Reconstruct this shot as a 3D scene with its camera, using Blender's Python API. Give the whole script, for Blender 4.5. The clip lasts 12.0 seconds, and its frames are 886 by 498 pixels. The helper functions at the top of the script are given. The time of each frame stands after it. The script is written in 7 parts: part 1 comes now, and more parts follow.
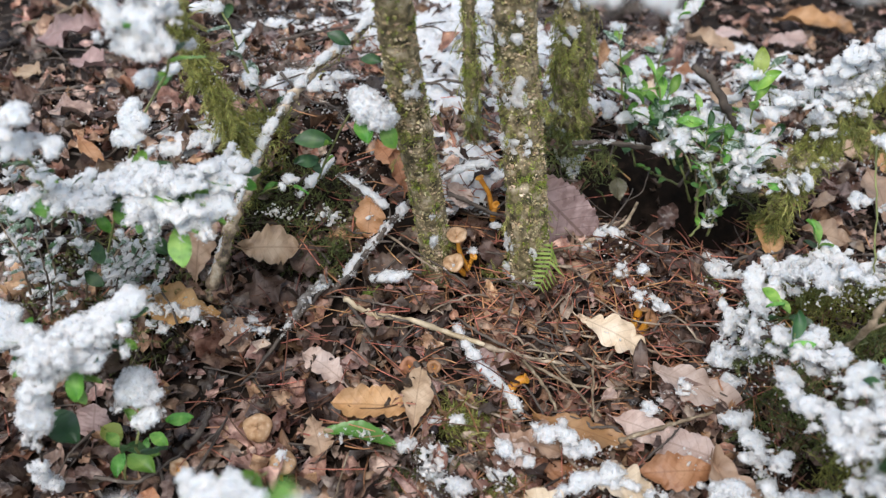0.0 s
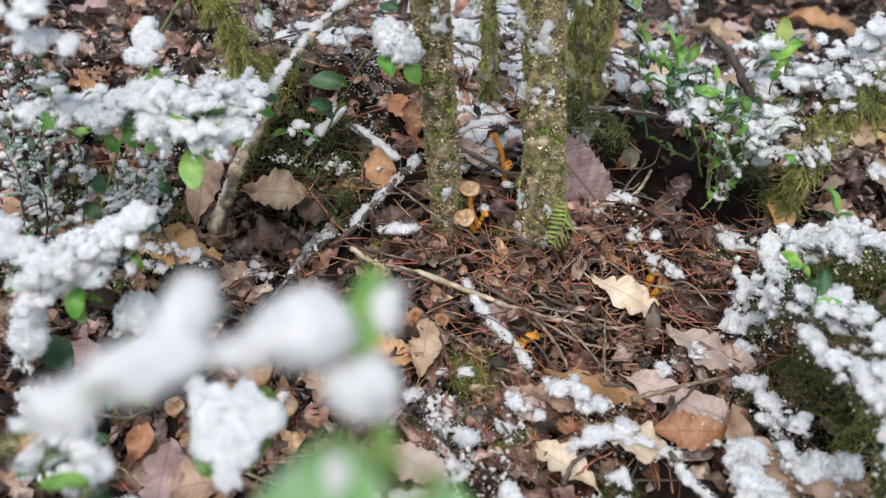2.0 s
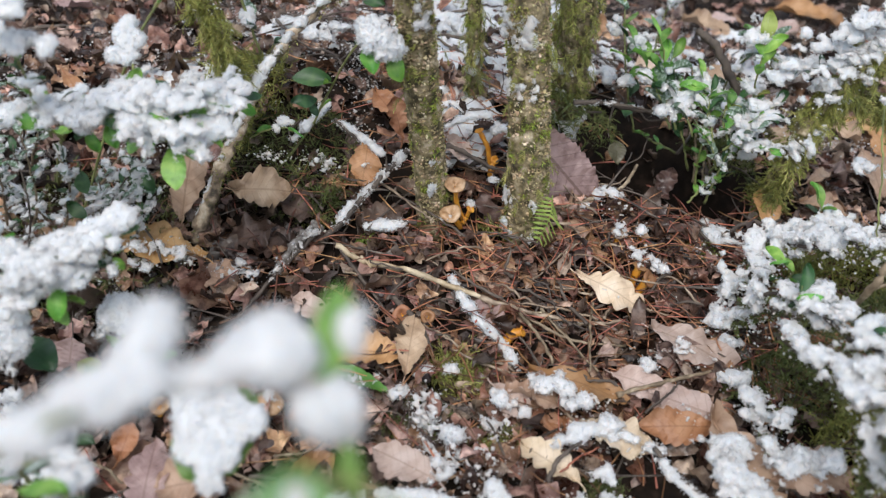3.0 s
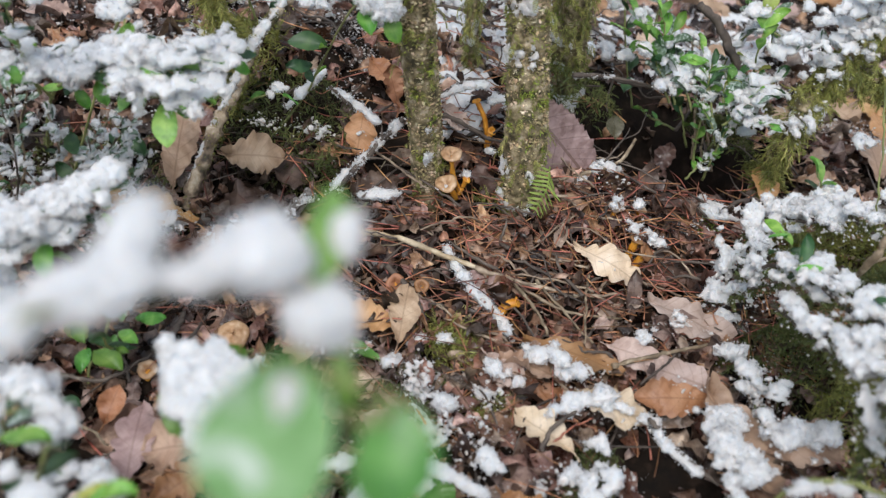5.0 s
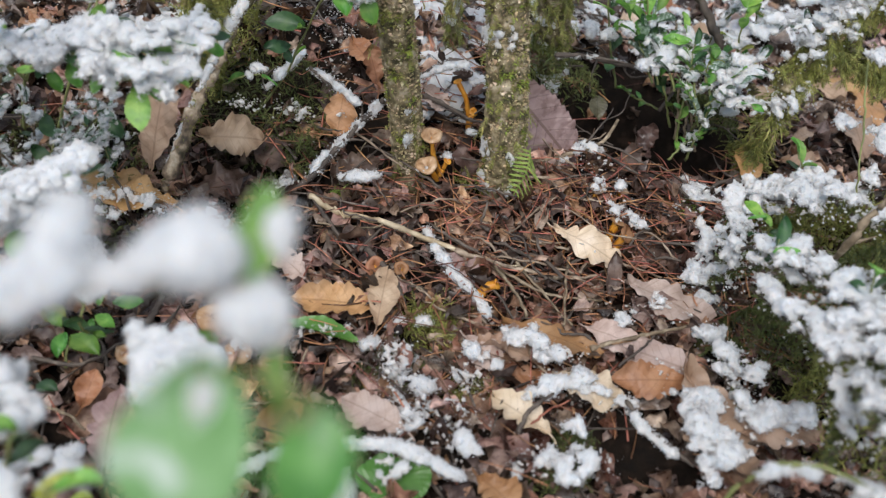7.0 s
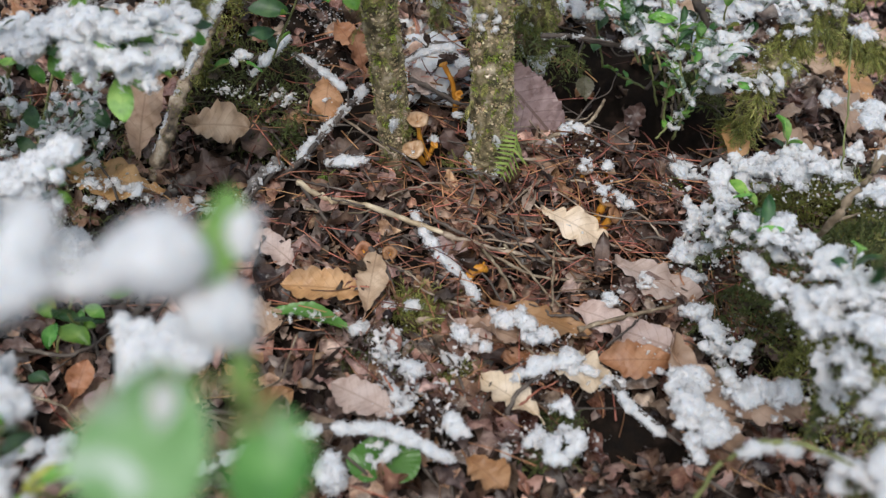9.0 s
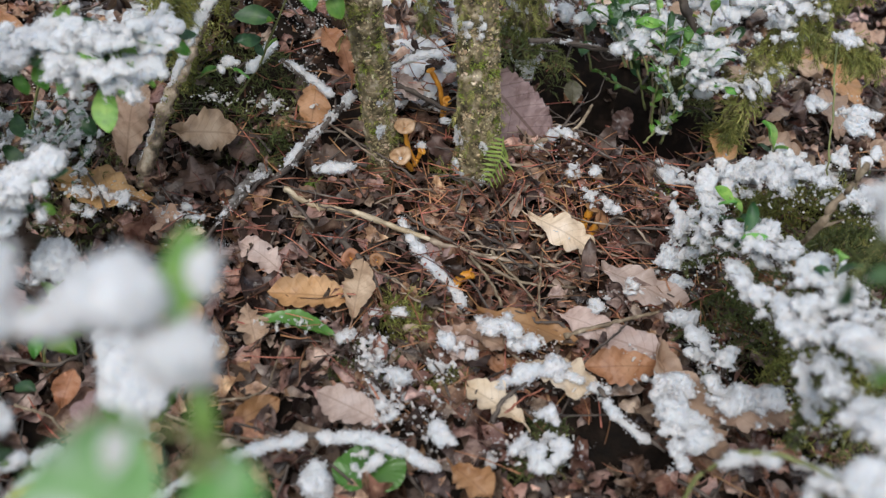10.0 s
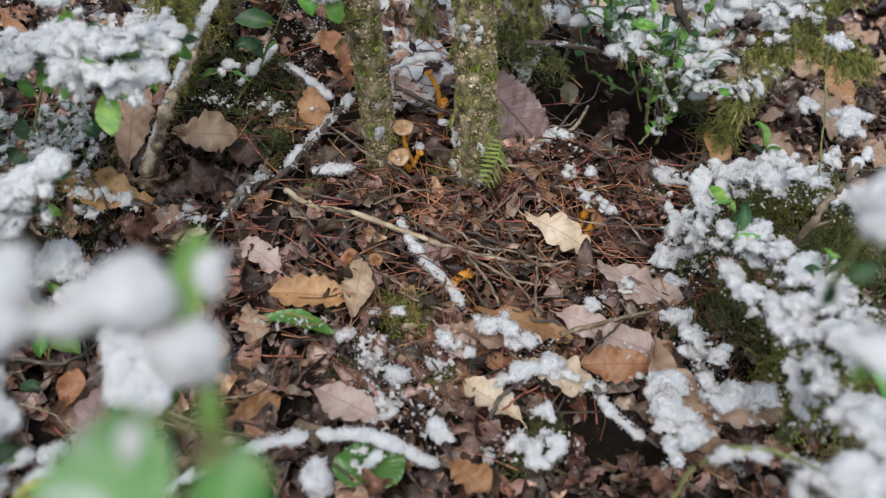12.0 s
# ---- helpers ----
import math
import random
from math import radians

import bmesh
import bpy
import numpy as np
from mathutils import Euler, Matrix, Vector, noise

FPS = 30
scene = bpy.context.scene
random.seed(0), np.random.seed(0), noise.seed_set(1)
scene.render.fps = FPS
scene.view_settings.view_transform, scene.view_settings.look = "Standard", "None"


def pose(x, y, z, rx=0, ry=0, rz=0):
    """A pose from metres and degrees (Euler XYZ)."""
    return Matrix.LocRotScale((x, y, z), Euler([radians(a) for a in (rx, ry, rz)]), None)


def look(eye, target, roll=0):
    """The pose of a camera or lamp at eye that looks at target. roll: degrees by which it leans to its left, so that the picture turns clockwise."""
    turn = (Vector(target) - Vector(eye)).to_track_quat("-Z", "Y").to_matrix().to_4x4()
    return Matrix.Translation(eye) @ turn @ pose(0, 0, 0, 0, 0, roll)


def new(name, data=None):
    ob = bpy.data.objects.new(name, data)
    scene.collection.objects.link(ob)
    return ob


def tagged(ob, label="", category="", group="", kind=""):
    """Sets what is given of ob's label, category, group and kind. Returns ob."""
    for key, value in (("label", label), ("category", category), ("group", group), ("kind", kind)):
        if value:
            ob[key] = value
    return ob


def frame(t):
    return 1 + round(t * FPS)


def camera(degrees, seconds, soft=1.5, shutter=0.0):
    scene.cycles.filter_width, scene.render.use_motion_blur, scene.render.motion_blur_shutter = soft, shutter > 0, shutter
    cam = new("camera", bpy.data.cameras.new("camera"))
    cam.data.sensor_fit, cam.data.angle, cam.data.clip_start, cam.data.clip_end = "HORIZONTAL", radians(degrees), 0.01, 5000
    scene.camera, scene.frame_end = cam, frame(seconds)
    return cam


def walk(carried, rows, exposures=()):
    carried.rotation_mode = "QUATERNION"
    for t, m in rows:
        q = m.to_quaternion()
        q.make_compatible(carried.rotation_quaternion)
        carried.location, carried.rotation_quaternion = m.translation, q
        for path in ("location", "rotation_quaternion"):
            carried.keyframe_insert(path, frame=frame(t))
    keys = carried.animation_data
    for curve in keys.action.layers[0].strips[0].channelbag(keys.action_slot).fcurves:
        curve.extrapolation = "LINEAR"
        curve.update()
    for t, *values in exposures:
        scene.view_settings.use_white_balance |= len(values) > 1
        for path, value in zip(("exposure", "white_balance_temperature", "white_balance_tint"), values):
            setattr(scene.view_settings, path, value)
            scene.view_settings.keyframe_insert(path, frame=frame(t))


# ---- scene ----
cam = camera(55.8, 12.0, soft=1.3)
METRES, EYE, TILT, LEAN, TURN = 0.35, 0.69, -38.0, 0.0, 0.0
ROWS = [
    (0.0, 0.0, 0.0, 0.0, -0.0, 0.0, -0.0),
    (0.5, 0.0783, -0.0031, 0.1042, 0.35, -0.97, 2.82),
    (1.0, 0.0716, 0.0241, 0.0191, 0.13, -0.53, 2.54),
    (1.5, -0.0365, 0.034, -0.1414, -0.94, 1.14, -0.65),
    (2.0, -0.1148, 0.0786, -0.2189, -1.82, 1.38, -2.75),
    (2.5, -0.1048, 0.0876, -0.1999, -2.25, 0.7, -2.74),
    (3.0, -0.0917, 0.0783, -0.1896, -2.27, 0.55, -2.4),
    (5.0, -0.0931, 0.1146, -0.2638, -2.77, 0.11, -3.3),
    (5.5, -0.0933, 0.1211, -0.2797, -2.93, -0.46, -3.65),
    (6.0, -0.0879, 0.1155, -0.2697, -2.96, -0.82, -3.65),
    (6.5, -0.0477, 0.1253, -0.2492, -3.04, -1.18, -3.44),
    (8.5, -0.0411, 0.0981, -0.242, -3.04, -2.33, -2.35),
    (9.0, -0.0156, 0.1062, -0.227, -3.24, -2.91, -2.11),
    (9.5, 0.0039, 0.1078, -0.2048, -3.37, -3.18, -1.97),
    (10.0, 0.0155, 0.1, -0.1914, -3.41, -3.21, -1.92),
    (10.5, 0.0353, 0.1088, -0.1737, -3.44, -3.23, -1.9),
    (11.0, 0.0498, 0.1182, -0.167, -3.45, -3.32, -1.87),
    (11.5, 0.0302, 0.0699, -0.1685, -3.47, -3.28, -1.82),
    (12.0, 0.0169, 0.0623, -0.1861, -3.47, -3.28, -1.79),
]
FOCUS, FSTOP = 0.97, 4.0
cam.data.dof.use_dof, cam.data.dof.focus_distance, cam.data.dof.aperture_fstop = True, FOCUS, FSTOP
walk(cam, [(t, pose(0, 0, EYE, TILT, LEAN, TURN) @ pose(METRES * x, METRES * y, METRES * z, 90 + pitch, roll, yaw)) for t, x, y, z, yaw, pitch, roll in ROWS], exposures=[(0.0, 0.62), (3.0, 0.54), (6.0, 0.46), (9.0, 0.35), (10.5, 0.29), (12.0, 0.24)])

# ---- light: an overcast winter sky over a wood ----
world = bpy.data.worlds.new("overcast")
scene.world = world
world.use_nodes = True
wn, wl = world.node_tree.nodes, world.node_tree.links
sky = wn.new("ShaderNodeTexSky")
sky.sky_type, sky.sun_disc = "NISHITA", False
sky.sun_elevation, sky.sun_rotation = radians(62), radians(200)
cloud = wn.new("ShaderNodeHueSaturation")
cloud.inputs["Saturation"].default_value = 0.5
wl.new(sky.outputs["Color"], cloud.inputs["Color"])
wl.new(cloud.outputs["Color"], wn["Background"].inputs["Color"])
wn["Background"].inputs["Strength"].default_value = 0.15
sun_data = bpy.data.lights.new("sun", "SUN")
sun_data.energy, sun_data.angle, sun_data.color = 1.6, radians(35), (1.0, 0.97, 0.93)
sun = new("sun", sun_data)
sun.matrix_world = look((-0.6, -1.0, 3.0), (0.0, 0.6, 0.0))


# ---- materials ----
def surface(name, stops, scale=40.0, rough=(0.5, 0.8), bump=0.3, bump_scale=200.0, vary=0.0, hue=0.0, per="island",
            veins=0.0, see_through=0.0, stain=0.0, stain_colour=(0.02, 0.015, 0.01), specular=0.5, glow_under=0.0, skew=1.0, grey=0.0):
    """A procedural surface: two scales of colour, roughness from noise, fine relief, a little change from piece to piece."""
    m = bpy.data.materials.new(name)
    m.use_nodes = True
    n, l = m.node_tree.nodes, m.node_tree.links
    bsdf = n["Principled BSDF"]
    coord = n.new("ShaderNodeTexCoord")
    grain = n.new("ShaderNodeTexNoise")
    grain.inputs["Scale"].default_value, grain.inputs["Detail"].default_value = scale, 8.0
    l.new(coord.outputs["Object"], grain.inputs["Vector"])
    ramp = n.new("ShaderNodeValToRGB")
    ramp.color_ramp.interpolation = "EASE"
    while len(ramp.color_ramp.elements) < len(stops):
        ramp.color_ramp.elements.new(0.5)
    for e, (p, c) in zip(ramp.color_ramp.elements, stops):
        e.position, e.color = p, (*c, 1.0)
    l.new(grain.outputs["Fac"], ramp.inputs["Fac"])
    colour = ramp.outputs["Color"]
    if stain:
        blot = n.new("ShaderNodeTexNoise")
        blot.inputs["Scale"].default_value, blot.inputs["Detail"].default_value = scale * 0.27, 4.0
        l.new(coord.outputs["Object"], blot.inputs["Vector"])
        limit = n.new("ShaderNodeMapRange")
        limit.inputs["From Min"].default_value, limit.inputs["From Max"].default_value = 0.52, 0.66
        limit.inputs["To Max"].default_value = stain
        l.new(blot.outputs["Fac"], limit.inputs["Value"])
        mix = n.new("ShaderNodeMix")
        mix.data_type = "RGBA"
        l.new(limit.outputs["Result"], mix.inputs["Factor"])
        l.new(colour, mix.inputs[6])
        mix.inputs[7].default_value = (*stain_colour, 1.0)
        colour = mix.outputs[2]
    height = None
    if veins:
        uv = n.new("ShaderNodeUVMap")
        sep = n.new("ShaderNodeSeparateXYZ")
        l.new(uv.outputs["UV"], sep.inputs["Vector"])

        def calc(op, a, b=None):
            k = n.new("ShaderNodeMath")
            k.operation = op
            for i, v in enumerate((a, b)):
                if v is None:
                    continue
                if isinstance(v, float):
                    k.inputs[i].default_value = v
                else:
                    l.new(v, k.inputs[i])
            return k.outputs[0]

        side = calc("ABSOLUTE", calc("SUBTRACT", sep.outputs["Y"], 0.5))
        rib = calc("LESS_THAN", side, 0.022)
        slant = calc("FRACT", calc("SUBTRACT", calc("MULTIPLY", sep.outputs["X"], 8.0), calc("MULTIPLY", side, 3.4)))
        line = calc("LESS_THAN", calc("ABSOLUTE", calc("SUBTRACT", slant, 0.5)), 0.05)
        height = calc("MAXIMUM", rib, calc("MULTIPLY", line, 0.6))
        mix = n.new("ShaderNodeMix")
        mix.data_type, mix.blend_type = "RGBA", "MULTIPLY"
        l.new(calc("MULTIPLY", height, veins), mix.inputs["Factor"])
        l.new(colour, mix.inputs[6])
        mix.inputs[7].default_value = (0.55, 0.5, 0.45, 1.0)
        colour = mix.outputs[2]
    if vary or hue:
        hsv = n.new("ShaderNodeHueSaturation")
        rnd = n.new("ShaderNodeNewGeometry").outputs["Random Per Island"] if per == "island" else n.new("ShaderNodeObjectInfo").outputs["Random"]
        for key, mid, wide, often in (("Value", 1.0, vary, 1.0), ("Hue", 0.5, hue, 7.31)) + ((("Saturation", 1.0 - 0.5 * grey, grey, 13.7),) if grey else ()):
            span = n.new("ShaderNodeMapRange")
            span.inputs["To Min"].default_value, span.inputs["To Max"].default_value = mid - wide, mid + wide
            if often > 1.0:
                turn = n.new("ShaderNodeMath")
                turn.operation = "FRACT"
                times = n.new("ShaderNodeMath")
                times.operation, times.inputs[1].default_value = "MULTIPLY", often
                l.new(rnd, times.inputs[0])
                l.new(times.outputs[0], turn.inputs[0])
                l.new(turn.outputs[0], span.inputs["Value"])
            else:
                power = n.new("ShaderNodeMath")
                power.operation, power.inputs[1].default_value = "POWER", skew
                l.new(rnd, power.inputs[0])
                l.new(power.outputs[0], span.inputs["Value"])
            l.new(span.outputs["Result"], hsv.inputs[key])
        l.new(colour, hsv.inputs["Color"])
        colour = hsv.outputs["Color"]
    l.new(colour, bsdf.inputs["Base Color"])
    wet = n.new("ShaderNodeMapRange")
    wet.inputs["From Min"].default_value, wet.inputs["From Max"].default_value = 0.35, 0.65
    wet.inputs["To Min"].default_value, wet.inputs["To Max"].default_value = rough
    l.new(grain.outputs["Fac"], wet.inputs["Value"])
    l.new(wet.outputs["Result"], bsdf.inputs["Roughness"])
    bsdf.inputs["Specular IOR Level"].default_value = specular
    if glow_under:
        bsdf.inputs["Subsurface Weight"].default_value = glow_under
        bsdf.inputs["Subsurface Radius"].default_value = (0.011, 0.013, 0.015)
        bsdf.inputs["Subsurface Scale"].default_value = 1.0
    relief = n.new("ShaderNodeTexNoise")
    relief.inputs["Scale"].default_value, relief.inputs["Detail"].default_value = bump_scale, 6.0
    l.new(coord.outputs["Object"], relief.inputs["Vector"])
    b = n.new("ShaderNodeBump")
    b.inputs["Strength"].default_value, b.inputs["Distance"].default_value = bump, 0.002
    l.new(relief.outputs["Fac"], b.inputs["Height"])
    last = b
    if height is not None:
        b2 = n.new("ShaderNodeBump")
        b2.inputs["Strength"].default_value, b2.inputs["Distance"].default_value = 0.35, 0.001
        l.new(height, b2.inputs["Height"])
        l.new(b.outputs["Normal"], b2.inputs["Normal"])
        last = b2
    l.new(last.outputs["Normal"], bsdf.inputs["Normal"])
    if see_through:
        thin = n.new("ShaderNodeBsdfTranslucent")
        l.new(colour, thin.inputs["Color"])
        both = n.new("ShaderNodeMixShader")
        both.inputs["Fac"].default_value = see_through
        l.new(bsdf.outputs["BSDF"], both.inputs[1])
        l.new(thin.outputs["BSDF"], both.inputs[2])
        l.new(both.outputs["Shader"], n["Material Output"].inputs["Surface"])
    return m


def leaf_surface(name, a, b, c, rough=(0.35, 0.6), vary=0.15, stain=0.8):
    return surface(name, [(0.3, a), (0.5, b), (0.7, c)], 42, rough, 0.5, 260, vary, 0.01, "object", 0.5, 0.12, stain, tuple(v * 0.3 for v in a))


# wet humus, its base darkened further to carry the shade of the hollows
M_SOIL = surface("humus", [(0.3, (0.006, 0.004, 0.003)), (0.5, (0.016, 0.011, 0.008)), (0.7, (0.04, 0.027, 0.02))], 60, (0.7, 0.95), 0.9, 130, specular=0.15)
M_LITTER = surface("leaf_litter", [(0.3, (0.098, 0.050, 0.034)), (0.5, (0.245, 0.135, 0.091)), (0.68, (0.48, 0.305, 0.208))], 70, (0.16, 0.5), 0.6, 220,
                   0.88, 0.02, "island", 0.5, 0.06, 0.6, skew=1.6, grey=0.25)
M_NEEDLE = surface("pine_needle", [(0.3, (0.16, 0.058, 0.03)), (0.7, (0.40, 0.175, 0.095))], 60, (0.35, 0.6), 0.2, 300, 0.75, 0.025)
M_STRAW = surface("straw_twig", [(0.3, (0.09, 0.065, 0.045)), (0.5, (0.24, 0.185, 0.125)), (0.7, (0.46, 0.38, 0.27))], 60, (0.5, 0.75), 0.5, 260, 0.6, 0.02)
M_CHESTNUT = surface("chestnut_leaf", [(0.3, (0.20, 0.125, 0.115)), (0.5, (0.31, 0.205, 0.195)), (0.7, (0.43, 0.30, 0.285))], 42, (0.2, 0.45), 0.6, 260, 0.05, 0.01, "object", 0.9, 0.1, 0.5, (0.11, 0.065, 0.055))
M_TAN = leaf_surface("tan_leaf", (0.30, 0.19, 0.125), (0.43, 0.29, 0.195), (0.52, 0.37, 0.26))
M_OCHRE = leaf_surface("ochre_leaf", (0.36, 0.18, 0.075), (0.50, 0.275, 0.12), (0.58, 0.34, 0.17))
M_CREAM = leaf_surface("cream_leaf", (0.52, 0.38, 0.25), (0.66, 0.52, 0.37), (0.74, 0.61, 0.47), stain=0.25)
M_MAUVE = leaf_surface("mauve_leaf", (0.24, 0.155, 0.14), (0.36, 0.245, 0.225), (0.46, 0.33, 0.30))
M_PINK = leaf_surface("pale_pink_leaf", (0.40, 0.28, 0.235), (0.52, 0.385, 0.33), (0.60, 0.47, 0.42), stain=0.3)
M_DARK = leaf_surface("dark_wet_leaf", (0.04, 0.025, 0.018), (0.085, 0.052, 0.04), (0.15, 0.095, 0.072), (0.22, 0.5))
M_OLIVE = leaf_surface("olive_leaf", (0.09, 0.085, 0.05), (0.15, 0.14, 0.085), (0.26, 0.24, 0.17), (0.15, 0.4))
M_RUST = leaf_surface("rusty_leaf", (0.24, 0.105, 0.045), (0.34, 0.165, 0.075), (0.42, 0.23, 0.12))
M_GREEN = surface("green_leaf", [(0.3, (0.07, 0.20, 0.03)), (0.5, (0.145, 0.34, 0.055)), (0.7, (0.24, 0.44, 0.09))], 3, (0.3, 0.5), 0.15, 20, 0.3, 0.02,
                  "object", 0.25, 0.2)
M_MID = surface("glossy_green_leaf", [(0.3, (0.045, 0.14, 0.025)), (0.5, (0.09, 0.24, 0.045)), (0.7, (0.15, 0.33, 0.075))], 3, (0.2, 0.4), 0.15, 20, 0.2, 0.015, "object", 0.1, 0.15)
M_DEEP = surface("dark_green_leaf", [(0.3, (0.015, 0.05, 0.018)), (0.5, (0.03, 0.085, 0.028)), (0.7, (0.055, 0.12, 0.04))], 3, (0.3, 0.5), 0.15, 20, 0.3, 0.015,
                 "object", 0.3, 0.12)
M_FILM = surface("snow_filmed_leaf", [(0.38, (0.10, 0.27, 0.07)), (0.57, (0.18, 0.37, 0.14)), (0.72, (0.54, 0.63, 0.54))], 2.2, (0.4, 0.6), 0.3, 30, 0.1, 0.01, "object", 0.2, 0.15)
M_DUSTY = surface("frosted_leaf", [(0.35, (0.06, 0.12, 0.06)), (0.5, (0.16, 0.24, 0.16)), (0.65, (0.55, 0.62, 0.6))], 9, (0.45, 0.7), 0.4, 40, 0.25, 0.02, "object", 0.2, 0.1)
M_YELLOW = surface("yellowing_leaf", [(0.3, (0.25, 0.30, 0.05)), (0.7, (0.45, 0.50, 0.12))], 3, (0.3, 0.5), 0.15, 20, 0.2, 0.02, "object", 0.3, 0.25)
M_BARK = surface("mossy_bark", [(0.34, (0.045, 0.038, 0.019)), (0.45, (0.13, 0.105, 0.052)), (0.55, (0.27, 0.215, 0.12)), (0.67, (0.50, 0.42, 0.30))], 85, (0.6, 0.9), 1.0, 260,
                 stain=0.45, stain_colour=(0.10, 0.105, 0.032))
M_TUFT = surface("bright_moss", [(0.3, (0.16, 0.22, 0.03)), (0.5, (0.30, 0.38, 0.06)), (0.7, (0.46, 0.50, 0.13))], 25, (0.6, 0.85), 0.1, 300, 0.4, 0.025, see_through=0.25)
M_FLAKY = surface("flaky_bark", [(0.34, (0.07, 0.052, 0.033)), (0.45, (0.22, 0.16, 0.105)), (0.54, (0.44, 0.34, 0.235)), (0.66, (0.62, 0.52, 0.40))], 75, (0.6, 0.9), 0.9, 240, stain=0.6,
                  stain_colour=(0.06, 0.07, 0.02))
M_TWIG = surface("dark_twig_bark", [(0.3, (0.04, 0.03, 0.024)), (0.55, (0.10, 0.078, 0.062)), (0.75, (0.20, 0.165, 0.135))], 60, (0.6, 0.85), 0.6, 260)
M_ASH = surface("weathered_wood", [(0.3, (0.07, 0.06, 0.052)), (0.5, (0.21, 0.19, 0.17)), (0.68, (0.46, 0.44, 0.41))], 120, (0.6, 0.85), 0.8, 260)
M_PALE = surface("pale_twig_bark", [(0.3, (0.11, 0.08, 0.05)), (0.52, (0.24, 0.18, 0.115)), (0.72, (0.45, 0.37, 0.26))], 110, (0.55, 0.8), 0.7, 260, stain=0.7,
                 stain_colour=(0.07, 0.055, 0.03))
M_BONE = surface("bare_wood", [(0.3, (0.20, 0.145, 0.085)), (0.46, (0.44, 0.34, 0.21)), (0.62, (0.68, 0.57, 0.40))], 45, (0.45, 0.7), 0.6, 260, stain=0.6, stain_colour=(0.12, 0.085, 0.05))
M_STALK = surface("green_stalk", [(0.3, (0.14, 0.16, 0.05)), (0.7, (0.28, 0.30, 0.11))], 60, (0.5, 0.7), 0.2, 200)
M_MOSS = surface("moss", [(0.3, (0.12, 0.13, 0.028)), (0.5, (0.25, 0.255, 0.062)), (0.7, (0.43, 0.41, 0.14))], 25, (0.6, 0.85), 0.1, 300, 0.5, 0.025, see_through=0.2)
M_DEEPMOSS = surface("dark_moss", [(0.3, (0.04, 0.052, 0.014)), (0.5, (0.095, 0.115, 0.03)), (0.7, (0.20, 0.21, 0.07))], 25, (0.6, 0.85), 0.1, 300, 0.5, 0.025, see_through=0.15)
M_CRUST = surface("lichen_crust", [(0.3, (0.17, 0.135, 0.06)), (0.5, (0.38, 0.30, 0.165)), (0.7, (0.64, 0.55, 0.40))], 60, (0.7, 0.95), 0.5, 300, 0.6, 0.035)
M_FERN = surface("fern_green", [(0.3, (0.20, 0.30, 0.05)), (0.7, (0.36, 0.46, 0.11))], 60, (0.4, 0.6), 0.2, 200, see_through=0.3)
M_CAP = surface("mushroom_cap", [(0.3, (0.34, 0.18, 0.08)), (0.5, (0.50, 0.31, 0.17)), (0.7, (0.64, 0.46, 0.30))], 160, (0.3, 0.55), 0.3, 240, see_through=0.1)
M_FOOT = surface("mushroom_stalk", [(0.3, (0.62, 0.24, 0.02)), (0.7, (0.78, 0.38, 0.05))], 70, (0.35, 0.6), 0.2, 240, see_through=0.15)
M_SNOW = surface("snow", [(0.3, (0.60, 0.615, 0.63)), (0.6, (0.68, 0.685, 0.69))], 130, (0.5, 0.8), 0.55, 600, specular=0.3, glow_under=0.9, stain=0.25, stain_colour=(0.50, 0.54, 0.56))
M_FLAKE = surface("snow_flakes", [(0.3, (0.66, 0.675, 0.685)), (0.6, (0.74, 0.745, 0.75))], 130, (0.4, 0.7), 0.2, 600, specular=0.4, see_through=0.45)


# ---- shapes ----
RNG = np.random.default_rng(5)


def ground_height(x, y):
    """The mound on which the stems stand, falling off towards the front and to one side."""
    across = np.where(x < -0.112, 0.862, 0.517)
    along = np.where(y < 1.022, 0.257, 0.996)
    return -0.028 + 0.17 * np.exp(-((x + 0.112) / across) ** 2 - ((y - 1.022) / along) ** 2)


def tri_mesh(name, verts, faces, uv=None, smooth=True):
    me = bpy.data.meshes.new(name)
    verts, faces = np.ascontiguousarray(verts, np.float32), np.ascontiguousarray(faces, np.int32)
    me.vertices.add(len(verts))
    me.vertices.foreach_set("co", verts.ravel())
    me.loops.add(faces.size)
    me.loops.foreach_set("vertex_index", faces.ravel())
    me.polygons.add(len(faces))
    me.polygons.foreach_set("loop_start", np.arange(0, faces.size, 3, dtype=np.int32))
    me.polygons.foreach_set("use_smooth", np.full(len(faces), smooth))
    if uv is not None:
        me.uv_layers.new(name="UVMap").data.foreach_set("uv", np.ascontiguousarray(uv, np.float32)[faces.ravel()].ravel())
    me.update(calc_edges=True)
    return me


class Soup:
    """Gathers pieces into one mesh."""

    def __init__(self):
        self.v, self.f, self.u, self.n = [], [], [], 0

    def add(self, v, f, uv=None):
        self.v.append(v)
        self.f.append(np.asarray(f) + self.n)
        self.u.append(np.zeros((len(v), 2)) if uv is None else uv)
        self.n += len(v)
        return self

    def mesh(self, name, origin=(0, 0, 0), smooth=True):
        return tri_mesh(name, np.concatenate(self.v) - np.array(origin), np.concatenate(self.f), np.concatenate(self.u), smooth)


def thing(name, mesh, material, origin=(0, 0, 0), label="", category="", group="", kind=""):
    ob = new(name, mesh)
    mesh.materials.append(material)
    ob.location = origin
    return tagged(ob, label, category, group, kind)


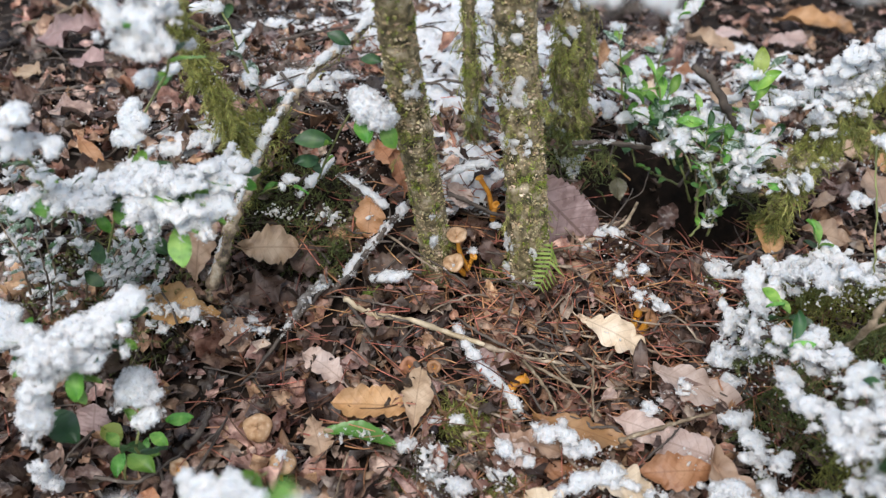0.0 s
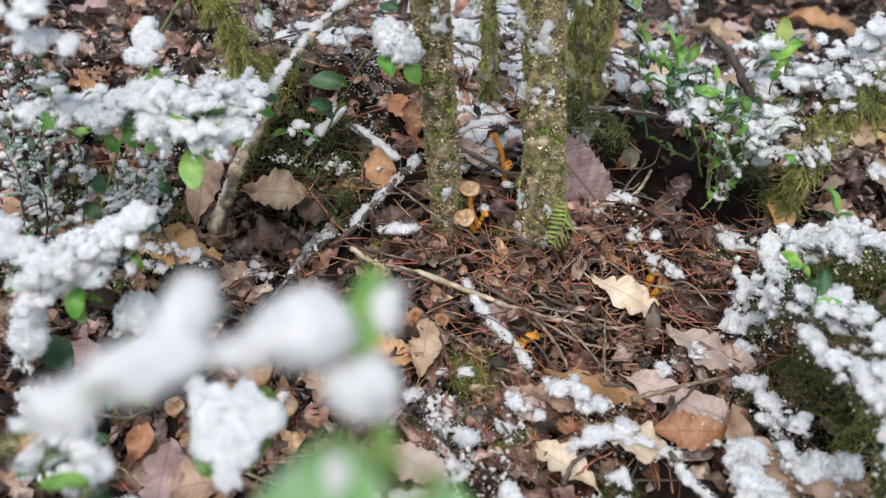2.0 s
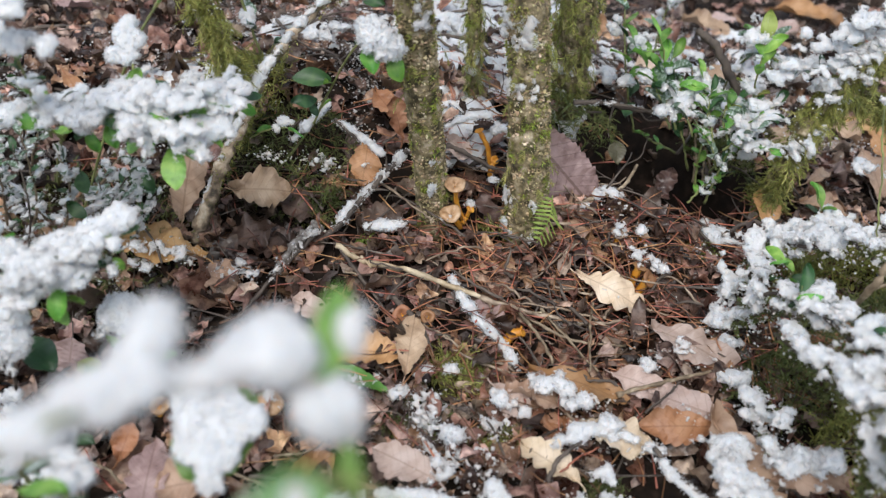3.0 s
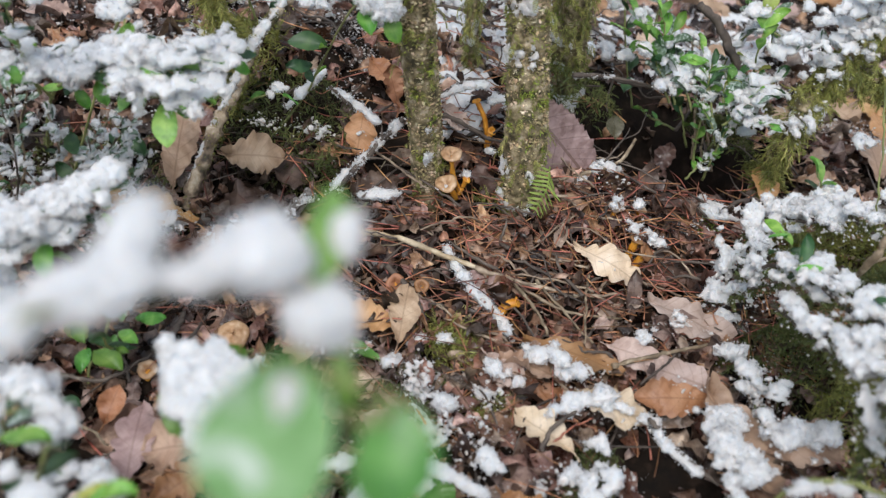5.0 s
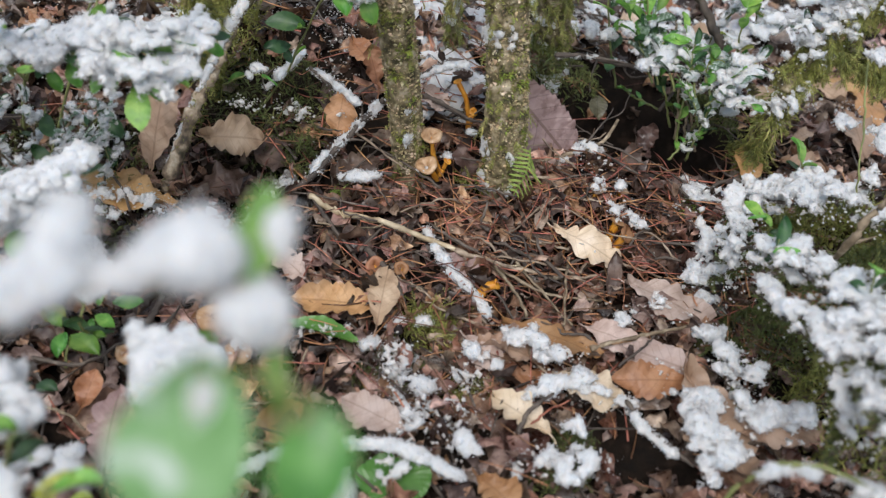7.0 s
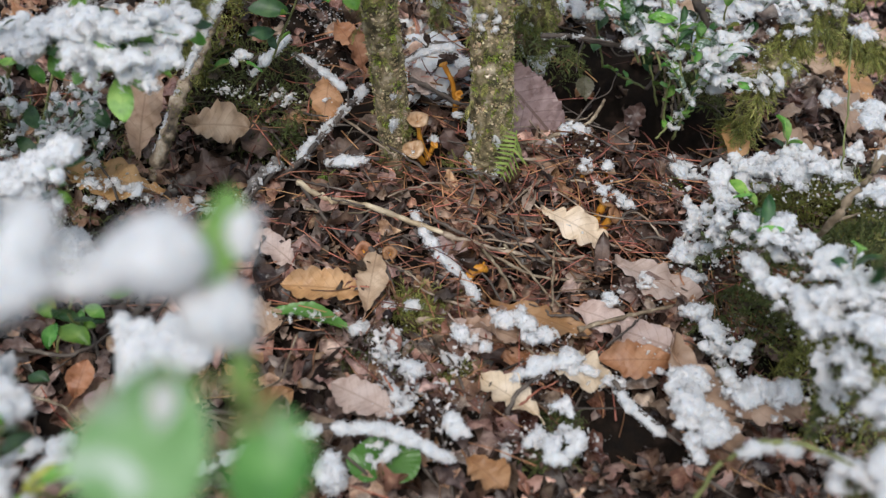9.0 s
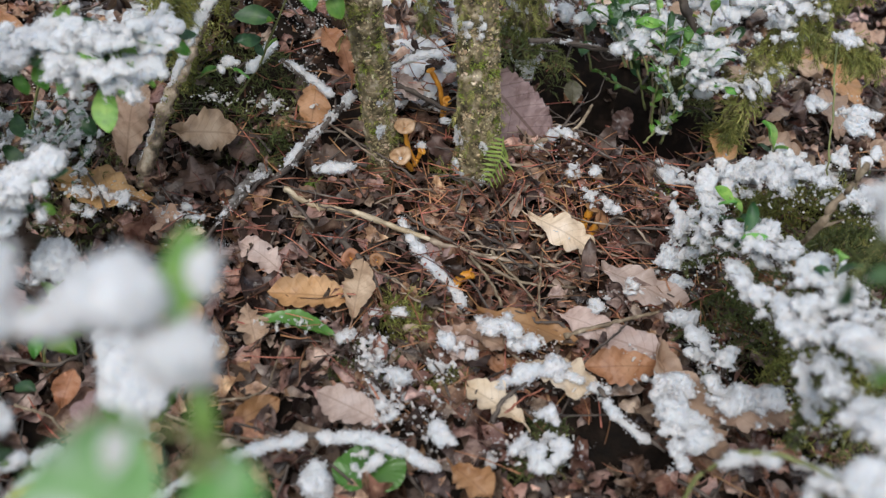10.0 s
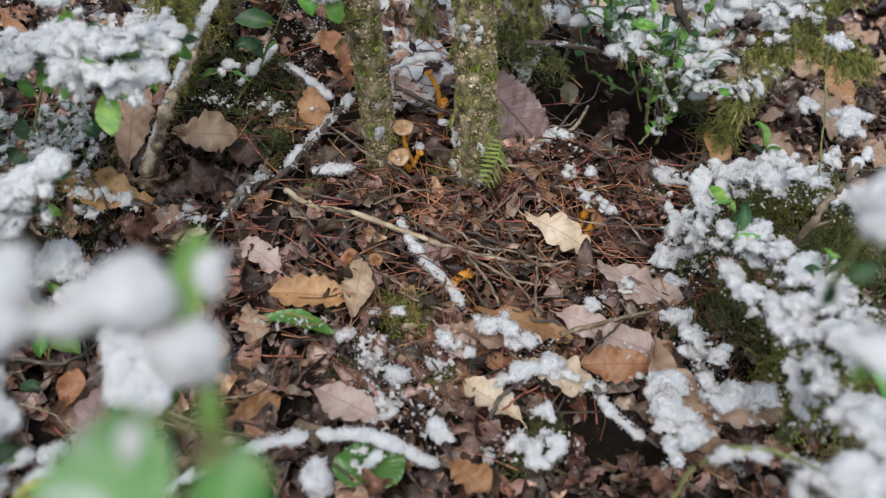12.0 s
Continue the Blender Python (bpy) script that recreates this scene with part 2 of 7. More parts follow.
def root(name, origin=(0, 0, 0), label="", category="", group="", kind=""):
    """An Empty at a thing's base, to parent its parts."""
    ob = new(name)
    ob.empty_display_size = 0.01
    ob.matrix_basis = Matrix.Translation(origin)
    return tagged(ob, label, category, group, kind)


def part(name, mesh, material, parent, m=None, label=""):
    """One mesh under a thing or a part; m is its pose in the world."""
    ob = new(name, mesh)
    if not mesh.materials:
        mesh.materials.append(material)
    ob.parent = parent
    if m is not None:
        ob.matrix_basis = parent.matrix_basis.inverted() @ m
    return tagged(ob, label)


def smooth_path(points, n):
    p = np.array(points, float)
    if len(p) == 2:
        return p[0] + np.linspace(0, 1, n)[:, None] * (p[1] - p[0])
    q = np.vstack([2 * p[0] - p[1], p, 2 * p[-1] - p[-2]])
    s = np.linspace(0, len(p) - 1 - 1e-6, n)
    k = s.astype(int)
    t = (s - k)[:, None]
    a, b, c, d = q[k], q[k + 1], q[k + 2], q[k + 3]
    return 0.5 * (2 * b + (c - a) * t + (2 * a - 5 * b + 4 * c - d) * t**2 + (3 * b - a - 3 * c + d) * t**3)


def tube(points, r0, r1, n=20, seg=7, knots=0.12, wander=0.0, seed=1):
    """A tapered, knotty round bar along a path."""
    rng = np.random.default_rng(seed)
    p = smooth_path(points, n)
    if wander:
        w = np.cumsum(rng.normal(0, wander, (n, 3)), 0)
        p = p + w - np.linspace(0, 1, n)[:, None] * w[-1]
    t = np.gradient(p, axis=0)
    t /= np.linalg.norm(t, axis=1)[:, None] + 1e-9
    ref = np.where(np.abs(t[:, 2:3]) > 0.9, [[1.0, 0, 0]], [[0, 0, 1.0]])
    a = np.cross(t, ref)
    a /= np.linalg.norm(a, axis=1)[:, None]
    b = np.cross(t, a)
    ang = np.linspace(0, 2 * math.pi, seg, endpoint=False)
    rad = np.linspace(r0, r1, n)[:, None] * (1 + knots * rng.normal(0, 1, (n, seg)) * 0.6 + knots * rng.normal(0, 1, (n, 1)))
    v = p[:, None] + rad[..., None] * (np.cos(ang)[None, :, None] * a[:, None] + np.sin(ang)[None, :, None] * b[:, None])
    i, j = np.meshgrid(np.arange(n - 1), np.arange(seg), indexing="ij")
    q00, q01 = i * seg + j, i * seg + (j + 1) % seg
    q10, q11 = q00 + seg, q01 + seg
    f = np.concatenate([np.stack([q00, q01, q11], -1).reshape(-1, 3), np.stack([q00, q11, q10], -1).reshape(-1, 3)])
    v = np.vstack([v.reshape(-1, 3), p[:1], p[-1:]])
    k = np.arange(seg)
    ends = np.concatenate([np.stack([(k + 1) % seg, k, np.full(seg, n * seg)], -1),
                           np.stack([(n - 1) * seg + k, (n - 1) * seg + (k + 1) % seg, np.full(seg, n * seg + 1)], -1)])
    return v, np.concatenate([f, ends])


def spin(rng, n):
    """n random turns."""
    q = rng.normal(size=(n, 4))
    q /= np.linalg.norm(q, axis=1)[:, None]
    w, x, y, z = q.T
    return np.stack([1 - 2 * (y * y + z * z), 2 * (x * y - w * z), 2 * (x * z + w * y), 2 * (x * y + w * z), 1 - 2 * (x * x + z * z), 2 * (y * z - w * x),
                     2 * (x * z - w * y), 2 * (y * z + w * x), 1 - 2 * (x * x + y * y)], -1).reshape(n, 3, 3)


# a crumb, and a single flat crystal
GRAINS = {"crumb": (np.array([[1, 0, 0], [-1, 0, 0], [0, 1, 0], [0, -1, 0], [0, 0, 1], [0, 0, -1.0]]),
                    np.array([[0, 2, 4], [2, 1, 4], [1, 3, 4], [3, 0, 4], [2, 0, 5], [1, 2, 5], [3, 1, 5], [0, 3, 5]])),
          "flake": (np.array([[1, 0, 0], [-0.5, 0.87, 0], [-0.5, -0.87, 0.0]]), np.array([[0, 1, 2]]))}


def lumps(centres, radii, grain, rng, jag=0.3, flat=1.0):
    """Uneven round lumps, many in one go."""
    u, f = GRAINS[grain]
    n, k = len(centres), len(u)
    r = np.asarray(radii)[:, None] * (1 + jag * (rng.random((n, k)) - 0.5))
    wave = 1 + 0.7 * jag * np.sin(u @ rng.normal(0, 2.2, (3,)) + rng.random((n, 1)) * 6.28) * np.sin(u @ rng.normal(0, 2.8, (3,)) + rng.random((n, 1)) * 6.28)
    v = np.einsum("nij,kj->nki", spin(rng, n), u) * (r * wave)[..., None]
    v[..., 2] *= flat
    v += np.asarray(centres)[:, None]
    return v.reshape(-1, 3), (f[None] + (np.arange(n) * k)[:, None, None]).reshape(-1, 3)


def islands(count, faces):
    """A label for each vertex: which connected piece it belongs to."""
    up = list(range(count))

    def root(i):
        while up[i] != i:
            up[i] = up[up[i]]
            i = up[i]
        return i

    for a, b, c in faces.tolist():
        a, b, c = root(a), root(b), root(c)
        low = min(a, b, c)
        up[a] = up[b] = up[c] = low
    lab = np.array(up)
    while (lab != lab[lab]).any():
        lab = lab[lab]
    return lab


def lattice(shape, step, size, rng):
    """Smooth value noise from -1 to 1 on a box of cells."""
    for axis in range(3):
        u = np.arange(shape[axis]) * step / size
        k = u.astype(int)
        f = (u - k) ** 2 * (3 - 2 * (u - k))
        if axis == 0:
            a = rng.uniform(-1, 1, [int(n * step / size) + 2 for n in shape])
        f = f.reshape([-1 if q == axis else 1 for q in range(3)])
        a = np.take(a, k, axis) * (1 - f) + np.take(a, k + 1, axis) * f
    return a


def skin(field, lo, step):
    """The surface where a field on a box of cells passes from above to below nought."""
    nx, ny, nz = field.shape
    inside = field > 0
    steps = [(a, b, c) for a in (0, 1) for b in (0, 1) for c in (0, 1)]
    count = sum(inside[a:nx - 1 + a, b:ny - 1 + b, c:nz - 1 + c].astype(np.int8) for a, b, c in steps)
    cell = np.argwhere((count > 0) & (count < 8))
    value = np.stack([field[cell[:, 0] + a, cell[:, 1] + b, cell[:, 2] + c] for a, b, c in steps], 1)
    place, hits = np.zeros((len(cell), 3)), np.zeros(len(cell))
    for p in range(8):
        for q in range(p + 1, 8):
            if sum(abs(u - w) for u, w in zip(steps[p], steps[q])) == 1:
                cross = (value[:, p] > 0) != (value[:, q] > 0)
                t = (value[:, p] / np.where(cross, value[:, p] - value[:, q], 1.0))[:, None]
                place += np.where(cross[:, None], np.array(steps[p]) * (1 - t) + np.array(steps[q]) * t, 0.0)
                hits += cross
    at = -np.ones((nx, ny, nz), int)
    at[cell[:, 0], cell[:, 1], cell[:, 2]] = np.arange(len(cell))
    faces = []
    for axis in range(3):
        one = np.eye(3, dtype=int)
        e, u, w = one[axis], one[(axis + 1) % 3], one[(axis + 2) % 3]
        near, far = [slice(0, n) for n in field.shape], [slice(0, n) for n in field.shape]
        near[axis], far[axis] = slice(0, field.shape[axis] - 1), slice(1, field.shape[axis])
        a, b = inside[tuple(near)], inside[tuple(far)]
        g = np.argwhere(a != b)
        g = g[(g[:, (axis + 1) % 3] > 0) & (g[:, (axis + 2) % 3] > 0)]
        out = a[g[:, 0], g[:, 1], g[:, 2]]
        quad = np.stack([at[tuple((g - u - w).T)], at[tuple((g - w).T)], at[tuple(g.T)], at[tuple((g - u).T)]], 1)
        quad = np.where(out[:, None], quad, quad[:, ::-1])
        quad = quad[(quad >= 0).all(1)]
        faces += [quad[:, [0, 1, 2]], quad[:, [0, 2, 3]]]
    return lo + step * (cell + place / np.maximum(hits, 1)[:, None]), np.concatenate(faces)


def snow_body(cores, rng, fine, up, seed):
    """Lumps of snow run together into one soft, ragged body, a little flattened."""
    z = np.array(up, float) / np.linalg.norm(up)
    x = np.cross([0.0, 1.0, 0.0] if abs(z[1]) < 0.8 else [0.0, 0.0, -1.0], z)
    x /= np.linalg.norm(x)
    turn = np.stack([x, np.cross(z, x), z])
    p, r = cores[:, :3] @ turn.T, 1.55 * np.maximum(cores[:, 3], 0.8 * fine)
    reach = 2.0 * r
    lo = (p - reach[:, None]).min(0) - 2 * fine
    shape = np.ceil(((p + reach[:, None]).max(0) + 2 * fine - lo) / fine).astype(int) + 1
    much = np.zeros(shape)
    for q, rr, w in zip(p, r, reach):
        i0 = ((q - w - lo) / fine).astype(int)
        k = int(2 * w / fine) + 2
        g = [np.exp(-(((lo[a] + fine * np.arange(i0[a], min(i0[a] + k, shape[a])) - q[a]) * (1.0, 1.0, 1.5)[a] / rr) ** 2)) for a in range(3)]
        much[i0[0]:i0[0] + k, i0[1]:i0[1] + k, i0[2]:i0[2] + k] += g[0][:, None, None] * g[1][None, :, None] * g[2][None, None]
    cell = ((p - lo) / fine).astype(int)
    crowd = np.median(np.log(much[tuple(cell.T)] + 1e-9))
    rag = 0.36 * lattice(shape, fine, 0.012, rng) + 0.38 * lattice(shape, fine, 0.0055, rng) + 0.36 * lattice(shape, fine, 0.0032, rng) + 0.3 * rng.uniform(-1, 1, shape)
    field = np.log(much + 1e-9) + 0.42 - 0.55 * crowd + rag
    for a in range(3):
        for end in (0, -1):
            np.moveaxis(field, a, 0)[end] = -5.0
    v, f = skin(field, lo, fine)
    return v @ turn, f


def snow(cores, label="clump of fresh white crumbly snow", seed=0, group="", fine=0.0017, up=(0.0, -0.45, 0.9)):
    """A clump of snow lying on something, with loose grains round it."""
    cores = np.asarray(cores, float)
    rng = np.random.default_rng(seed + 11)
    origin = cores[:, :3].mean(0)
    gap = np.linalg.norm(cores[:, None, :3] - cores[None, :, :3], axis=2)
    # settle into sheets: each lump sinks towards the height of those round it
    z = np.array(up, float) / np.linalg.norm(up)
    w = np.exp(-((gap / 0.02) ** 2))
    rise = cores[:, :3] @ z
    cores = cores.copy()
    cores[:, :3] += (0.8 * ((w @ rise) / w.sum(1) - rise))[:, None] * z
    near = np.argwhere((gap < 2.0 * (cores[:, None, 3] + cores[None, :, 3])) & (gap > 0))
    lump = islands(len(cores), np.column_stack([near, near[:, :1]]))
    soup = Soup()
    for k in np.unique(lump):
        if len(cores) > 8 and (lump == k).sum() < 4:
            continue
        body = snow_body(cores[lump == k], rng, fine, up, seed + 13 * int(k))
        if len(body[1]):
            soup.add(*body)
    if not soup.n:
        soup.add(*snow_body(cores, rng, fine, up, seed))
    v, f = np.concatenate(soup.v), np.concatenate(soup.f)
    lab = islands(len(v), f)
    count = np.bincount(lab[f[:, 0]], minlength=len(v))
    own = lab[f[:, 0]] == count.argmax()

    def cut(sel):
        used, idx = np.unique(f[sel], return_inverse=True)
        return v[used] - origin, idx.reshape(-1, 3)

    ob = thing("snow_clump", tri_mesh("snow_clump", *cut(own)), M_SNOW, tuple(origin), label, "snow", group)
    n = int(np.clip(0.9 * len(v), 150, 4000))
    k = rng.integers(0, len(f), n)
    a, b, c = (v[f[k, q]] for q in (0, 1, 2))
    out = np.cross(b - a, c - a)
    out /= np.linalg.norm(out, axis=1)[:, None] + 1e-12
    spots = (a + b + c) / 3 + out * rng.exponential(0.0007, (n, 1)) + rng.normal(size=(n, 3)) * 0.0004 - origin
    loose = Soup().add(*lumps(spots, 0.0005 + 0.0010 * rng.random(n) ** 2, "flake", rng, 0.9))
    tagged(part("loose_snow", loose.mesh("loose_snow", (0, 0, 0), False), M_FLAKE, ob, None, "loose flakes of white snow"), kind="stuff")
    if (~own).any():
        tagged(part("crumbled_snow", tri_mesh("crumbled_snow", *cut(~own)), M_SNOW, ob, None, "loose crumbs of white snow"), kind="stuff")
    return ob


def heap_cores(centre, rx, ry, h, seed=0, size=0.006, turn=0.0):
    """The lumps of a low uneven heap."""
    rng = np.random.default_rng(seed + 77)
    n = int(8 + 1.3 * rx * ry / size**2)
    a, r = rng.random(n) * 6.283, np.sqrt(rng.random(n))
    lobes = 1 + 0.35 * np.sin(3 * a + rng.random() * 6) + 0.2 * np.sin(5 * a + rng.random() * 6)
    x, y = rx * r * lobes * np.cos(a), ry * r * lobes * np.sin(a)
    c, s = math.cos(radians(turn)), math.sin(radians(turn))
    z = h * np.maximum(0.0, 1 - r**2) * rng.uniform(0.3, 1.0, n)
    return np.stack([centre[0] + c * x - s * y, centre[1] + s * x + c * y, centre[2] + z, size * (0.35 + 0.75 * rng.random(n) ** 1.6) * (1.05 - 0.45 * r)], -1)


def heap(centre, rx, ry, h, seed=0, size=0.006, label="small heap of fresh snow on the leaf litter", turn=0.0, up=(0.0, -0.45, 0.9)):
    """A low uneven heap of snow lying on something."""
    return snow(heap_cores(centre, rx, ry, h, seed, size, turn), label, seed, up=up)


def mound(heaps, label, seed):
    """Several heaps run together: rows of centre, rx, ry, height, size."""
    return snow(np.concatenate([heap_cores(q, rx, ry, h, seed + k, size) for k, (q, rx, ry, h, size) in enumerate(heaps)]), label, seed)


def puff(centre, across, along, size, label, seed, slope=(0.0, 0.75, 0.65), thick=0.3):
    """A plump lump of snow on something that slopes."""
    rng = np.random.default_rng(seed + 177)
    n = int(10 + 5 * (across + size) * (along + size) / size**2)
    a, r = rng.random(n) * 6.283, np.sqrt(rng.random(n))
    e = np.array(slope) / np.linalg.norm(slope)
    r = r * (1 + 0.32 * np.sin(3 * a + rng.random() * 6) + 0.2 * np.sin(5 * a + rng.random() * 6))
    out = np.cross([1.0, 0, 0], e)
    q = np.array(centre) + np.outer(across * r * np.cos(a), [1.0, 0, 0]) + np.outer(along * r * np.sin(a), e) + np.outer(rng.normal(0, thick * size, n), out)
    keep = np.array([noise.noise(Vector(w) * 75 + Vector((seed, 0, 0))) + 0.6 * noise.noise(Vector(w) * 190) for w in q]) > -0.12
    q = q[keep] if keep.sum() > 6 else q
    return snow(np.column_stack([q, size * rng.uniform(0.6, 1.25, len(q))]), label, seed, up=tuple(out))


def snow_line(points, width, seed=0, label="ridge of snow lying along a thin twig", gaps=0.15, lift=0.7, size=1.0, spread=0.16, rough=1.0,
              up=(0.0, -0.45, 0.9)):
    """Snow caught along the top of a twig."""
    rng = np.random.default_rng(seed + 301)
    p = smooth_path(points, 300)
    length = np.linalg.norm(np.diff(p, axis=0), axis=1).sum()
    n = max(8, int(length / (0.2 * width) * rough))
    s = np.sort(rng.integers(0, 300, n))
    keep = np.array([noise.noise(Vector((k * length * 55 / 300, seed * 3.7, 0.0))) for k in s]) > -0.5 + gaps
    p = p[s][keep]
    n = len(p)
    r = width * size * (0.16 + 0.36 * rng.random(n) ** 1.7)
    cores = np.column_stack([p + rng.normal(0, spread * width, (n, 3)) * [1, 1, 0.2] + [0, 0, lift * width * 0.4], r])
    return snow(cores, label, seed, up=up)


def specks(points, spread, count, seed, label="specks of snow", rmin=0.0005, rmax=0.0014, along=True):
    """Single grains and flakes of snow strewn over something."""
    rng = np.random.default_rng(seed + 61)
    p = smooth_path(points, 200) if len(points) > 1 else np.array(points, float)
    at = p[rng.integers(0, len(p), count)] + np.clip(rng.normal(0, 0.6, (count, 3)), -1.4, 1.4) * np.array(spread)
    pick = np.array([noise.noise(Vector(q) * 75 + Vector((seed, 0, 0))) + 0.5 * noise.noise(Vector(q) * 200) for q in at]) > -0.08
    at = at[pick]
    origin = at.mean(0)
    soup = Soup()
    few = at[: max(12, len(at) // 5)]
    soup.add(*snow_body(np.column_stack([few, 1.1 * (rmin + (rmax - rmin) * rng.random(len(few)))]), rng, 0.0014, (0.0, -0.3, 1.0), seed))
    rest = at[len(few):: 3]
    if len(rest):
        soup.add(*lumps(rest, 0.8 * (rmin + (rmax - rmin) * rng.random(len(rest)) ** 2), "crumb", rng, 0.8, 0.8))
    return thing("snow_specks", soup.mesh("snow_specks", origin), M_SNOW, tuple(origin), label, "snow", kind="stuff")


def leaf_shape(length, width, teeth=7, depth=0.22, curl=0.2, bend=0.1, wave=0.05, seed=0, nu=43, nv=7, widest=0.56, pointed=False, bite=0.0, blunt=0.8, sharp=False):
    """A leaf along +x: its outline with lobes or teeth, cupped and waved."""
    rng = np.random.default_rng(seed)
    u = np.linspace(0, 1, nu)
    power = math.log(0.5) / math.log(widest)
    prof = np.sin(math.pi * u**power) ** blunt
    prof[0], prof[-1] = 0.04, 0.03
    v = np.linspace(-1, 1, nv)
    half = np.empty((nu, nv))
    for side in (0, 1):
        ph = rng.uniform(-0.15, 0.15) + 0.25 * side
        warp = u + 0.03 * np.sin(8 * u + rng.random() * 6)
        saw = np.abs(np.sin(math.pi * (teeth * warp + ph))) ** 0.75 if not pointed else 1 - (teeth * warp + ph) % 1.0
        if sharp:
            tooth = (teeth * warp + ph) % 1.0
            saw = 0.35 + 0.65 * np.where(tooth < 0.7, np.sin(1.5708 * tooth / 0.7) ** 0.9, np.cos(1.5708 * (tooth - 0.7) / 0.3) ** 0.7)
        uneven = 1 + 0.45 * np.sin(4.1 * u + rng.random() * 6) * np.sin(9.7 * u + rng.random() * 6)
        edge = prof * (1 - depth * uneven * (1 - saw)) * (1 + 0.12 * np.sin(5 * u + rng.random() * 6))
        if bite:
            edge = edge * (1 - bite * np.exp(-(((u - rng.uniform(0.3, 0.8)) / 0.07) ** 2)))
        sel = v < 0 if side == 0 else v >= 0
        half[:, sel] = edge[:, None]
    y = 0.5 * width * half * v[None]
    x = length * u[:, None] + 0 * v[None] - 0.10 * width * np.abs(v)[None] * np.cos(math.pi * u)[:, None]
    ph = rng.random(4) * 6.28
    z = curl * width * (v[None] ** 2) * (0.6 + 0.5 * np.sin(4 * u + ph[0]))[:, None] + bend * length * (np.sin(math.pi * u) - 0.5 * u**2)[:, None]
    z = z + wave * width * (np.sin(13 * u[:, None] + 2.2 * v[None] + ph[1]) * np.abs(v)[None] + 0.5 * np.sin(27 * u[:, None] - 3 * v[None] + ph[2]) * v[None] ** 2)
    z = z - 0.024 * width * np.cos(2 * math.pi * (8 * u[:, None] - 1.7 * np.abs(v)[None])) * np.abs(v)[None]
    verts = np.stack([x, y, z], -1).reshape(-1, 3)
    i, j = np.meshgrid(np.arange(nu - 1), np.arange(nv - 1), indexing="ij")
    a = (i * nv + j).ravel()
    f = np.stack([np.stack([a, a + nv, a + nv + 1], -1), np.stack([a, a + nv + 1, a + 1], -1)], 1).reshape(-1, 3)
    uv = np.stack(np.broadcast_arrays(u[:, None], 0.5 + 0.5 * v[None] * np.maximum(half, 0.05)), -1).reshape(-1, 2)
    return verts, f, uv


def frame_of(base, tip, roll=0.0, up=(0, 0, 1)):
    """A pose whose x runs from base to tip, z as near to up as it goes, turned by roll degrees about x."""
    x = (Vector(tip) - Vector(base)).normalized()
    y = Vector(up).cross(x).normalized()
    z = x.cross(y)
    return Matrix.Translation(base) @ Matrix((x, y, z)).transposed().to_4x4() @ Matrix.Rotation(radians(roll), 4, "X")


def oak_leaf(base, tip, width, material, label, roll=0.0, seed=0, teeth=6, depth=0.24, curl=0.12, bend=0.05, wave=0.05, pointed=False, widest=0.58, stalk=0.012,
             bite=0.0, name="oak_leaf", fine=57, sharp=False):
    """One fallen leaf with its stalk."""
    length = (Vector(tip) - Vector(base)).length
    v, f, uv = leaf_shape(length, width, teeth, depth, curl, bend, wave, seed, fine, widest=widest, pointed=pointed, bite=bite, sharp=sharp)
    ob = root(name, (0, 0, 0), label, "leaf", "fallen leaves")
    part("blade", tri_mesh("leaf_blade", v, f, uv), material, ob)
    lean = (6.0 if material is M_DARK else 15.0) * (tip[0] - base[0]) / length
    lift = Matrix.Translation((0, 0, (-0.004 if material is M_DARK else 0.005) + 0.3 * width * abs(math.sin(radians(lean)))))
    ob.matrix_basis = lift @ frame_of(base, tip, roll + lean)
    if stalk:
        sv, sf = tube([(0.12 * length, 0, 0.0006 + bend * length * 0.36), (0, 0, 0.0006), (-0.6 * stalk, 0.1 * stalk, -0.001), (-stalk, 0.3 * stalk, -0.003)], 0.0007, 0.0010, 8, 5, 0.05)
        part("stalk", tri_mesh("leaf_stalk", sv, sf), material, ob, None, "dry brown leaf stalk")
    return ob


def unit_leaf(seed, width=0.52, curl=0.25, bend=0.06, widest=0.52):
    """A smooth-edged evergreen leaf one long, for shrubs."""
    v, f, uv = leaf_shape(1.0, width, 1, 0.0, curl, bend, 0.015, seed, 15, 7, widest)
    return tri_mesh("leaf", v, f, uv)


def at_world(ob, m):
    ob.matrix_basis = ob.parent.matrix_basis.inverted() @ m
    return ob


LEAF_SETS = {}
LEAF_LABELS = {"green_leaf": "glossy bright green oval leaf", "dark_green_leaf": "glossy dark green oval leaf", "frosted_leaf": "dull green leaf with frost", "snow_filmed_leaf": "green leaf under a film of snow",
               "yellowing_leaf": "yellowing green oval leaf"}


def shrub_leaf(parent, material, base, way, size, roll, rng, up=(0, 0, 1), wide=0.52):
    key = (material.name, wide)
    if key not in LEAF_SETS:
        LEAF_SETS[key] = [unit_leaf(900 + k, wide, 0.18 + 0.08 * k, 0.04 + 0.03 * k) for k in range(4)]
        for me in LEAF_SETS[key]:
            me.materials.append(material)
    me = LEAF_SETS[key][rng.integers(4)]
    ob = tagged(new("leaf", me), LEAF_LABELS.get(material.name, ""))
    ob.parent = parent
    return at_world(ob, frame_of(base, tuple(np.array(base) + way), roll, up) @ Matrix.Scale(size, 4))


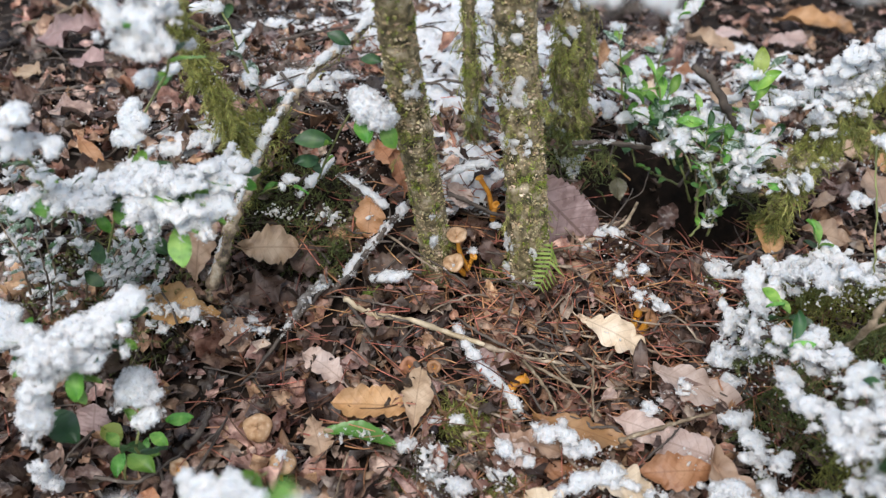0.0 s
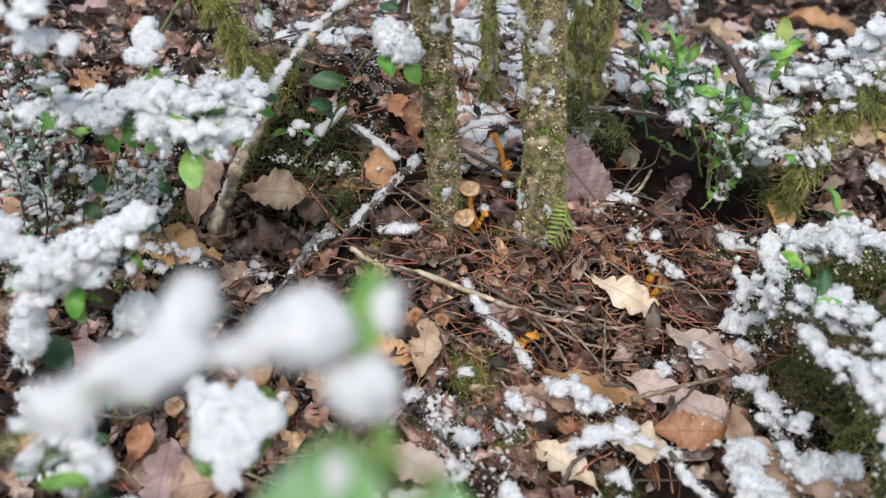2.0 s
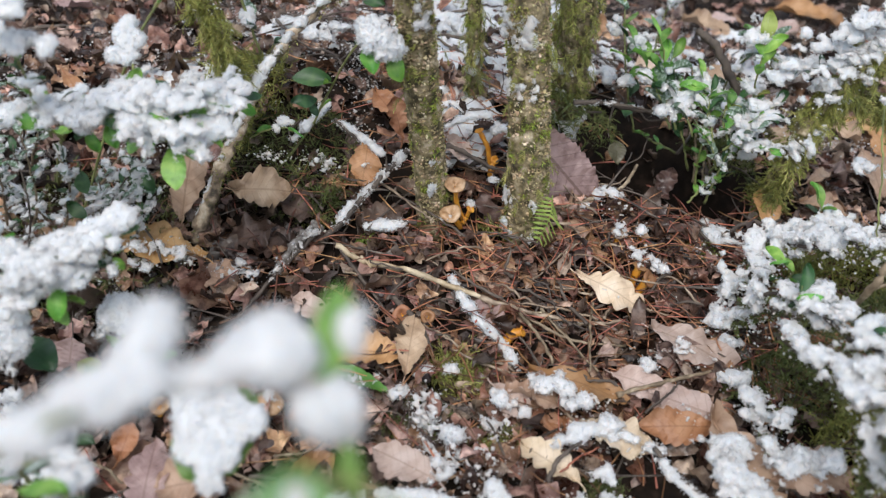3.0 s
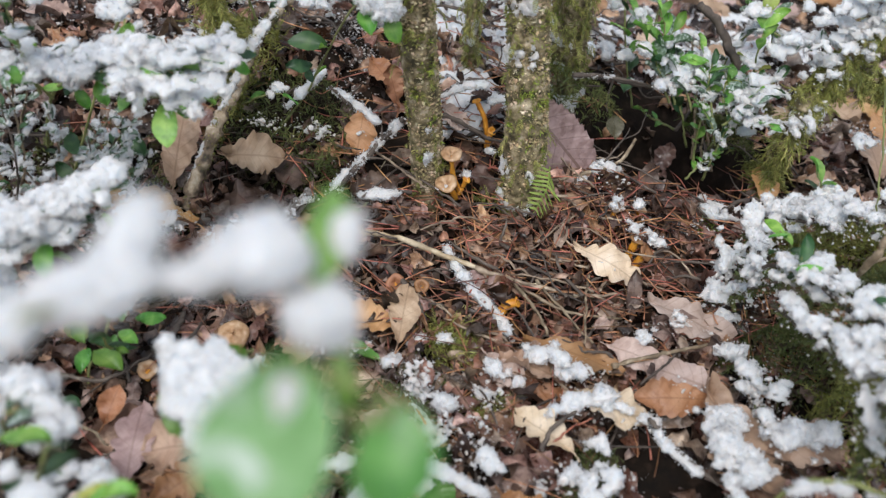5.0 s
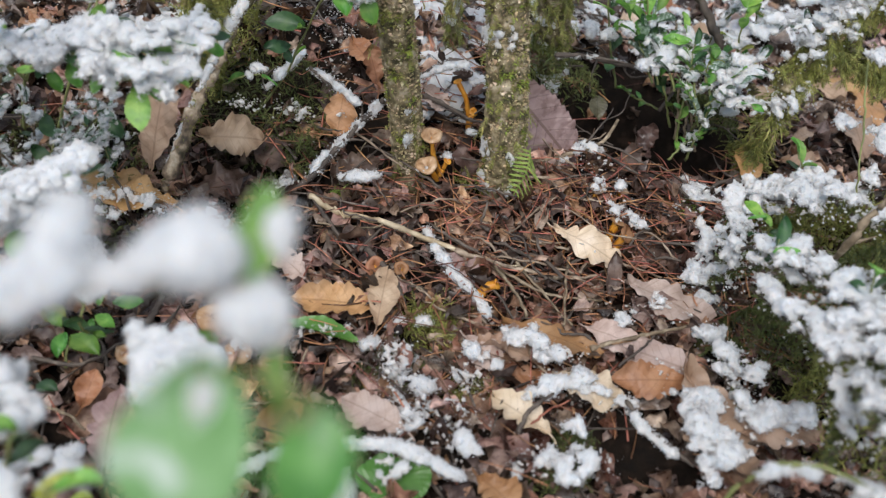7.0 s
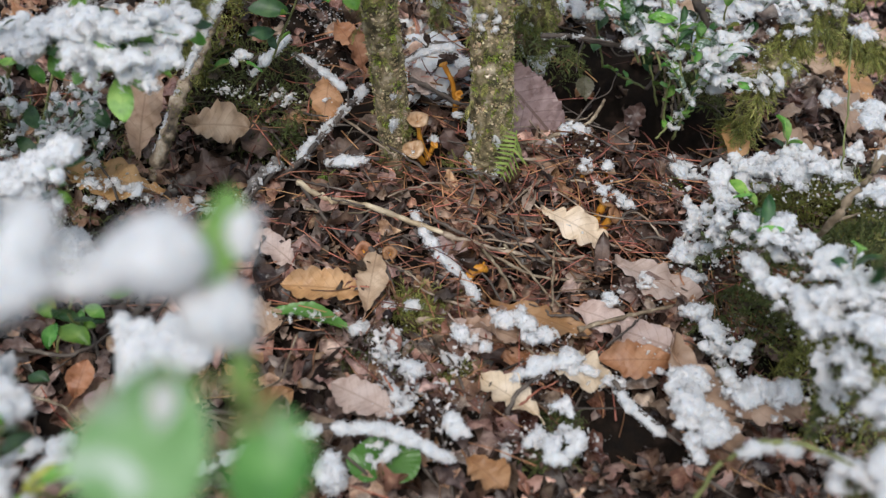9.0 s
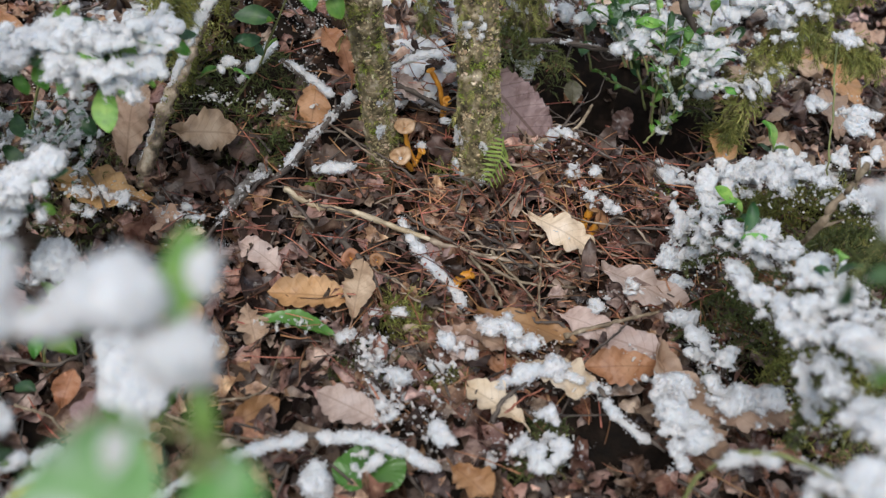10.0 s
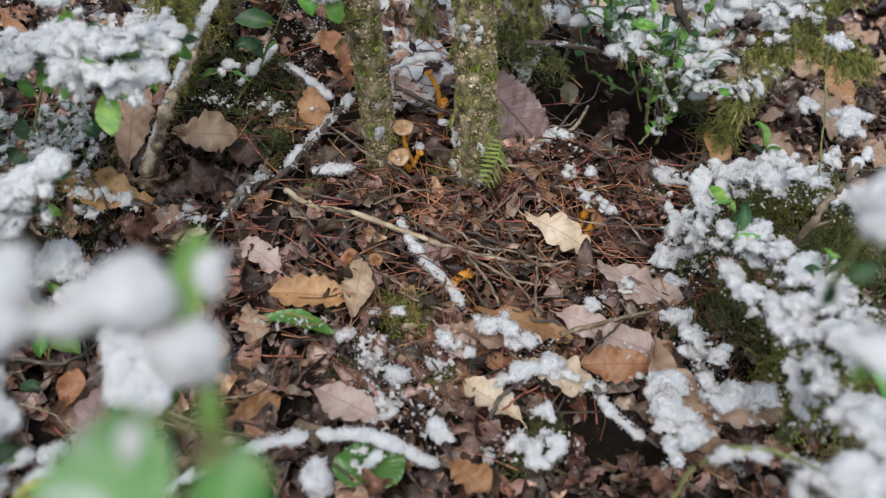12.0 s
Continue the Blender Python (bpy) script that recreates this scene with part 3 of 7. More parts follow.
def sprig(points, r, leaves, size, label, materials, snowy=0.7, seed=0, bark=None, heap_size=1.0, droop=0.0, start=0.1, name="shrub_twig", group="leafy twigs", spread=1.0, wide=0.52):
    """A leafy twig with snow caught on its leaves."""
    rng = np.random.default_rng(seed + 500)
    origin = tuple(points[0])
    v, f = tube(points, r, r * 0.45, 26, 6, 0.1, 0.0006, seed)
    ob = root(name, origin, label, "twig", group)
    part("stem", tri_mesh("twig_stem", v - np.array(origin), f), bark or M_STALK, ob, None, "thin woody stem")
    p = smooth_path(points, 100)
    cores = []
    for k in range(leaves):
        s = int(100 * (start + (1 - start) * (k + rng.random() * 0.6) / leaves))
        s = min(s, 99)
        t = p[min(s + 2, 99)] - p[max(s - 2, 0)]
        t /= np.linalg.norm(t) + 1e-9
        side = np.cross(t, [0, 0, 1.0])
        side /= np.linalg.norm(side) + 1e-9
        way = t * rng.uniform(0.2, 0.8) + side * (1 if k % 2 else -1) * rng.uniform(0.5, 1.0) * spread + np.array([0, 0, rng.uniform(-0.25, 0.35) - droop])
        if k == leaves - 1:
            way = t + np.array([0, 0, -0.2])
        way /= np.linalg.norm(way)
        ln = size * rng.uniform(0.75, 1.2)
        mat = materials[rng.integers(len(materials))]
        shrub_leaf(ob, mat, tuple(p[s]), way, ln, rng.uniform(-30, 30), rng, wide=wide)
        if rng.random() < snowy:
            m = 6 + int(rng.integers(5))
            for _ in range(m):
                q = p[s] + way * ln * rng.uniform(-0.25, 1.1) + side * rng.normal(0, 0.3) * ln + np.array([0, 0, ln * rng.uniform(0.04, 0.22) * heap_size])
                cores.append((*q, ln * rng.uniform(0.09, 0.21) * heap_size))
    if cores:
        snow(cores, "loose snow caught on the leaves of a twig", seed)
    return ob


def blades(centres, ways, lengths, widths, rng, bend=0.5):
    """Thin pointed moss blades, many in one go."""
    n = len(centres)
    side = np.cross(ways, rng.normal(size=(n, 3)))
    side /= np.linalg.norm(side, axis=1)[:, None] + 1e-9
    mid = centres + ways * lengths[:, None] * 0.55
    tip = centres + ways * lengths[:, None] + np.cross(ways, side) * (bend * lengths * rng.uniform(-1, 1, n))[:, None] + np.array([0, 0, -0.15]) * lengths[:, None]
    w = side * widths[:, None] * 0.5
    v = np.stack([centres - w, centres + w, mid - w * 0.9, mid + w * 0.9, tip], 1)
    f = np.array([[0, 1, 3], [0, 3, 2], [2, 3, 4]])
    return v.reshape(-1, 3), (f[None] + (np.arange(n) * 5)[:, None, None]).reshape(-1, 3)


def moss_on_path(points, r0, r1, count, length, rng, width=0.0016, droop=0.35, patchy=0.0, side=None):
    """Moss blades standing out from a stem."""
    p = smooth_path(points, 120)
    t = np.gradient(p, axis=0)
    t /= np.linalg.norm(t, axis=1)[:, None]
    k = rng.integers(0, 120, count)
    if patchy:
        keep = np.array([noise.noise(Vector((*(p[i] * 22),))) for i in k]) > patchy - 0.4
        k = k[keep]
    d = np.cross(t[k], rng.normal(size=(len(k), 3)))
    d /= np.linalg.norm(d, axis=1)[:, None] + 1e-9
    if side is not None:
        good = d @ np.array(side) > -0.25
        k, d = k[good], d[good]
    r = r0 + (r1 - r0) * k / 119.0
    way = d + rng.normal(0, 0.4, d.shape) + np.array([0, 0, -droop])
    way /= np.linalg.norm(way, axis=1)[:, None]
    step = np.linalg.norm(p[1] - p[0]) * rng.uniform(-0.5, 0.5, (len(k), 1))
    return blades(p[k] + t[k] * step + d * r[:, None] * 0.9, way, length * rng.uniform(0.4, 1.2, len(k)), width * rng.uniform(0.6, 1.3, len(k)), rng)


def frond(length, pairs, width, rng, droop=0.25):
    """A small pinnate frond along +x."""
    soup = Soup()
    mid = [(0, 0, 0), (0.5 * length, 0, 0.06 * length), (length, 0, -droop * length)]
    q = smooth_path(mid, 7)
    w = np.array([0, 0.02 * length, 0]) * np.linspace(1, 0.3, 7)[:, None]
    k = 2 * np.arange(6)[:, None]
    soup.add(np.stack([q - w, q + w], 1).reshape(-1, 3), np.concatenate([k + [0, 1, 3], k + [0, 3, 2]]))
    p = smooth_path(mid, pairs + 2)
    for k in range(1, pairs + 1):
        s = k / (pairs + 1)
        ln = width * 0.5 * math.sin(math.pi * (0.15 + 0.8 * s)) ** 0.8
        for sgn in (-1, 1):
            way = np.array([0.45, sgn, -0.15 + rng.normal(0, 0.12)])
            way /= np.linalg.norm(way)
            a = p[k]
            w = np.array([length / pairs * 0.36, 0, 0])
            m = a + way * ln * 0.55
            soup.add(np.array([a - w * 0.6, a + w * 0.6, m - w * 0.75, m + w * 0.75, a + way * ln]), np.array([[0, 1, 3], [0, 3, 2], [2, 3, 4]]))
    return soup


FRONDS = []


def moss_frond(length, width, rng):
    """One of a dozen small fronds, sized."""
    while len(FRONDS) < 12:
        fr = frond(1.0, 8, 1.0, np.random.default_rng(len(FRONDS)))
        FRONDS.append((np.concatenate(fr.v), np.concatenate(fr.f)))
    v, f = FRONDS[rng.integers(12)]
    return v * [length, width, length], f


def lathe(profile, seg, wavy=0.0, rng=None, warp=0.0):
    """A round body from a profile of radius and height."""
    pr = np.array(profile)
    ang = np.linspace(0, 2 * math.pi, seg, endpoint=False)
    ph = (rng or RNG).random(3) * 6.28
    edge = 1 + wavy * (np.sin(3 * ang + ph[0]) + 0.6 * np.sin(5 * ang + ph[1]))
    grow = np.linspace(0, 1, len(pr))[:, None]
    r = pr[:, :1] * (1 + (edge[None] - 1) * grow)
    z = pr[:, 1:2] + warp * grow * np.sin(2 * ang + ph[2])[None] * pr[:, :1].max()
    v = np.stack([r * np.cos(ang), r * np.sin(ang), np.broadcast_to(z, r.shape)], -1).reshape(-1, 3)
    i, j = np.meshgrid(np.arange(len(pr) - 1), np.arange(seg), indexing="ij")
    a, b = (i * seg + j).ravel(), (i * seg + (j + 1) % seg).ravel()
    return v, np.concatenate([np.stack([a, b, b + seg], -1), np.stack([a, b + seg, a + seg], -1)])


def mushroom(foot, top, cap_r, label, seed=0, funnel=0.35, face=(0.0, -0.45, 1.0), cap_m=None, stalk_r=0.0026):
    """A small trumpet mushroom: bent yellow stalk, wavy cap with a dimple."""
    rng = np.random.default_rng(seed + 40)
    foot, top = np.array(foot), np.array(top)
    mid = (foot + top) / 2 + rng.normal(0, 0.0025, 3)
    v, f = tube([foot, mid, top], stalk_r * 1.15, stalk_r, 14, 8, 0.06, 0, seed)
    ob = root("mushroom", tuple(foot), label, "mushroom", "yellow-stalked mushrooms")
    part("stalk", tri_mesh("mushroom_stalk", v - foot, f), M_FOOT, ob, None, "bright yellow stalk")
    r = cap_r
    prof = [(stalk_r * 0.9, -0.55 * r), (0.35 * r, -0.35 * r), (0.75 * r, -0.12 * r), (0.97 * r, -0.03 * r), (1.02 * r, -0.06 * r), (1.0 * r, 0.05 * r), (0.8 * r, 0.16 * r),
            (0.5 * r, 0.13 * r - funnel * 0.1 * r), (0.22 * r, 0.08 * r - funnel * 0.5 * r), (0.03 * r, 0.05 * r - funnel * 0.9 * r)]
    if not funnel:
        prof[6:] = [(0.82 * r, 0.24 * r), (0.55 * r, 0.42 * r), (0.25 * r, 0.52 * r), (0.03 * r, 0.54 * r)]
    cv, cf = lathe(prof, 28, 0.1, rng, 0.13)
    way = Vector(face).normalized()
    m = Matrix.Translation(top + np.array(way) * 0.3 * r) @ way.to_track_quat("Z", "Y").to_matrix().to_4x4()
    cap = part("cap", tri_mesh("cap", cv, cf), cap_m or M_CAP, ob, m, "wavy orange-brown cap")
    return ob


def twig(points, r0, r1, material, label, seed=0, group="fallen twigs", n=26, knots=0.14, wander=0.0008, name="twig", side_shoots=0):
    origin = tuple(points[0])
    rng = np.random.default_rng(seed + 9)
    soup = Soup()
    soup.add(*tube(points, r0, r1, n, 7, knots, wander, seed))
    p = smooth_path(points, 60)
    for _ in range(side_shoots):
        k = rng.integers(8, 55)
        t = p[k + 2] - p[k - 2]
        t /= np.linalg.norm(t)
        way = t * 0.7 + rng.normal(0, 0.5, 3) * [1, 1, 0.4]
        ln = rng.uniform(0.012, 0.04)
        soup.add(*tube([p[k], p[k] + way * ln * 0.5, p[k] + way * ln + [0, 0, -0.002]], r1 * 0.8, r1 * 0.3, 7, 5, 0.1, 0, int(rng.integers(999))))
    return thing(name, soup.mesh("twig", origin), material, origin, label, "twig", group)


# ---- the ground: one sheet to the horizon, fine where the camera looks ----
def ground_sheet():
    def ticks(lo, hi, step, far):
        fine = np.arange(lo, hi + step / 2, step)
        out = np.geomspace(step * 1.4, far, 26)
        return np.concatenate([lo - out[::-1], fine, hi + out])

    x, y = ticks(-1.5, 1.7, 0.014, 150.0), ticks(0.0, 2.6, 0.014, 150.0)
    gx, gy = np.meshgrid(x, y, indexing="ij")
    z = ground_height(gx, gy)
    near = np.exp(-np.maximum(0.0, np.hypot(gx, gy - 1.0) - 1.6) / 0.5)
    bumps = np.zeros_like(z)
    for i in range(len(x)):
        for j in range(len(y)):
            if near[i, j] > 0.3:
                bumps[i, j] = 0.006 * noise.noise(Vector((gx[i, j] * 14, gy[i, j] * 14, 0.0))) + 0.006 * noise.noise(Vector((gx[i, j] * 45, gy[i, j] * 45, 3.0))) - 0.006
    z = z + bumps * near
    # hollows under the litter, where it is dark, deepened so bare soil imitates shade
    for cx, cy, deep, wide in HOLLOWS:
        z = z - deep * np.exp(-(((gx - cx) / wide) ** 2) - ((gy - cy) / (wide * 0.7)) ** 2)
    v = np.stack([gx, gy, z], -1).reshape(-1, 3)
    ny = len(y)
    i, j = np.meshgrid(np.arange(len(x) - 1), np.arange(ny - 1), indexing="ij")
    a = (i * ny + j).ravel()
    f = np.concatenate([np.stack([a, a + ny, a + ny + 1], -1), np.stack([a, a + ny + 1, a + 1], -1)])
    return thing("ground", tri_mesh("ground", v, f), M_SOIL, (0, 0, 0), "dark wet forest soil under leaf litter, darkened further for shaded hollows", "ground", kind="structure")


HOLLOWS = [(-0.165, 0.870, 0.05, 0.05), (0.045, 0.805, 0.030, 0.06), (-0.060, 0.860, 0.035, 0.05), (-0.065, 0.800, 0.025, 0.04), (0.219, 0.460, 0.05, 0.065), (0.320, 0.961, 0.19, 0.11), (0.237, 0.945, 0.15, 0.075), (0.220, 0.901, 0.05, 0.05), (0.321, 0.906, 0.06, 0.055), (-0.230, 0.856, 0.05, 0.05), (0.384, 0.907, 0.03, 0.03),
           (0.373, 0.537, 0.04, 0.05), (-0.309, 0.430, 0.03, 0.06), (-0.307, 0.492, 0.02, 0.05)]
ground_sheet()


def hollow_drop(x, y):
    z = 0.0
    for cx, cy, deep, wide in HOLLOWS:
        z = z - deep * np.exp(-(((x - cx) / wide) ** 2) - ((y - cy) / (wide * 0.7)) ** 2)
    return z


# ---- loose litter that nobody could count ----
def litter():
    rng = np.random.default_rng(21)

    def kinds(nu, nv, many):
        return [leaf_shape(1.0, rng.uniform(0.4, 0.68), int(rng.integers(4, 8)), rng.uniform(0.12, 0.34), rng.uniform(-0.5, 0.7), rng.uniform(-0.15, 0.25), 0.16, 60 + k, nu, nv,
                           rng.uniform(0.45, 0.62), bite=rng.uniform(0, 0.7)) for k in range(many)]

    def spread(n, near):
        """Places where the camera looks: a wedge widening to the back."""
        y = 0.16 + (1.1 if near else 2.1) * rng.random(n) ** (1.0 if near else 0.9)
        return (0.06 + (0.42 + 0.44 * y) * rng.uniform(-1, 1, n)), y

    soup = Soup()
    for n, near, lo, hi, shapes, lift in ((2300, True, 0.028, 0.06, kinds(15, 5, 14), 0.006), (1700, False, 0.035, 0.085, kinds(10, 4, 14), 0.008), (3600, True, 0.010, 0.034, kinds(8, 5, 12), 0.011),
                                          (2600, False, 0.012, 0.04, kinds(7, 3, 12), 0.012)):
        x, y = spread(n, near)
        size = rng.uniform(lo, hi, n)
        z = ground_height(x, y) + hollow_drop(x, y) + rng.uniform(0.0, 1.0, n) * lift
        steep = np.where(rng.random(n) < 0.25, 0.75, 0.3)
        # litter thinned in the hollows, so darkened soil shows there as shade
        for k in np.nonzero((hollow_drop(x, y) > -0.022) | (rng.random(n) < 0.22))[0]:
            v, f, uv = shapes[rng.integers(len(shapes))]
            m = np.array(Euler((rng.normal(0, steep[k]), rng.normal(0, steep[k]), rng.uniform(0, 6.28))).to_matrix()) * size[k]
            cut = len(f) if rng.random() < 0.55 else int(len(f) * rng.uniform(0.35, 0.9))
            soup.add(((v - [0.5, 0, 0]) * [1, 1, rng.choice([-1, 1])]) @ m.T + [x[k], y[k], z[k]], f[:cut], uv)
    # thinner litter going on all round, coarser with distance
    shapes = kinds(6, 3, 10)
    n = 4200
    a, d = rng.uniform(0, 6.283, n), 0.5 + 4.6 * rng.random(n) ** 0.8
    x, y = 0.05 + d * np.cos(a), 1.0 + d * np.sin(a)
    inside = (y > 0.16) & (y < 2.26) & (np.abs(x - 0.06) < 0.42 + 0.44 * y)
    for k in np.nonzero(~inside)[0]:
        v, f, uv = shapes[rng.integers(10)]
        m = np.array(Euler((rng.normal(0, 0.3), rng.normal(0, 0.3), rng.uniform(0, 6.28))).to_matrix()) * rng.uniform(0.05, 0.11)
        soup.add((v - [0.5, 0, 0]) @ m.T + [x[k], y[k], float(ground_height(x[k], y[k])) + rng.uniform(0.0, 0.012)], f, uv)
    thing("leaf_litter", soup.mesh("leaf_litter"), M_LITTER, (0, 0, 0), "wet brown leaf litter covering the forest floor", "leaf litter", kind="stuff")

    soup = Soup()
    n = 1350
    x, y = rng.normal(0.13, 0.2, n), rng.normal(0.73, 0.13, n)
    far = rng.random(n) < 0.12
    fx, fy = spread(n, False)
    x, y = np.where(far, fx, x), np.where(far, fy, y)
    for k in range(n):
        a, ln = rng.normal(2.7, 0.9) if rng.random() < 0.45 else rng.uniform(0, 6.28), rng.uniform(0.025, 0.075)
        d = np.array([math.cos(a), math.sin(a), rng.normal(0, 0.2)]) * ln * 0.5
        c = np.array([x[k], y[k], float(ground_height(x[k], y[k]) + 0.5 * hollow_drop(x[k], y[k])) + rng.uniform(0.008, 0.026)])
        bow = rng.normal(0, 0.0025, 3)
        soup.add(*tube([c - d, c + bow, c + d], rng.uniform(0.0007, 0.0012), 0.0005, 5, 4, 0.0))
    thing("pine_needles", soup.mesh("pine_needles"), M_NEEDLE, (0, 0, 0), "fallen reddish-brown pine needles scattered over the litter", "pine needles", kind="stuff")

    # torn shards of leaf and thin dry sticks lying over the needles
    soup = Soup()
    shapes = kinds(9, 5, 12)
    n = 620
    x, y = rng.normal(0.13, 0.19, n), rng.normal(0.72, 0.14, n)
    z = ground_height(x, y) + hollow_drop(x, y) + rng.uniform(0.010, 0.022, n)
    for k in np.nonzero(hollow_drop(x, y) > -0.015)[0]:
        v, f, uv = shapes[rng.integers(12)]
        m = np.array(Euler((rng.normal(0, 0.45), rng.normal(0, 0.45), rng.uniform(0, 6.28))).to_matrix()) * rng.uniform(0.012, 0.04)
        cut = int(len(f) * rng.uniform(0.35, 1.0))
        soup.add((v - [0.5, 0, 0]) @ m.T + [x[k], y[k], z[k]], f[:cut], uv)
    thing("leaf_shards", soup.mesh("leaf_shards"), M_LITTER, (0, 0, 0), "torn brown leaf shards lying over pine needles", "leaf litter", kind="stuff")
    soup = Soup()
    n = 900
    x, y = spread(n, False)
    for k in range(n):
        a, ln = rng.uniform(0, 6.28), rng.uniform(0.03, 0.13)
        d = np.array([math.cos(a), math.sin(a), rng.normal(0, 0.08)]) * ln * 0.5
        c = np.array([x[k], y[k], float(ground_height(x[k], y[k])) + rng.uniform(0.005, 0.020)])
        soup.add(*tube([c - d, c + rng.normal(0, 0.006, 3), c + d], rng.uniform(0.0009, 0.0022), 0.0006, 9, 5, 0.15, 0.0005, k))
    thing("twig_litter", soup.mesh("twig_litter"), M_TWIG, (0, 0, 0), "small broken dark twigs among the litter", "twigs", kind="stuff")


litter()


def dusting():
    """Crumbs of snow sprinkled in patches."""
    rng = np.random.default_rng(8)
    spots = [(*(0.032, 1.337), 0.2, 1.3), (*(0.018, 1.060), 0.1, 1.3), (*(-0.001, 1.419), 0.2, 1.2), (-0.151, 1.101, 0.14, 1.1), (-0.228, 1.124, 0.12, 1.0), (-0.317, 0.989, 0.12, 1.0), (-0.10, 0.98, 0.07, 0.9),
             (*(-0.392, 0.971), 0.08, 0.5), (*(-0.215, 1.347), 0.14, 0.45), (*(-0.040, 1.202), 0.1, 0.9), (*(0.246, 1.235), 0.12, 0.7), (*(0.386, 1.191), 0.12, 0.7),
             (*(0.503, 1.374), 0.14, 0.6), (*(-0.137, 0.858), 0.05, 0.7), (*(-0.080, 0.863), 0.04, 0.8), (*(0.008, 0.541), 0.035, 0.8), (*(0.125, 0.489), 0.09, 0.35),
             (*(0.356, 0.614), 0.1, 0.35), (*(0.150, 1.382), 0.1, 0.9), (*(-0.426, 0.774), 0.12, 0.5), (*(-0.550, 1.038), 0.1, 0.3), (*(-0.227, 0.728), 0.04, 0.5),
             (*(0.672, 1.120), 0.06, 0.3)]
    n = 300000
    x, y = rng.uniform(-1.1, 1.3, n), rng.uniform(0.2, 2.2, n)
    chance = np.full(n, 0.008)
    for cx, cy, wide, much in spots:
        chance = np.maximum(chance, much * np.exp(-(((x - cx) / wide) ** 2) - ((y - cy) / wide) ** 2))
    maybe = (rng.random(n) < chance * 1.3) & (hollow_drop(x, y) > -0.02)
    x, y, chance = x[maybe], y[maybe], chance[maybe]
    patch = np.array([noise.noise(Vector((a * 26, b * 26, 5.0))) + 0.6 * noise.noise(Vector((a * 70, b * 70, 9.0))) for a, b in zip(x, y)])
    keep = patch > 0.2 - 0.62 * chance
    x, y, patch = x[keep], y[keep], patch[keep]
    r = rng.uniform(0.0005, 0.0015, len(x)) * np.clip(1.0 + 1.5 * patch, 0.7, 2.2)
    z = ground_height(x, y) + hollow_drop(x, y) + rng.uniform(0.003, 0.012, len(x))
    thing("snow_dusting", tri_mesh("snow_dusting", *lumps(np.stack([x, y, z], -1), r, "crumb", rng, 0.9, 0.7), None, False), M_SNOW, (0, 0, 0), "thin patchy dusting of white snow over the leaf litter",
          "snow", kind="stuff")


dusting()


def snow_sheet(name, x0, x1, y0, y1, spots, label, seed, step=0.0028):
    """A thin broken sheet of snow that sinks into the litter along its ragged edge."""
    x, y = np.arange(x0, x1, step), np.arange(y0, y1, step)
    gx, gy = np.meshgrid(x, y, indexing="ij")
    much = np.zeros_like(gx)
    for cx, cy, wide, deep, strength in spots:
        much = np.maximum(much, strength * np.exp(-(((gx - cx) / wide) ** 2) - ((gy - cy) / deep) ** 2))
    cover = np.full_like(gx, -1.0)
    fine = np.zeros_like(gx)
    for i, j in np.argwhere(much > 0.12):
        a, b = gx[i, j], gy[i, j]
        cover[i, j] = noise.noise(Vector((a * 13, b * 19, seed))) + 0.7 * noise.noise(Vector((a * 42, b * 60, seed + 2.0))) + 0.35 * noise.noise(Vector((a * 130, b * 150, seed)))
        fine[i, j] = noise.noise(Vector((a * 230, b * 230, seed))) + 0.6 * noise.noise(Vector((a * 500, b * 500, seed)))
    rise = np.clip(cover + 1.4 * much - 0.85, -0.6, 0.8)
    z = ground_height(gx, gy) + hollow_drop(gx, gy) + 0.006 + 0.016 * rise + 0.0026 * fine
    ok = (rise > -0.45) & (much > 0.12)
    idx = np.arange(gx.size).reshape(gx.shape)
    quad = ok[:-1, :-1] & ok[1:, :-1] & ok[:-1, 1:] & ok[1:, 1:]
    a, b, c, d = (q[quad] for q in (idx[:-1, :-1], idx[1:, :-1], idx[1:, 1:], idx[:-1, 1:]))
    f = np.concatenate([np.stack([a, b, c], -1), np.stack([a, c, d], -1)])
    v = np.stack([gx, gy, z], -1).reshape(-1, 3)
    piece = islands(len(v), f)[f[:, 0]]
    for k, count in zip(*np.unique(piece, return_counts=True)):
        if count < 160:
            continue
        used, g = np.unique(f[piece == k], return_inverse=True)
        at = v[used].mean(0)
        thing(name, tri_mesh(name, v[used] - at, g.reshape(-1, 3)), M_SNOW, tuple(at), label, "snow", "snow patches")


snow_sheet("snow_patch", -0.5, 0.75, 0.86, 1.75,
           [(0.023, 1.336, 0.17, 0.30, 1.1), (0.010, 1.059, 0.08, 0.11, 1.15), (0.140, 1.275, 0.08, 0.2, 1.1), (0.034, 0.905, 0.05, 0.06, 1.05), (0.015, 1.035, 0.07, 0.10, 1.1), (0.11, 1.08, 0.05, 0.10, 1.0), (-0.151, 1.101, 0.13, 0.06, 0.6), (-0.219, 1.114, 0.08, 0.05, 0.55),
            (-0.215, 1.347, 0.14, 0.08, 0.5), (*(0.259, 1.199), 0.10, 0.10, 0.75), (*(0.386, 1.191), 0.12, 0.07, 0.75), (0.503, 1.374, 0.16, 0.08, 0.75), (0.36, 1.28, 0.12, 0.12, 0.75), (0.60, 1.42, 0.12, 0.10, 0.7), (0.45, 1.15, 0.10, 0.07, 0.75),
            (-0.314, 0.968, 0.08, 0.05, 0.5)], "thin ragged patch of snow lying on leaf litter", 4.0)


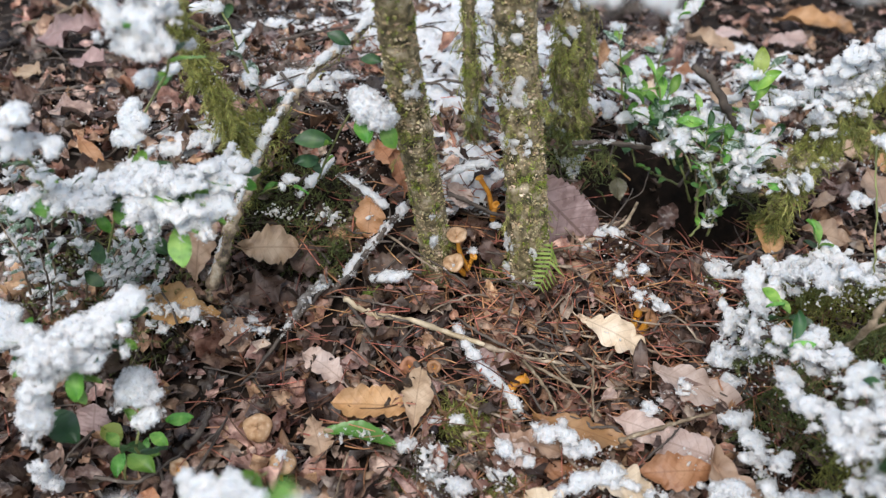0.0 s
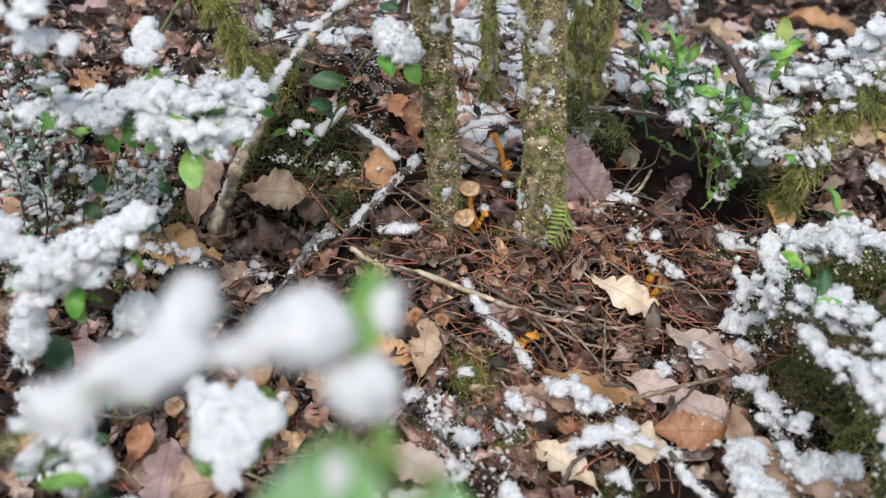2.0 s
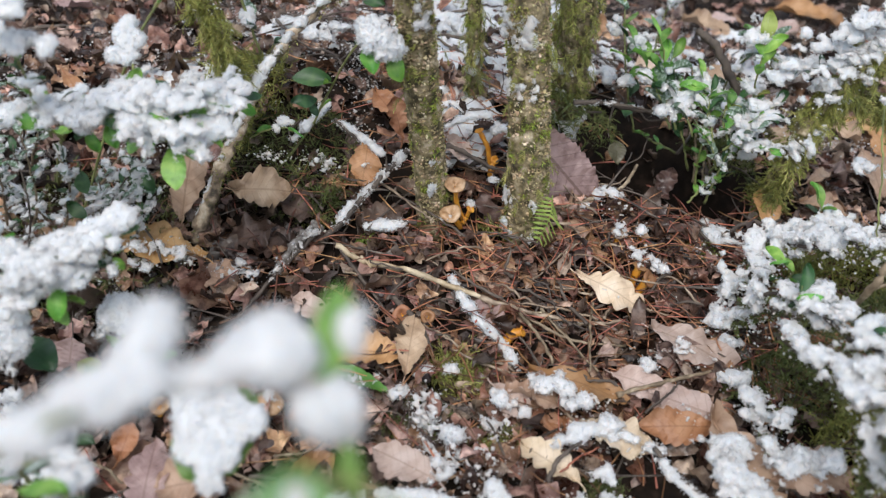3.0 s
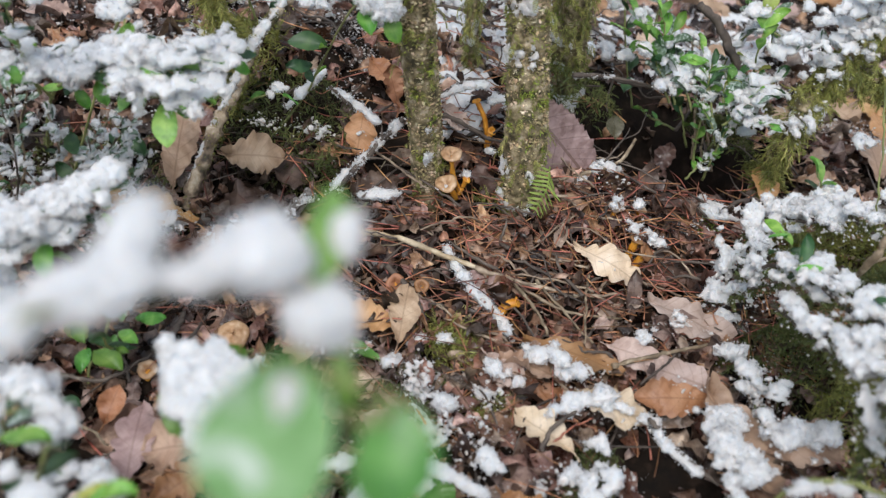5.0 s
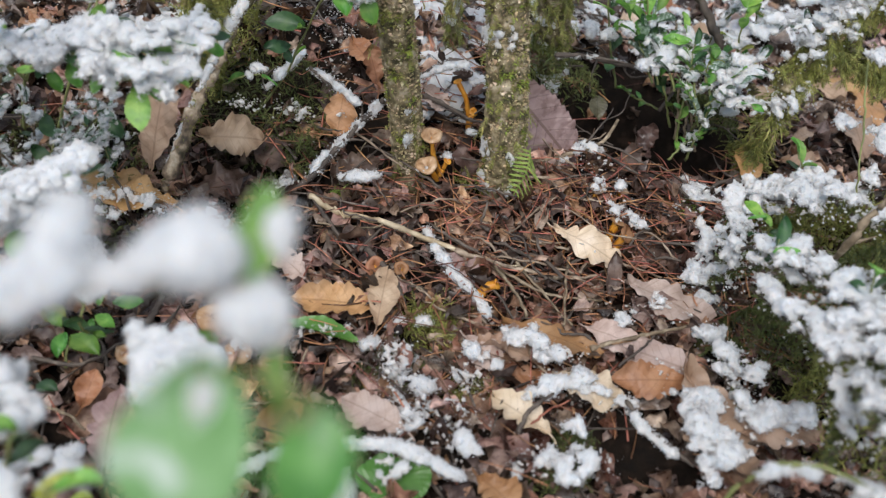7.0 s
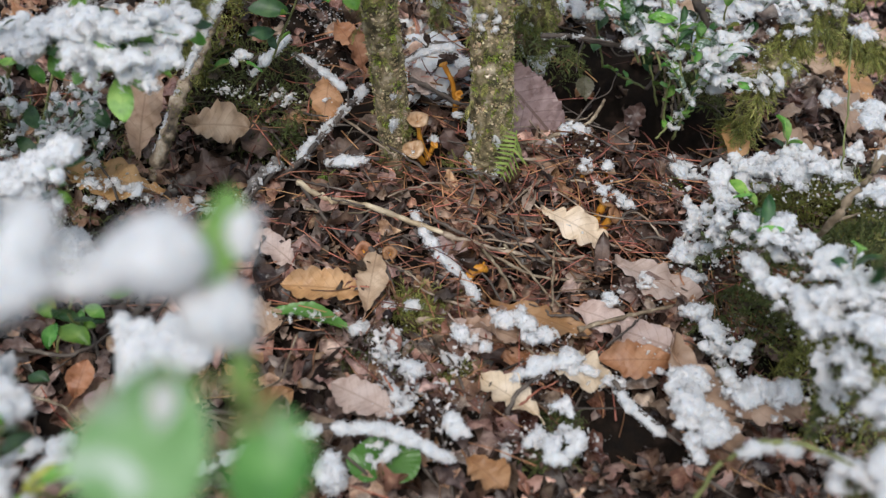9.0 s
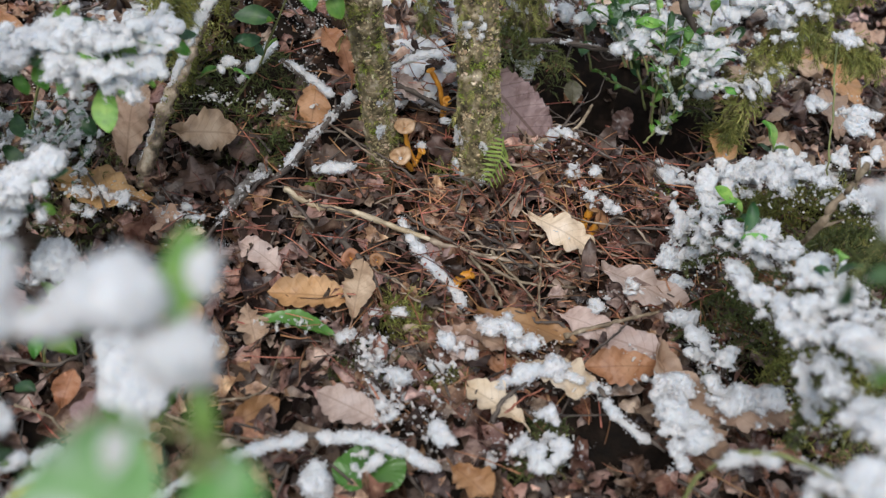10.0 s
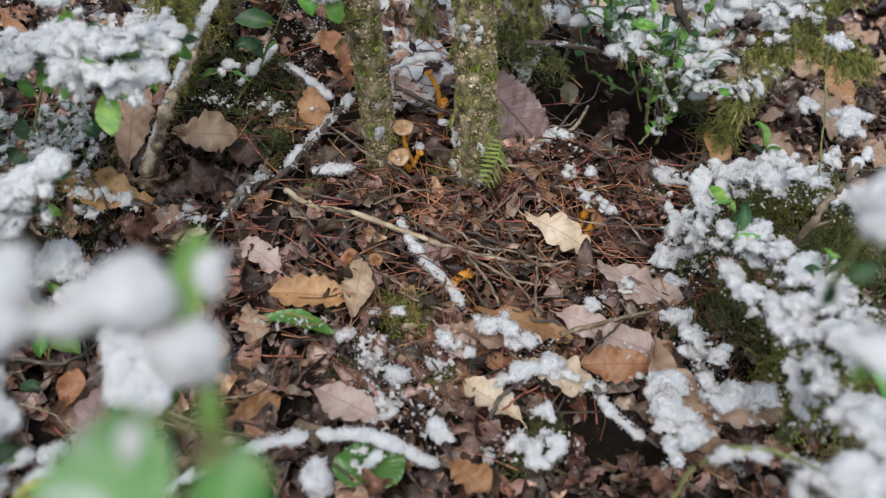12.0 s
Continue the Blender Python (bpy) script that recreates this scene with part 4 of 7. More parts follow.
# ---- mossy stems ----
def stem(points, r0, r1, label, seed, moss, crust, hang=0.0, snow_side=None, snow_amount=0, moss_len=0.009):
    rng = np.random.default_rng(seed)
    origin = tuple(points[0])
    n, seg = 260, 34
    v, f = tube(points, r0, r1, n, seg, 0.0)
    p = np.repeat(smooth_path(points, n), seg, 0)
    body = v[:-2]
    for k in range(len(body)):
        w = Vector(body[k])
        g = 0.12 * noise.noise(w * 30) + 0.09 * noise.noise(w * 80) + 0.09 * noise.noise(w * 190) + 0.05 * noise.noise(w * 420)
        body[k] = p[k] + (body[k] - p[k]) * (1 + g)
    ob = root("sapling", origin, label, "sapling", "mossy saplings")
    part("trunk", tri_mesh("trunk", v - np.array(origin), f), M_BARK, ob, None, "olive and tan mottled bark")
    q = smooth_path(points, 140)
    t = np.gradient(q, axis=0)
    t /= np.linalg.norm(t, axis=1)[:, None]

    def spots(many):
        """Places on the bark, each with its outward way and a patch value."""
        k = rng.integers(0, 140, many)
        d = np.cross(t[k], rng.normal(size=(many, 3)))
        d /= np.linalg.norm(d, axis=1)[:, None]
        at = q[k] + t[k] * rng.uniform(-0.5, 0.5, (many, 1)) * np.linalg.norm(q[1] - q[0]) + d * (r0 + (r1 - r0) * k / 139.0)[:, None]
        field = np.array([noise.noise(Vector(w) * 55 + Vector((seed, 0, 0))) + 0.6 * noise.noise(Vector(w) * 130) + 0.35 * noise.noise(Vector(w) * 300) for w in at])
        bare = np.exp(-np.clip(at[:, 2] - q[0, 2] - 0.03, 0, None) / 0.03)
        return at, d, field, bare

    # tufts of short moss in patches, olive with brighter tips where they stand thickest
    at, d, field, bare = spots(2 * moss)
    way = d + rng.normal(0, 0.55, d.shape) + [0, 0, 0.1]
    way /= np.linalg.norm(way, axis=1)[:, None]
    for name, keep, mat, length, lab in (("moss", field - 0.5 * bare > 0.12, M_MOSS, 0.55, "olive green moss"), ("bright_moss", field - 0.3 * bare > 0.45, M_TUFT, 0.75, "bright yellow-green moss tufts")):
        k = np.nonzero(keep)[0]
        soup = Soup().add(*blades(at[k] - d[k] * 0.001, way[k], length * moss_len * rng.uniform(0.3, 1.0, len(k)), 0.0015 * rng.uniform(0.6, 1.4, len(k)), rng, 0.8))
        for _ in range(int(300 * hang) if name == "moss" else 0):
            w, a = q[rng.integers(10, 70)], rng.uniform(0, 6.283)
            out = np.array([math.cos(a), math.sin(a), 0.0])
            fv, ff = moss_frond(rng.uniform(0.012, 0.028), rng.uniform(0.006, 0.011), rng)
            m = frame_of(tuple(w + out * r0 * 0.95), tuple(w + out * r0 + out * 0.5 + [0, 0, -0.8] + rng.normal(0, 0.3, 3)), rng.uniform(-50, 50), tuple(out + [0, 0, 0.2]))
            soup.add((np.array(m.to_3x3()) @ fv.T).T + np.array(m.translation), ff)
        part(name, soup.mesh(name, origin), mat, ob, None, lab)["kind"] = "stuff"
    # crumbly lichen between the moss, thickest on one side
    at, d, field, bare = spots(4 * crust)
    k = np.nonzero(d @ np.array([0.75, -0.45, 0.0]) * 0.5 - 1.2 * field - 0.6 * bare + rng.normal(0, 0.25, len(at)) > 0.12)[0][: 2 * crust]
    size, half = 0.0005 + 0.0020 * rng.random(len(k)) ** 2.0, len(k) // 2
    spot = at[k] + d[k] * (rng.random((len(k), 1)) * 0.0018 - 0.75 * size[:, None]) - np.array(origin)
    crumbs = Soup().add(*lumps(spot[:half], size[:half], "crumb", rng, 1.1, 0.9)).add(*lumps(spot[half:], size[half:], "crumb", rng, 1.0, 0.8))
    part("lichen", crumbs.mesh("lichen", (0, 0, 0), False), M_CRUST, ob, None, "crumbly tan and olive lichen")["kind"] = "stuff"
    if snow_amount:
        k = rng.integers(8, 138, snow_amount)
        d = np.cross(t[k], rng.normal(size=(snow_amount, 3)))
        d /= np.linalg.norm(d, axis=1)[:, None]
        if snow_side is not None:
            good = d @ np.array(snow_side) > 0.35
            k, d = k[good], d[good]
        pick = np.array([noise.noise(Vector((*(q[i] * 26), )) + Vector((seed, 0, 0))) for i in k]) > 0.08
        k, d = k[pick], d[pick]
        r = (r0 + (r1 - r0) * k / 139.0)[:, None]
        snow(np.column_stack([q[k] + d * r * 1.06 + rng.normal(0, 0.001, d.shape), 0.0009 + 0.0020 * rng.random(len(k)) ** 2]), "snow crumbs stuck to a mossy stem", seed, up=snow_side, fine=0.0012)
    return ob


stem([(-0.006, 0.794, 0.024), (-0.012, 0.79, 0.10), (-0.030, 0.765, 0.25), (-0.045, 0.727, 0.402), (-0.06, 0.66, 0.72), (-0.10, 0.60, 1.15)], 0.0185, 0.0165,
     "slim mossy sapling trunk with green and tan lichen", 31, 9000, 5200, 0.10, (0.5, -0.6, 0.3), 900, 0.009)
stem([(0.104, 0.787, 0.012), (0.098, 0.785, 0.12), (0.084, 0.80, 0.25), (0.070, 0.80, 0.375), (0.05, 0.80, 0.75), (0.03, 0.78, 1.2)], 0.0235, 0.0195,
     "thicker mossy sapling trunk covered in crumbly lichen", 32, 12000, 7500, 0.12, (-0.6, -0.7, 0.1), 3200, 0.009)
stem([(0.044, 0.967, 0.100), (0.038, 0.96, 0.18), (0.030, 0.97, 0.306), (0.02, 1.0, 0.6), (0.0, 1.0, 1.0)], 0.0085, 0.007, "thin mossy sapling trunk behind the thicker ones", 33, 3200, 900, 0.45,
     (-0.5, -0.7, 0.2), 900, 0.012)
stem([(0.178, 1.030, 0.075), (0.165, 0.99, 0.20), (0.160, 0.97, 0.306), (0.15, 0.96, 0.6), (0.16, 0.95, 1.0)], 0.023, 0.019, "mossy sapling trunk hung with long yellow-green moss", 34, 4200, 2200, 1.0,
     (-0.7, -0.6, 0.2), 3000)

# ---- leaning branches ----
def mossy_branch(points, r0, r1, label, seed, moss, length, fronds=0, span=(0.2, 0.9), bark=None, deep=False, down=(0.1, -0.4, -1.0), reach=0.03):
    rng = np.random.default_rng(seed)
    origin = tuple(points[0])
    v, f = tube(points, r0, r1, 90, 11, 0.13, 0.0005, seed)
    ob = root("mossy_branch", origin, label, "branch", "mossy branches")
    part("branch_wood", tri_mesh("branch_wood", v - np.array(origin), f), bark or M_BARK, ob, None, "rough flaking bark")
    soup = Soup()
    if moss:
        soup.add(*moss_on_path(points, r0, r1, moss, 0.45 * length, rng, 0.0017, 0.4, 0.1))
    p = smooth_path(points, 100)
    for k in range(fronds):
        s = int(100 * rng.uniform(*span))
        fv, ff = moss_frond(rng.uniform(0.25, 0.85) * reach, rng.uniform(0.14, 0.24) * reach, rng)
        way = np.array(down) + rng.normal(0, 0.65, 3)
        at = p[s] + rng.normal(0, 0.16, 3) * reach + np.array(down) * rng.uniform(0, 0.35) * reach
        m = frame_of(tuple(at), tuple(at + way), rng.uniform(-70, 70), (0, -1, 0.3))
        soup.add((np.array(m.to_3x3()) @ fv.T).T + np.array(m.translation), ff)
    if soup.n:
        part("moss", soup.mesh("moss", origin), M_DEEPMOSS if deep else M_MOSS, ob, None, "feathery green moss")["kind"] = "stuff"
    return ob


BR = [(-0.280, 0.752, 0.025), (-0.250, 0.787, 0.100), (-0.228, 0.828, 0.140), (-0.199, 0.867, 0.190), (-0.155, 0.937, 0.230), (-0.100, 0.974, 0.265), (-0.046, 1.044, 0.310)]
mossy_branch(BR, 0.0080, 0.0045, "dead leaning branch with flaking bark and snow", 41, 700, 0.007, 0, bark=M_FLAKY)
snow_line([tuple(np.array(q) + [-0.004, 0, 0.004]) for q in BR[2:]], 0.0078, 42, "snow lying along a leaning dead branch", -0.3, spread=0.3, up=(-0.3, -0.7, 0.6))
snow_line([tuple(np.array(q) + [-0.004, 0, 0.003]) for q in BR[:3]], 0.006, 43, "thin snow on the lower part of a leaning branch", 0.35, up=(-0.3, -0.8, 0.5))
MB = [(-0.296, 0.889, 0.360), (-0.277, 0.871, 0.290), (-0.249, 0.853, 0.240), (-0.243, 0.864, 0.170), (-0.245, 0.880, 0.103)]
mossy_branch(MB, 0.0055, 0.005, "leaning branch draped with feathery yellow-green moss", 44, 2600, 0.009, 760, (0.05, 0.95), reach=0.042)
RB = [(0.431, 0.887, 0.014), (0.426, 0.867, 0.110), (0.449, 0.881, 0.170), (0.490, 0.890, 0.235), (0.550, 0.895, 0.280), (0.595, 0.867, 0.330)]
mossy_branch(RB, 0.011, 0.008, "drooping branch thick with moss and capped with snow", 45, 9000, 0.011, 1000, (0.05, 1.0), reach=0.042)
snow_line(RB[2:], 0.022, 46, "thick broken snow on a mossy branch", 0.2, 1.0, 0.6, 0.75, 2.2)
snow_line([tuple(np.array(q) + [0.01, -0.015, -0.015]) for q in RB[1:]], 0.02, 47, "crumbs of snow in hanging moss", 0.3, 0.3, 0.4, 1.0, 1.6)
mound([(q, r * 1.3, r, r * 0.7, 0.0040) for q, r in [((0.480, 0.895, 0.255), 0.020), ((0.507, 0.894, 0.275), 0.022), ((0.458, 0.893, 0.235), 0.016), ((0.524, 0.872, 0.250), 0.018), ((0.491, 0.876, 0.235), 0.016),
                            ((0.437, 0.877, 0.215), 0.013), ((0.419, 0.917, 0.205), 0.014), ((0.467, 0.868, 0.215), 0.011), ((0.538, 0.874, 0.290), 0.02)]], "fluffy snow caught in a mossy branch", 990)
mossy_branch([(0.444, 0.883, 0.165), (0.484, 0.908, 0.180), (0.551, 0.913, 0.170), (0.597, 0.909, 0.150)], 0.005, 0.003, "side branch hung with moss threads", 51, 1500, 0.007, 420, (0.0, 1.0), reach=0.042)
mossy_branch([(0.414, 0.891, 0.120), (0.390, 0.942, 0.140), (0.368, 0.981, 0.160)], 0.004, 0.002, "mossy side twig with a little snow", 52, 500, 0.010, 6)

# ---- snow-laden twigs on the ground ----
T1 = [(-0.130, 0.750, 0.039), (-0.093, 0.787, 0.070), (-0.062, 0.813, 0.093), (-0.039, 0.828, 0.115)]
twig(T1, 0.004, 0.003, M_TWIG, "dark twig coated with crusted snow", 61, side_shoots=3)
snow_line(T1, 0.0078, 61, gaps=-0.1, spread=0.3)
specks([tuple(np.array(q) + [0, 0, 0.003]) for q in T1], (0.006, 0.006, 0.003), 500, 63, "frost and snow grains along a dark twig")
snow_line([(-0.084, 0.760, 0.048), (-0.066, 0.760, 0.050), (-0.039, 0.762, 0.049)], 0.014, 68, "short bar of snow on a dark leaf", -0.8)
T2 = [(-0.225, 0.641, -0.004), (-0.206, 0.666, 0.010), (-0.188, 0.688, 0.021), (-0.161, 0.723, 0.037), (-0.136, 0.754, 0.048)]
twig(T2, 0.0018, 0.0030, M_TWIG, "thin dark twig lying on leaves", 62)
twig([(-0.178, 0.710, 0.026), (-0.157, 0.737, 0.039), (-0.137, 0.763, 0.050)], 0.0048, 0.0075, M_ASH, "grey weathered branch end lying on leaves", 1062, knots=0.25)
snow_line([tuple(np.array(q) + [0, 0, 0.006]) for q in T2[3:]], 0.005, 62, gaps=0.5, spread=0.6)
specks([tuple(np.array(q) + [0, 0, 0.006]) for q in T2[2:]], (0.007, 0.007, 0.003), 700, 62, "frost and snow grains on a grey branch")
T3 = [(0.014, 0.703, 0.025), (0.039, 0.658, 0.015), (0.067, 0.629, 0.005), (0.086, 0.595, -0.008)]
twig(T3, 0.003, 0.0025, M_TWIG, "thin twig carrying a ridge of snow", 63)
snow_line(T3, 0.0084, 63, gaps=-2.0, spread=0.16, rough=1.4)
T4 = [(-0.115, 0.736, 0.042), (-0.079, 0.717, 0.038), (-0.021, 0.702, 0.033), (0.048, 0.677, 0.023), (0.110, 0.659, 0.017), (0.155, 0.654, 0.010), (0.207, 0.665, 0.006)]
twig(T4[:4], 0.0038, 0.0030, M_BONE, "pale barkless twig with a tuft of moss", 64, side_shoots=2)
twig(T4[3:], 0.0028, 0.0016, M_STRAW, "thin crooked pale twig", 65, side_shoots=3)
twig([(-0.087, 0.845, 0.107), (-0.128, 0.868, 0.129)], 0.0025, 0.002, M_TWIG, "short dark twig with snow", 66)
snow_line([(-0.128, 0.868, 0.126), (-0.100, 0.854, 0.116), (-0.059, 0.828, 0.099)], 0.0065, 66, gaps=0.1, spread=0.3)
for k, (a, b, c, ra, mat_, lab) in enumerate([
        ((-0.052, 0.683, 0.011), (-0.022, 0.640, 0.009), (-0.004, 0.607, -0.005), 0.0034, M_TWIG, "dark bent stick between fallen leaves"),
        ((-0.116, 0.740, 0.035), (-0.077, 0.686, 0.015), (-0.050, 0.657, -0.000), 0.0026, M_TWIG, "dark curved twig on the litter"),
        ((-0.103, 0.707, 0.021), (-0.053, 0.700, 0.021), (-0.028, 0.703, 0.027), 0.0014, M_PALE, "thin straight twig on litter"),
        ((0.114, 0.668, 0.013), (0.135, 0.638, 0.007), (0.169, 0.594, -0.007), 0.0018, M_PALE, "thin pale stick across the needles"),
        ((0.173, 0.681, 0.012), (0.166, 0.640, 0.007), (0.159, 0.591, -0.005), 0.0018, M_PALE, "thin upright pale stick"),
        ((0.074, 0.676, 0.012), (0.135, 0.634, 0.003), (0.204, 0.632, -0.005), 0.0022, M_PALE, "pale crooked twig on the needles"),
        ((0.086, 0.663, 0.013), (0.109, 0.624, 0.007), (0.120, 0.594, -0.000), 0.0022, M_PALE, "pale twig tip with snow on its end"),
        ((0.181, 0.556, -0.002), (0.235, 0.571, 0.006), (0.287, 0.595, -0.001), 0.0028, M_PALE, "pale broken twig lying over beige leaves"),
        ((0.208, 0.538, -0.006), (0.228, 0.548, 0.005), (0.247, 0.571, 0.006), 0.0016, M_TWIG, "thin brown twig over a leaf"),
        ((0.102, 0.456, -0.011), (0.115, 0.472, 0.003), (0.136, 0.492, 0.004), 0.0026, M_TWIG, "short grey twig resting on a cream leaf"),
        ((0.204, 0.488, 0.002), (0.220, 0.455, 0.002), (0.256, 0.425, -0.008), 0.0028, M_TWIG, "dark twig bridging a hollow, dusted with snow"),
        ((0.111, 0.463, -0.011), (0.133, 0.480, -0.007), (0.154, 0.494, -0.007), 0.0013, M_NEEDLE, "reddish stalk beside a cream leaf"),
        ((-0.151, 0.479, -0.017), (-0.110, 0.491, -0.011), (-0.097, 0.550, -0.011), 0.0013, M_PALE, "thin curved straw-coloured stem"),
        ((-0.192, 0.457, -0.007), (-0.143, 0.439, -0.012), (-0.087, 0.432, -0.017), 0.0018, M_PALE, "thin yellowish twig on litter"),
        ((-0.324, 0.464, -0.007), (-0.296, 0.454, -0.006), (-0.278, 0.444, -0.016), 0.0016, M_PALE, "thin pale twig on litter"),
        ((-0.347, 0.516, -0.006), (-0.297, 0.510, -0.005), (-0.264, 0.545, -0.003), 0.0022, M_TWIG, "dark brown twig beside the seedling"),
        ((-0.267, 0.556, -0.011), (-0.256, 0.578, -0.008), (-0.250, 0.605, -0.005), 0.0042, M_TWIG, "grey rotting stick on the ground"),
        ((0.096, 0.792, 0.046), (0.210, 0.839, 0.056), (0.247, 0.874, 0.076), 0.003, M_PALE, "pale twig propped beside the stems"),
        ((-0.001, 0.854, 0.128), (0.032, 0.868, 0.141), (0.055, 0.866, 0.146), 0.0032, M_TWIG, "twig with snow between the stems"),
        ((0.006, 0.851, 0.104), (0.034, 0.843, 0.098), (0.068, 0.839, 0.082), 0.0034, M_TWIG, "dark dead twig between the stems"),
        ((0.345, 0.799, 0.017), (0.380, 0.821, 0.029), (0.428, 0.829, 0.033), 0.003, M_TWIG, "dark twig leaning into a snowy cushion")]):
    twig([tuple(np.array(q) + [0, 0, 0.006]) for q in (a, b, c)], ra, ra * 0.6, mat_, lab, 70 + k, wander=0.0005)
snow_line([(0.206, 0.473, 0.007), (0.221, 0.448, 0.006), (0.255, 0.425, -0.005)], 0.008, 91, gaps=0.1)
snow_line([(-0.001, 0.849, 0.131), (0.032, 0.862, 0.143), (0.055, 0.859, 0.150)], 0.008, 92, gaps=0.0)
T5 = [(-0.200, 0.354, 0.001), (-0.159, 0.380, 0.006), (-0.111, 0.405, 0.012), (-0.073, 0.415, 0.017), (-0.015, 0.420, 0.017), (0.020, 0.413, 0.007), (0.048, 0.407, -0.009)]
twig(T5, 0.0035, 0.002, M_TWIG, "arching thin twig loaded with snow", 93)
snow_line(T5, 0.0082, 93, gaps=-2.0, spread=0.18, rough=1.5)
snow_line([(-0.054, 0.411, -0.008), (-0.052, 0.391, -0.008), (-0.051, 0.372, -0.008)], 0.020, 94, "short strip of snow on a stick", gaps=-0.3)
H1 = [(0.167, 0.931, 0.133), (0.224, 0.944, 0.128), (0.287, 0.956, 0.114), (0.340, 0.982, 0.099)]
twig(H1, 0.0034, 0.0024, M_TWIG, "level dead branch over a dark hollow", 95, side_shoots=3)
snow_line(H1, 0.005, 95, gaps=0.35)
twig([(0.324, 0.99, 0.213), (0.341, 0.98, 0.202), (0.359, 0.965, 0.178), (0.387, 0.95, 0.141)], 0.0052, 0.0058, M_TWIG, "curved bare dark branch stub", 96)
twig([(0.268, 1.190, 0.088), (0.305, 1.112, 0.090), (0.328, 1.040, 0.084)], 0.003, 0.002, M_TWIG, "thin dark twig with snow on top", 97)
snow_line([(0.266, 1.181, 0.093), (0.296, 1.110, 0.096)], 0.006, 97, gaps=0.2)
twig([(-0.632, 1.105, 0.099), (-0.583, 1.120, 0.111), (-0.488, 1.121, 0.121)], 0.003, 0.002, M_TWIG, "dark stick lying in the litter", 98)
twig([(-0.769, 1.459, 0.070), (-0.723, 1.503, 0.073), (-0.686, 1.613, 0.069)], 0.004, 0.003, M_PALE, "pale stick at the back of the clearing", 99)

# dark dead twigs lying over the snow behind the stems
back_rng = np.random.default_rng(59)
for k in range(34):
    x, y, a, ln = back_rng.uniform(-0.18, 0.32), back_rng.uniform(0.95, 1.45), back_rng.normal(0.2, 0.7), back_rng.uniform(0.06, 0.2)
    d = np.array([math.cos(a), math.sin(a), back_rng.normal(0, 0.1)]) * ln * 0.5
    c = np.array([x, y, float(ground_height(x, y)) + back_rng.uniform(0.018, 0.035)])
    r = back_rng.uniform(0.0012, 0.0028)
    twig([c - d, c - 0.3 * d + back_rng.normal(0, 0.007, 3), c + 0.4 * d + back_rng.normal(0, 0.007, 3), c + d], r, 0.5 * r, M_TWIG, "dark dead twig lying on snow behind the stems", 1400 + k, n=16, wander=0.0014,
         side_shoots=k % 3)

# dry sticks crossing the needles between the stems and the pale leaves
stick_rng = np.random.default_rng(58)
for k in range(64):
    x, y, a, ln = stick_rng.normal(0.12, 0.13), stick_rng.normal(0.72, 0.085), stick_rng.normal(2.55, 0.55) if k % 3 else stick_rng.uniform(0, 6.28), stick_rng.uniform(0.035, 0.13)
    d = np.array([math.cos(a), math.sin(a), stick_rng.normal(0, 0.12)]) * ln * 0.5
    c = np.array([x, y, float(ground_height(x, y)) + stick_rng.uniform(0.014, 0.026)])
    q = [c - d, c - 0.3 * d + stick_rng.normal(0, 0.005, 3), c + 0.4 * d + stick_rng.normal(0, 0.005, 3), c + d]
    r = stick_rng.uniform(0.0010, 0.0021)
    pale = k % 5 in (0, 2)
    twig(q, r, 0.55 * r, M_STRAW if pale else M_TWIG, "thin straw-coloured stick on the needles" if pale else "thin dark crooked stick on the needles", 1300 + k, n=16, wander=0.0012, side_shoots=int(k % 4 == 0))

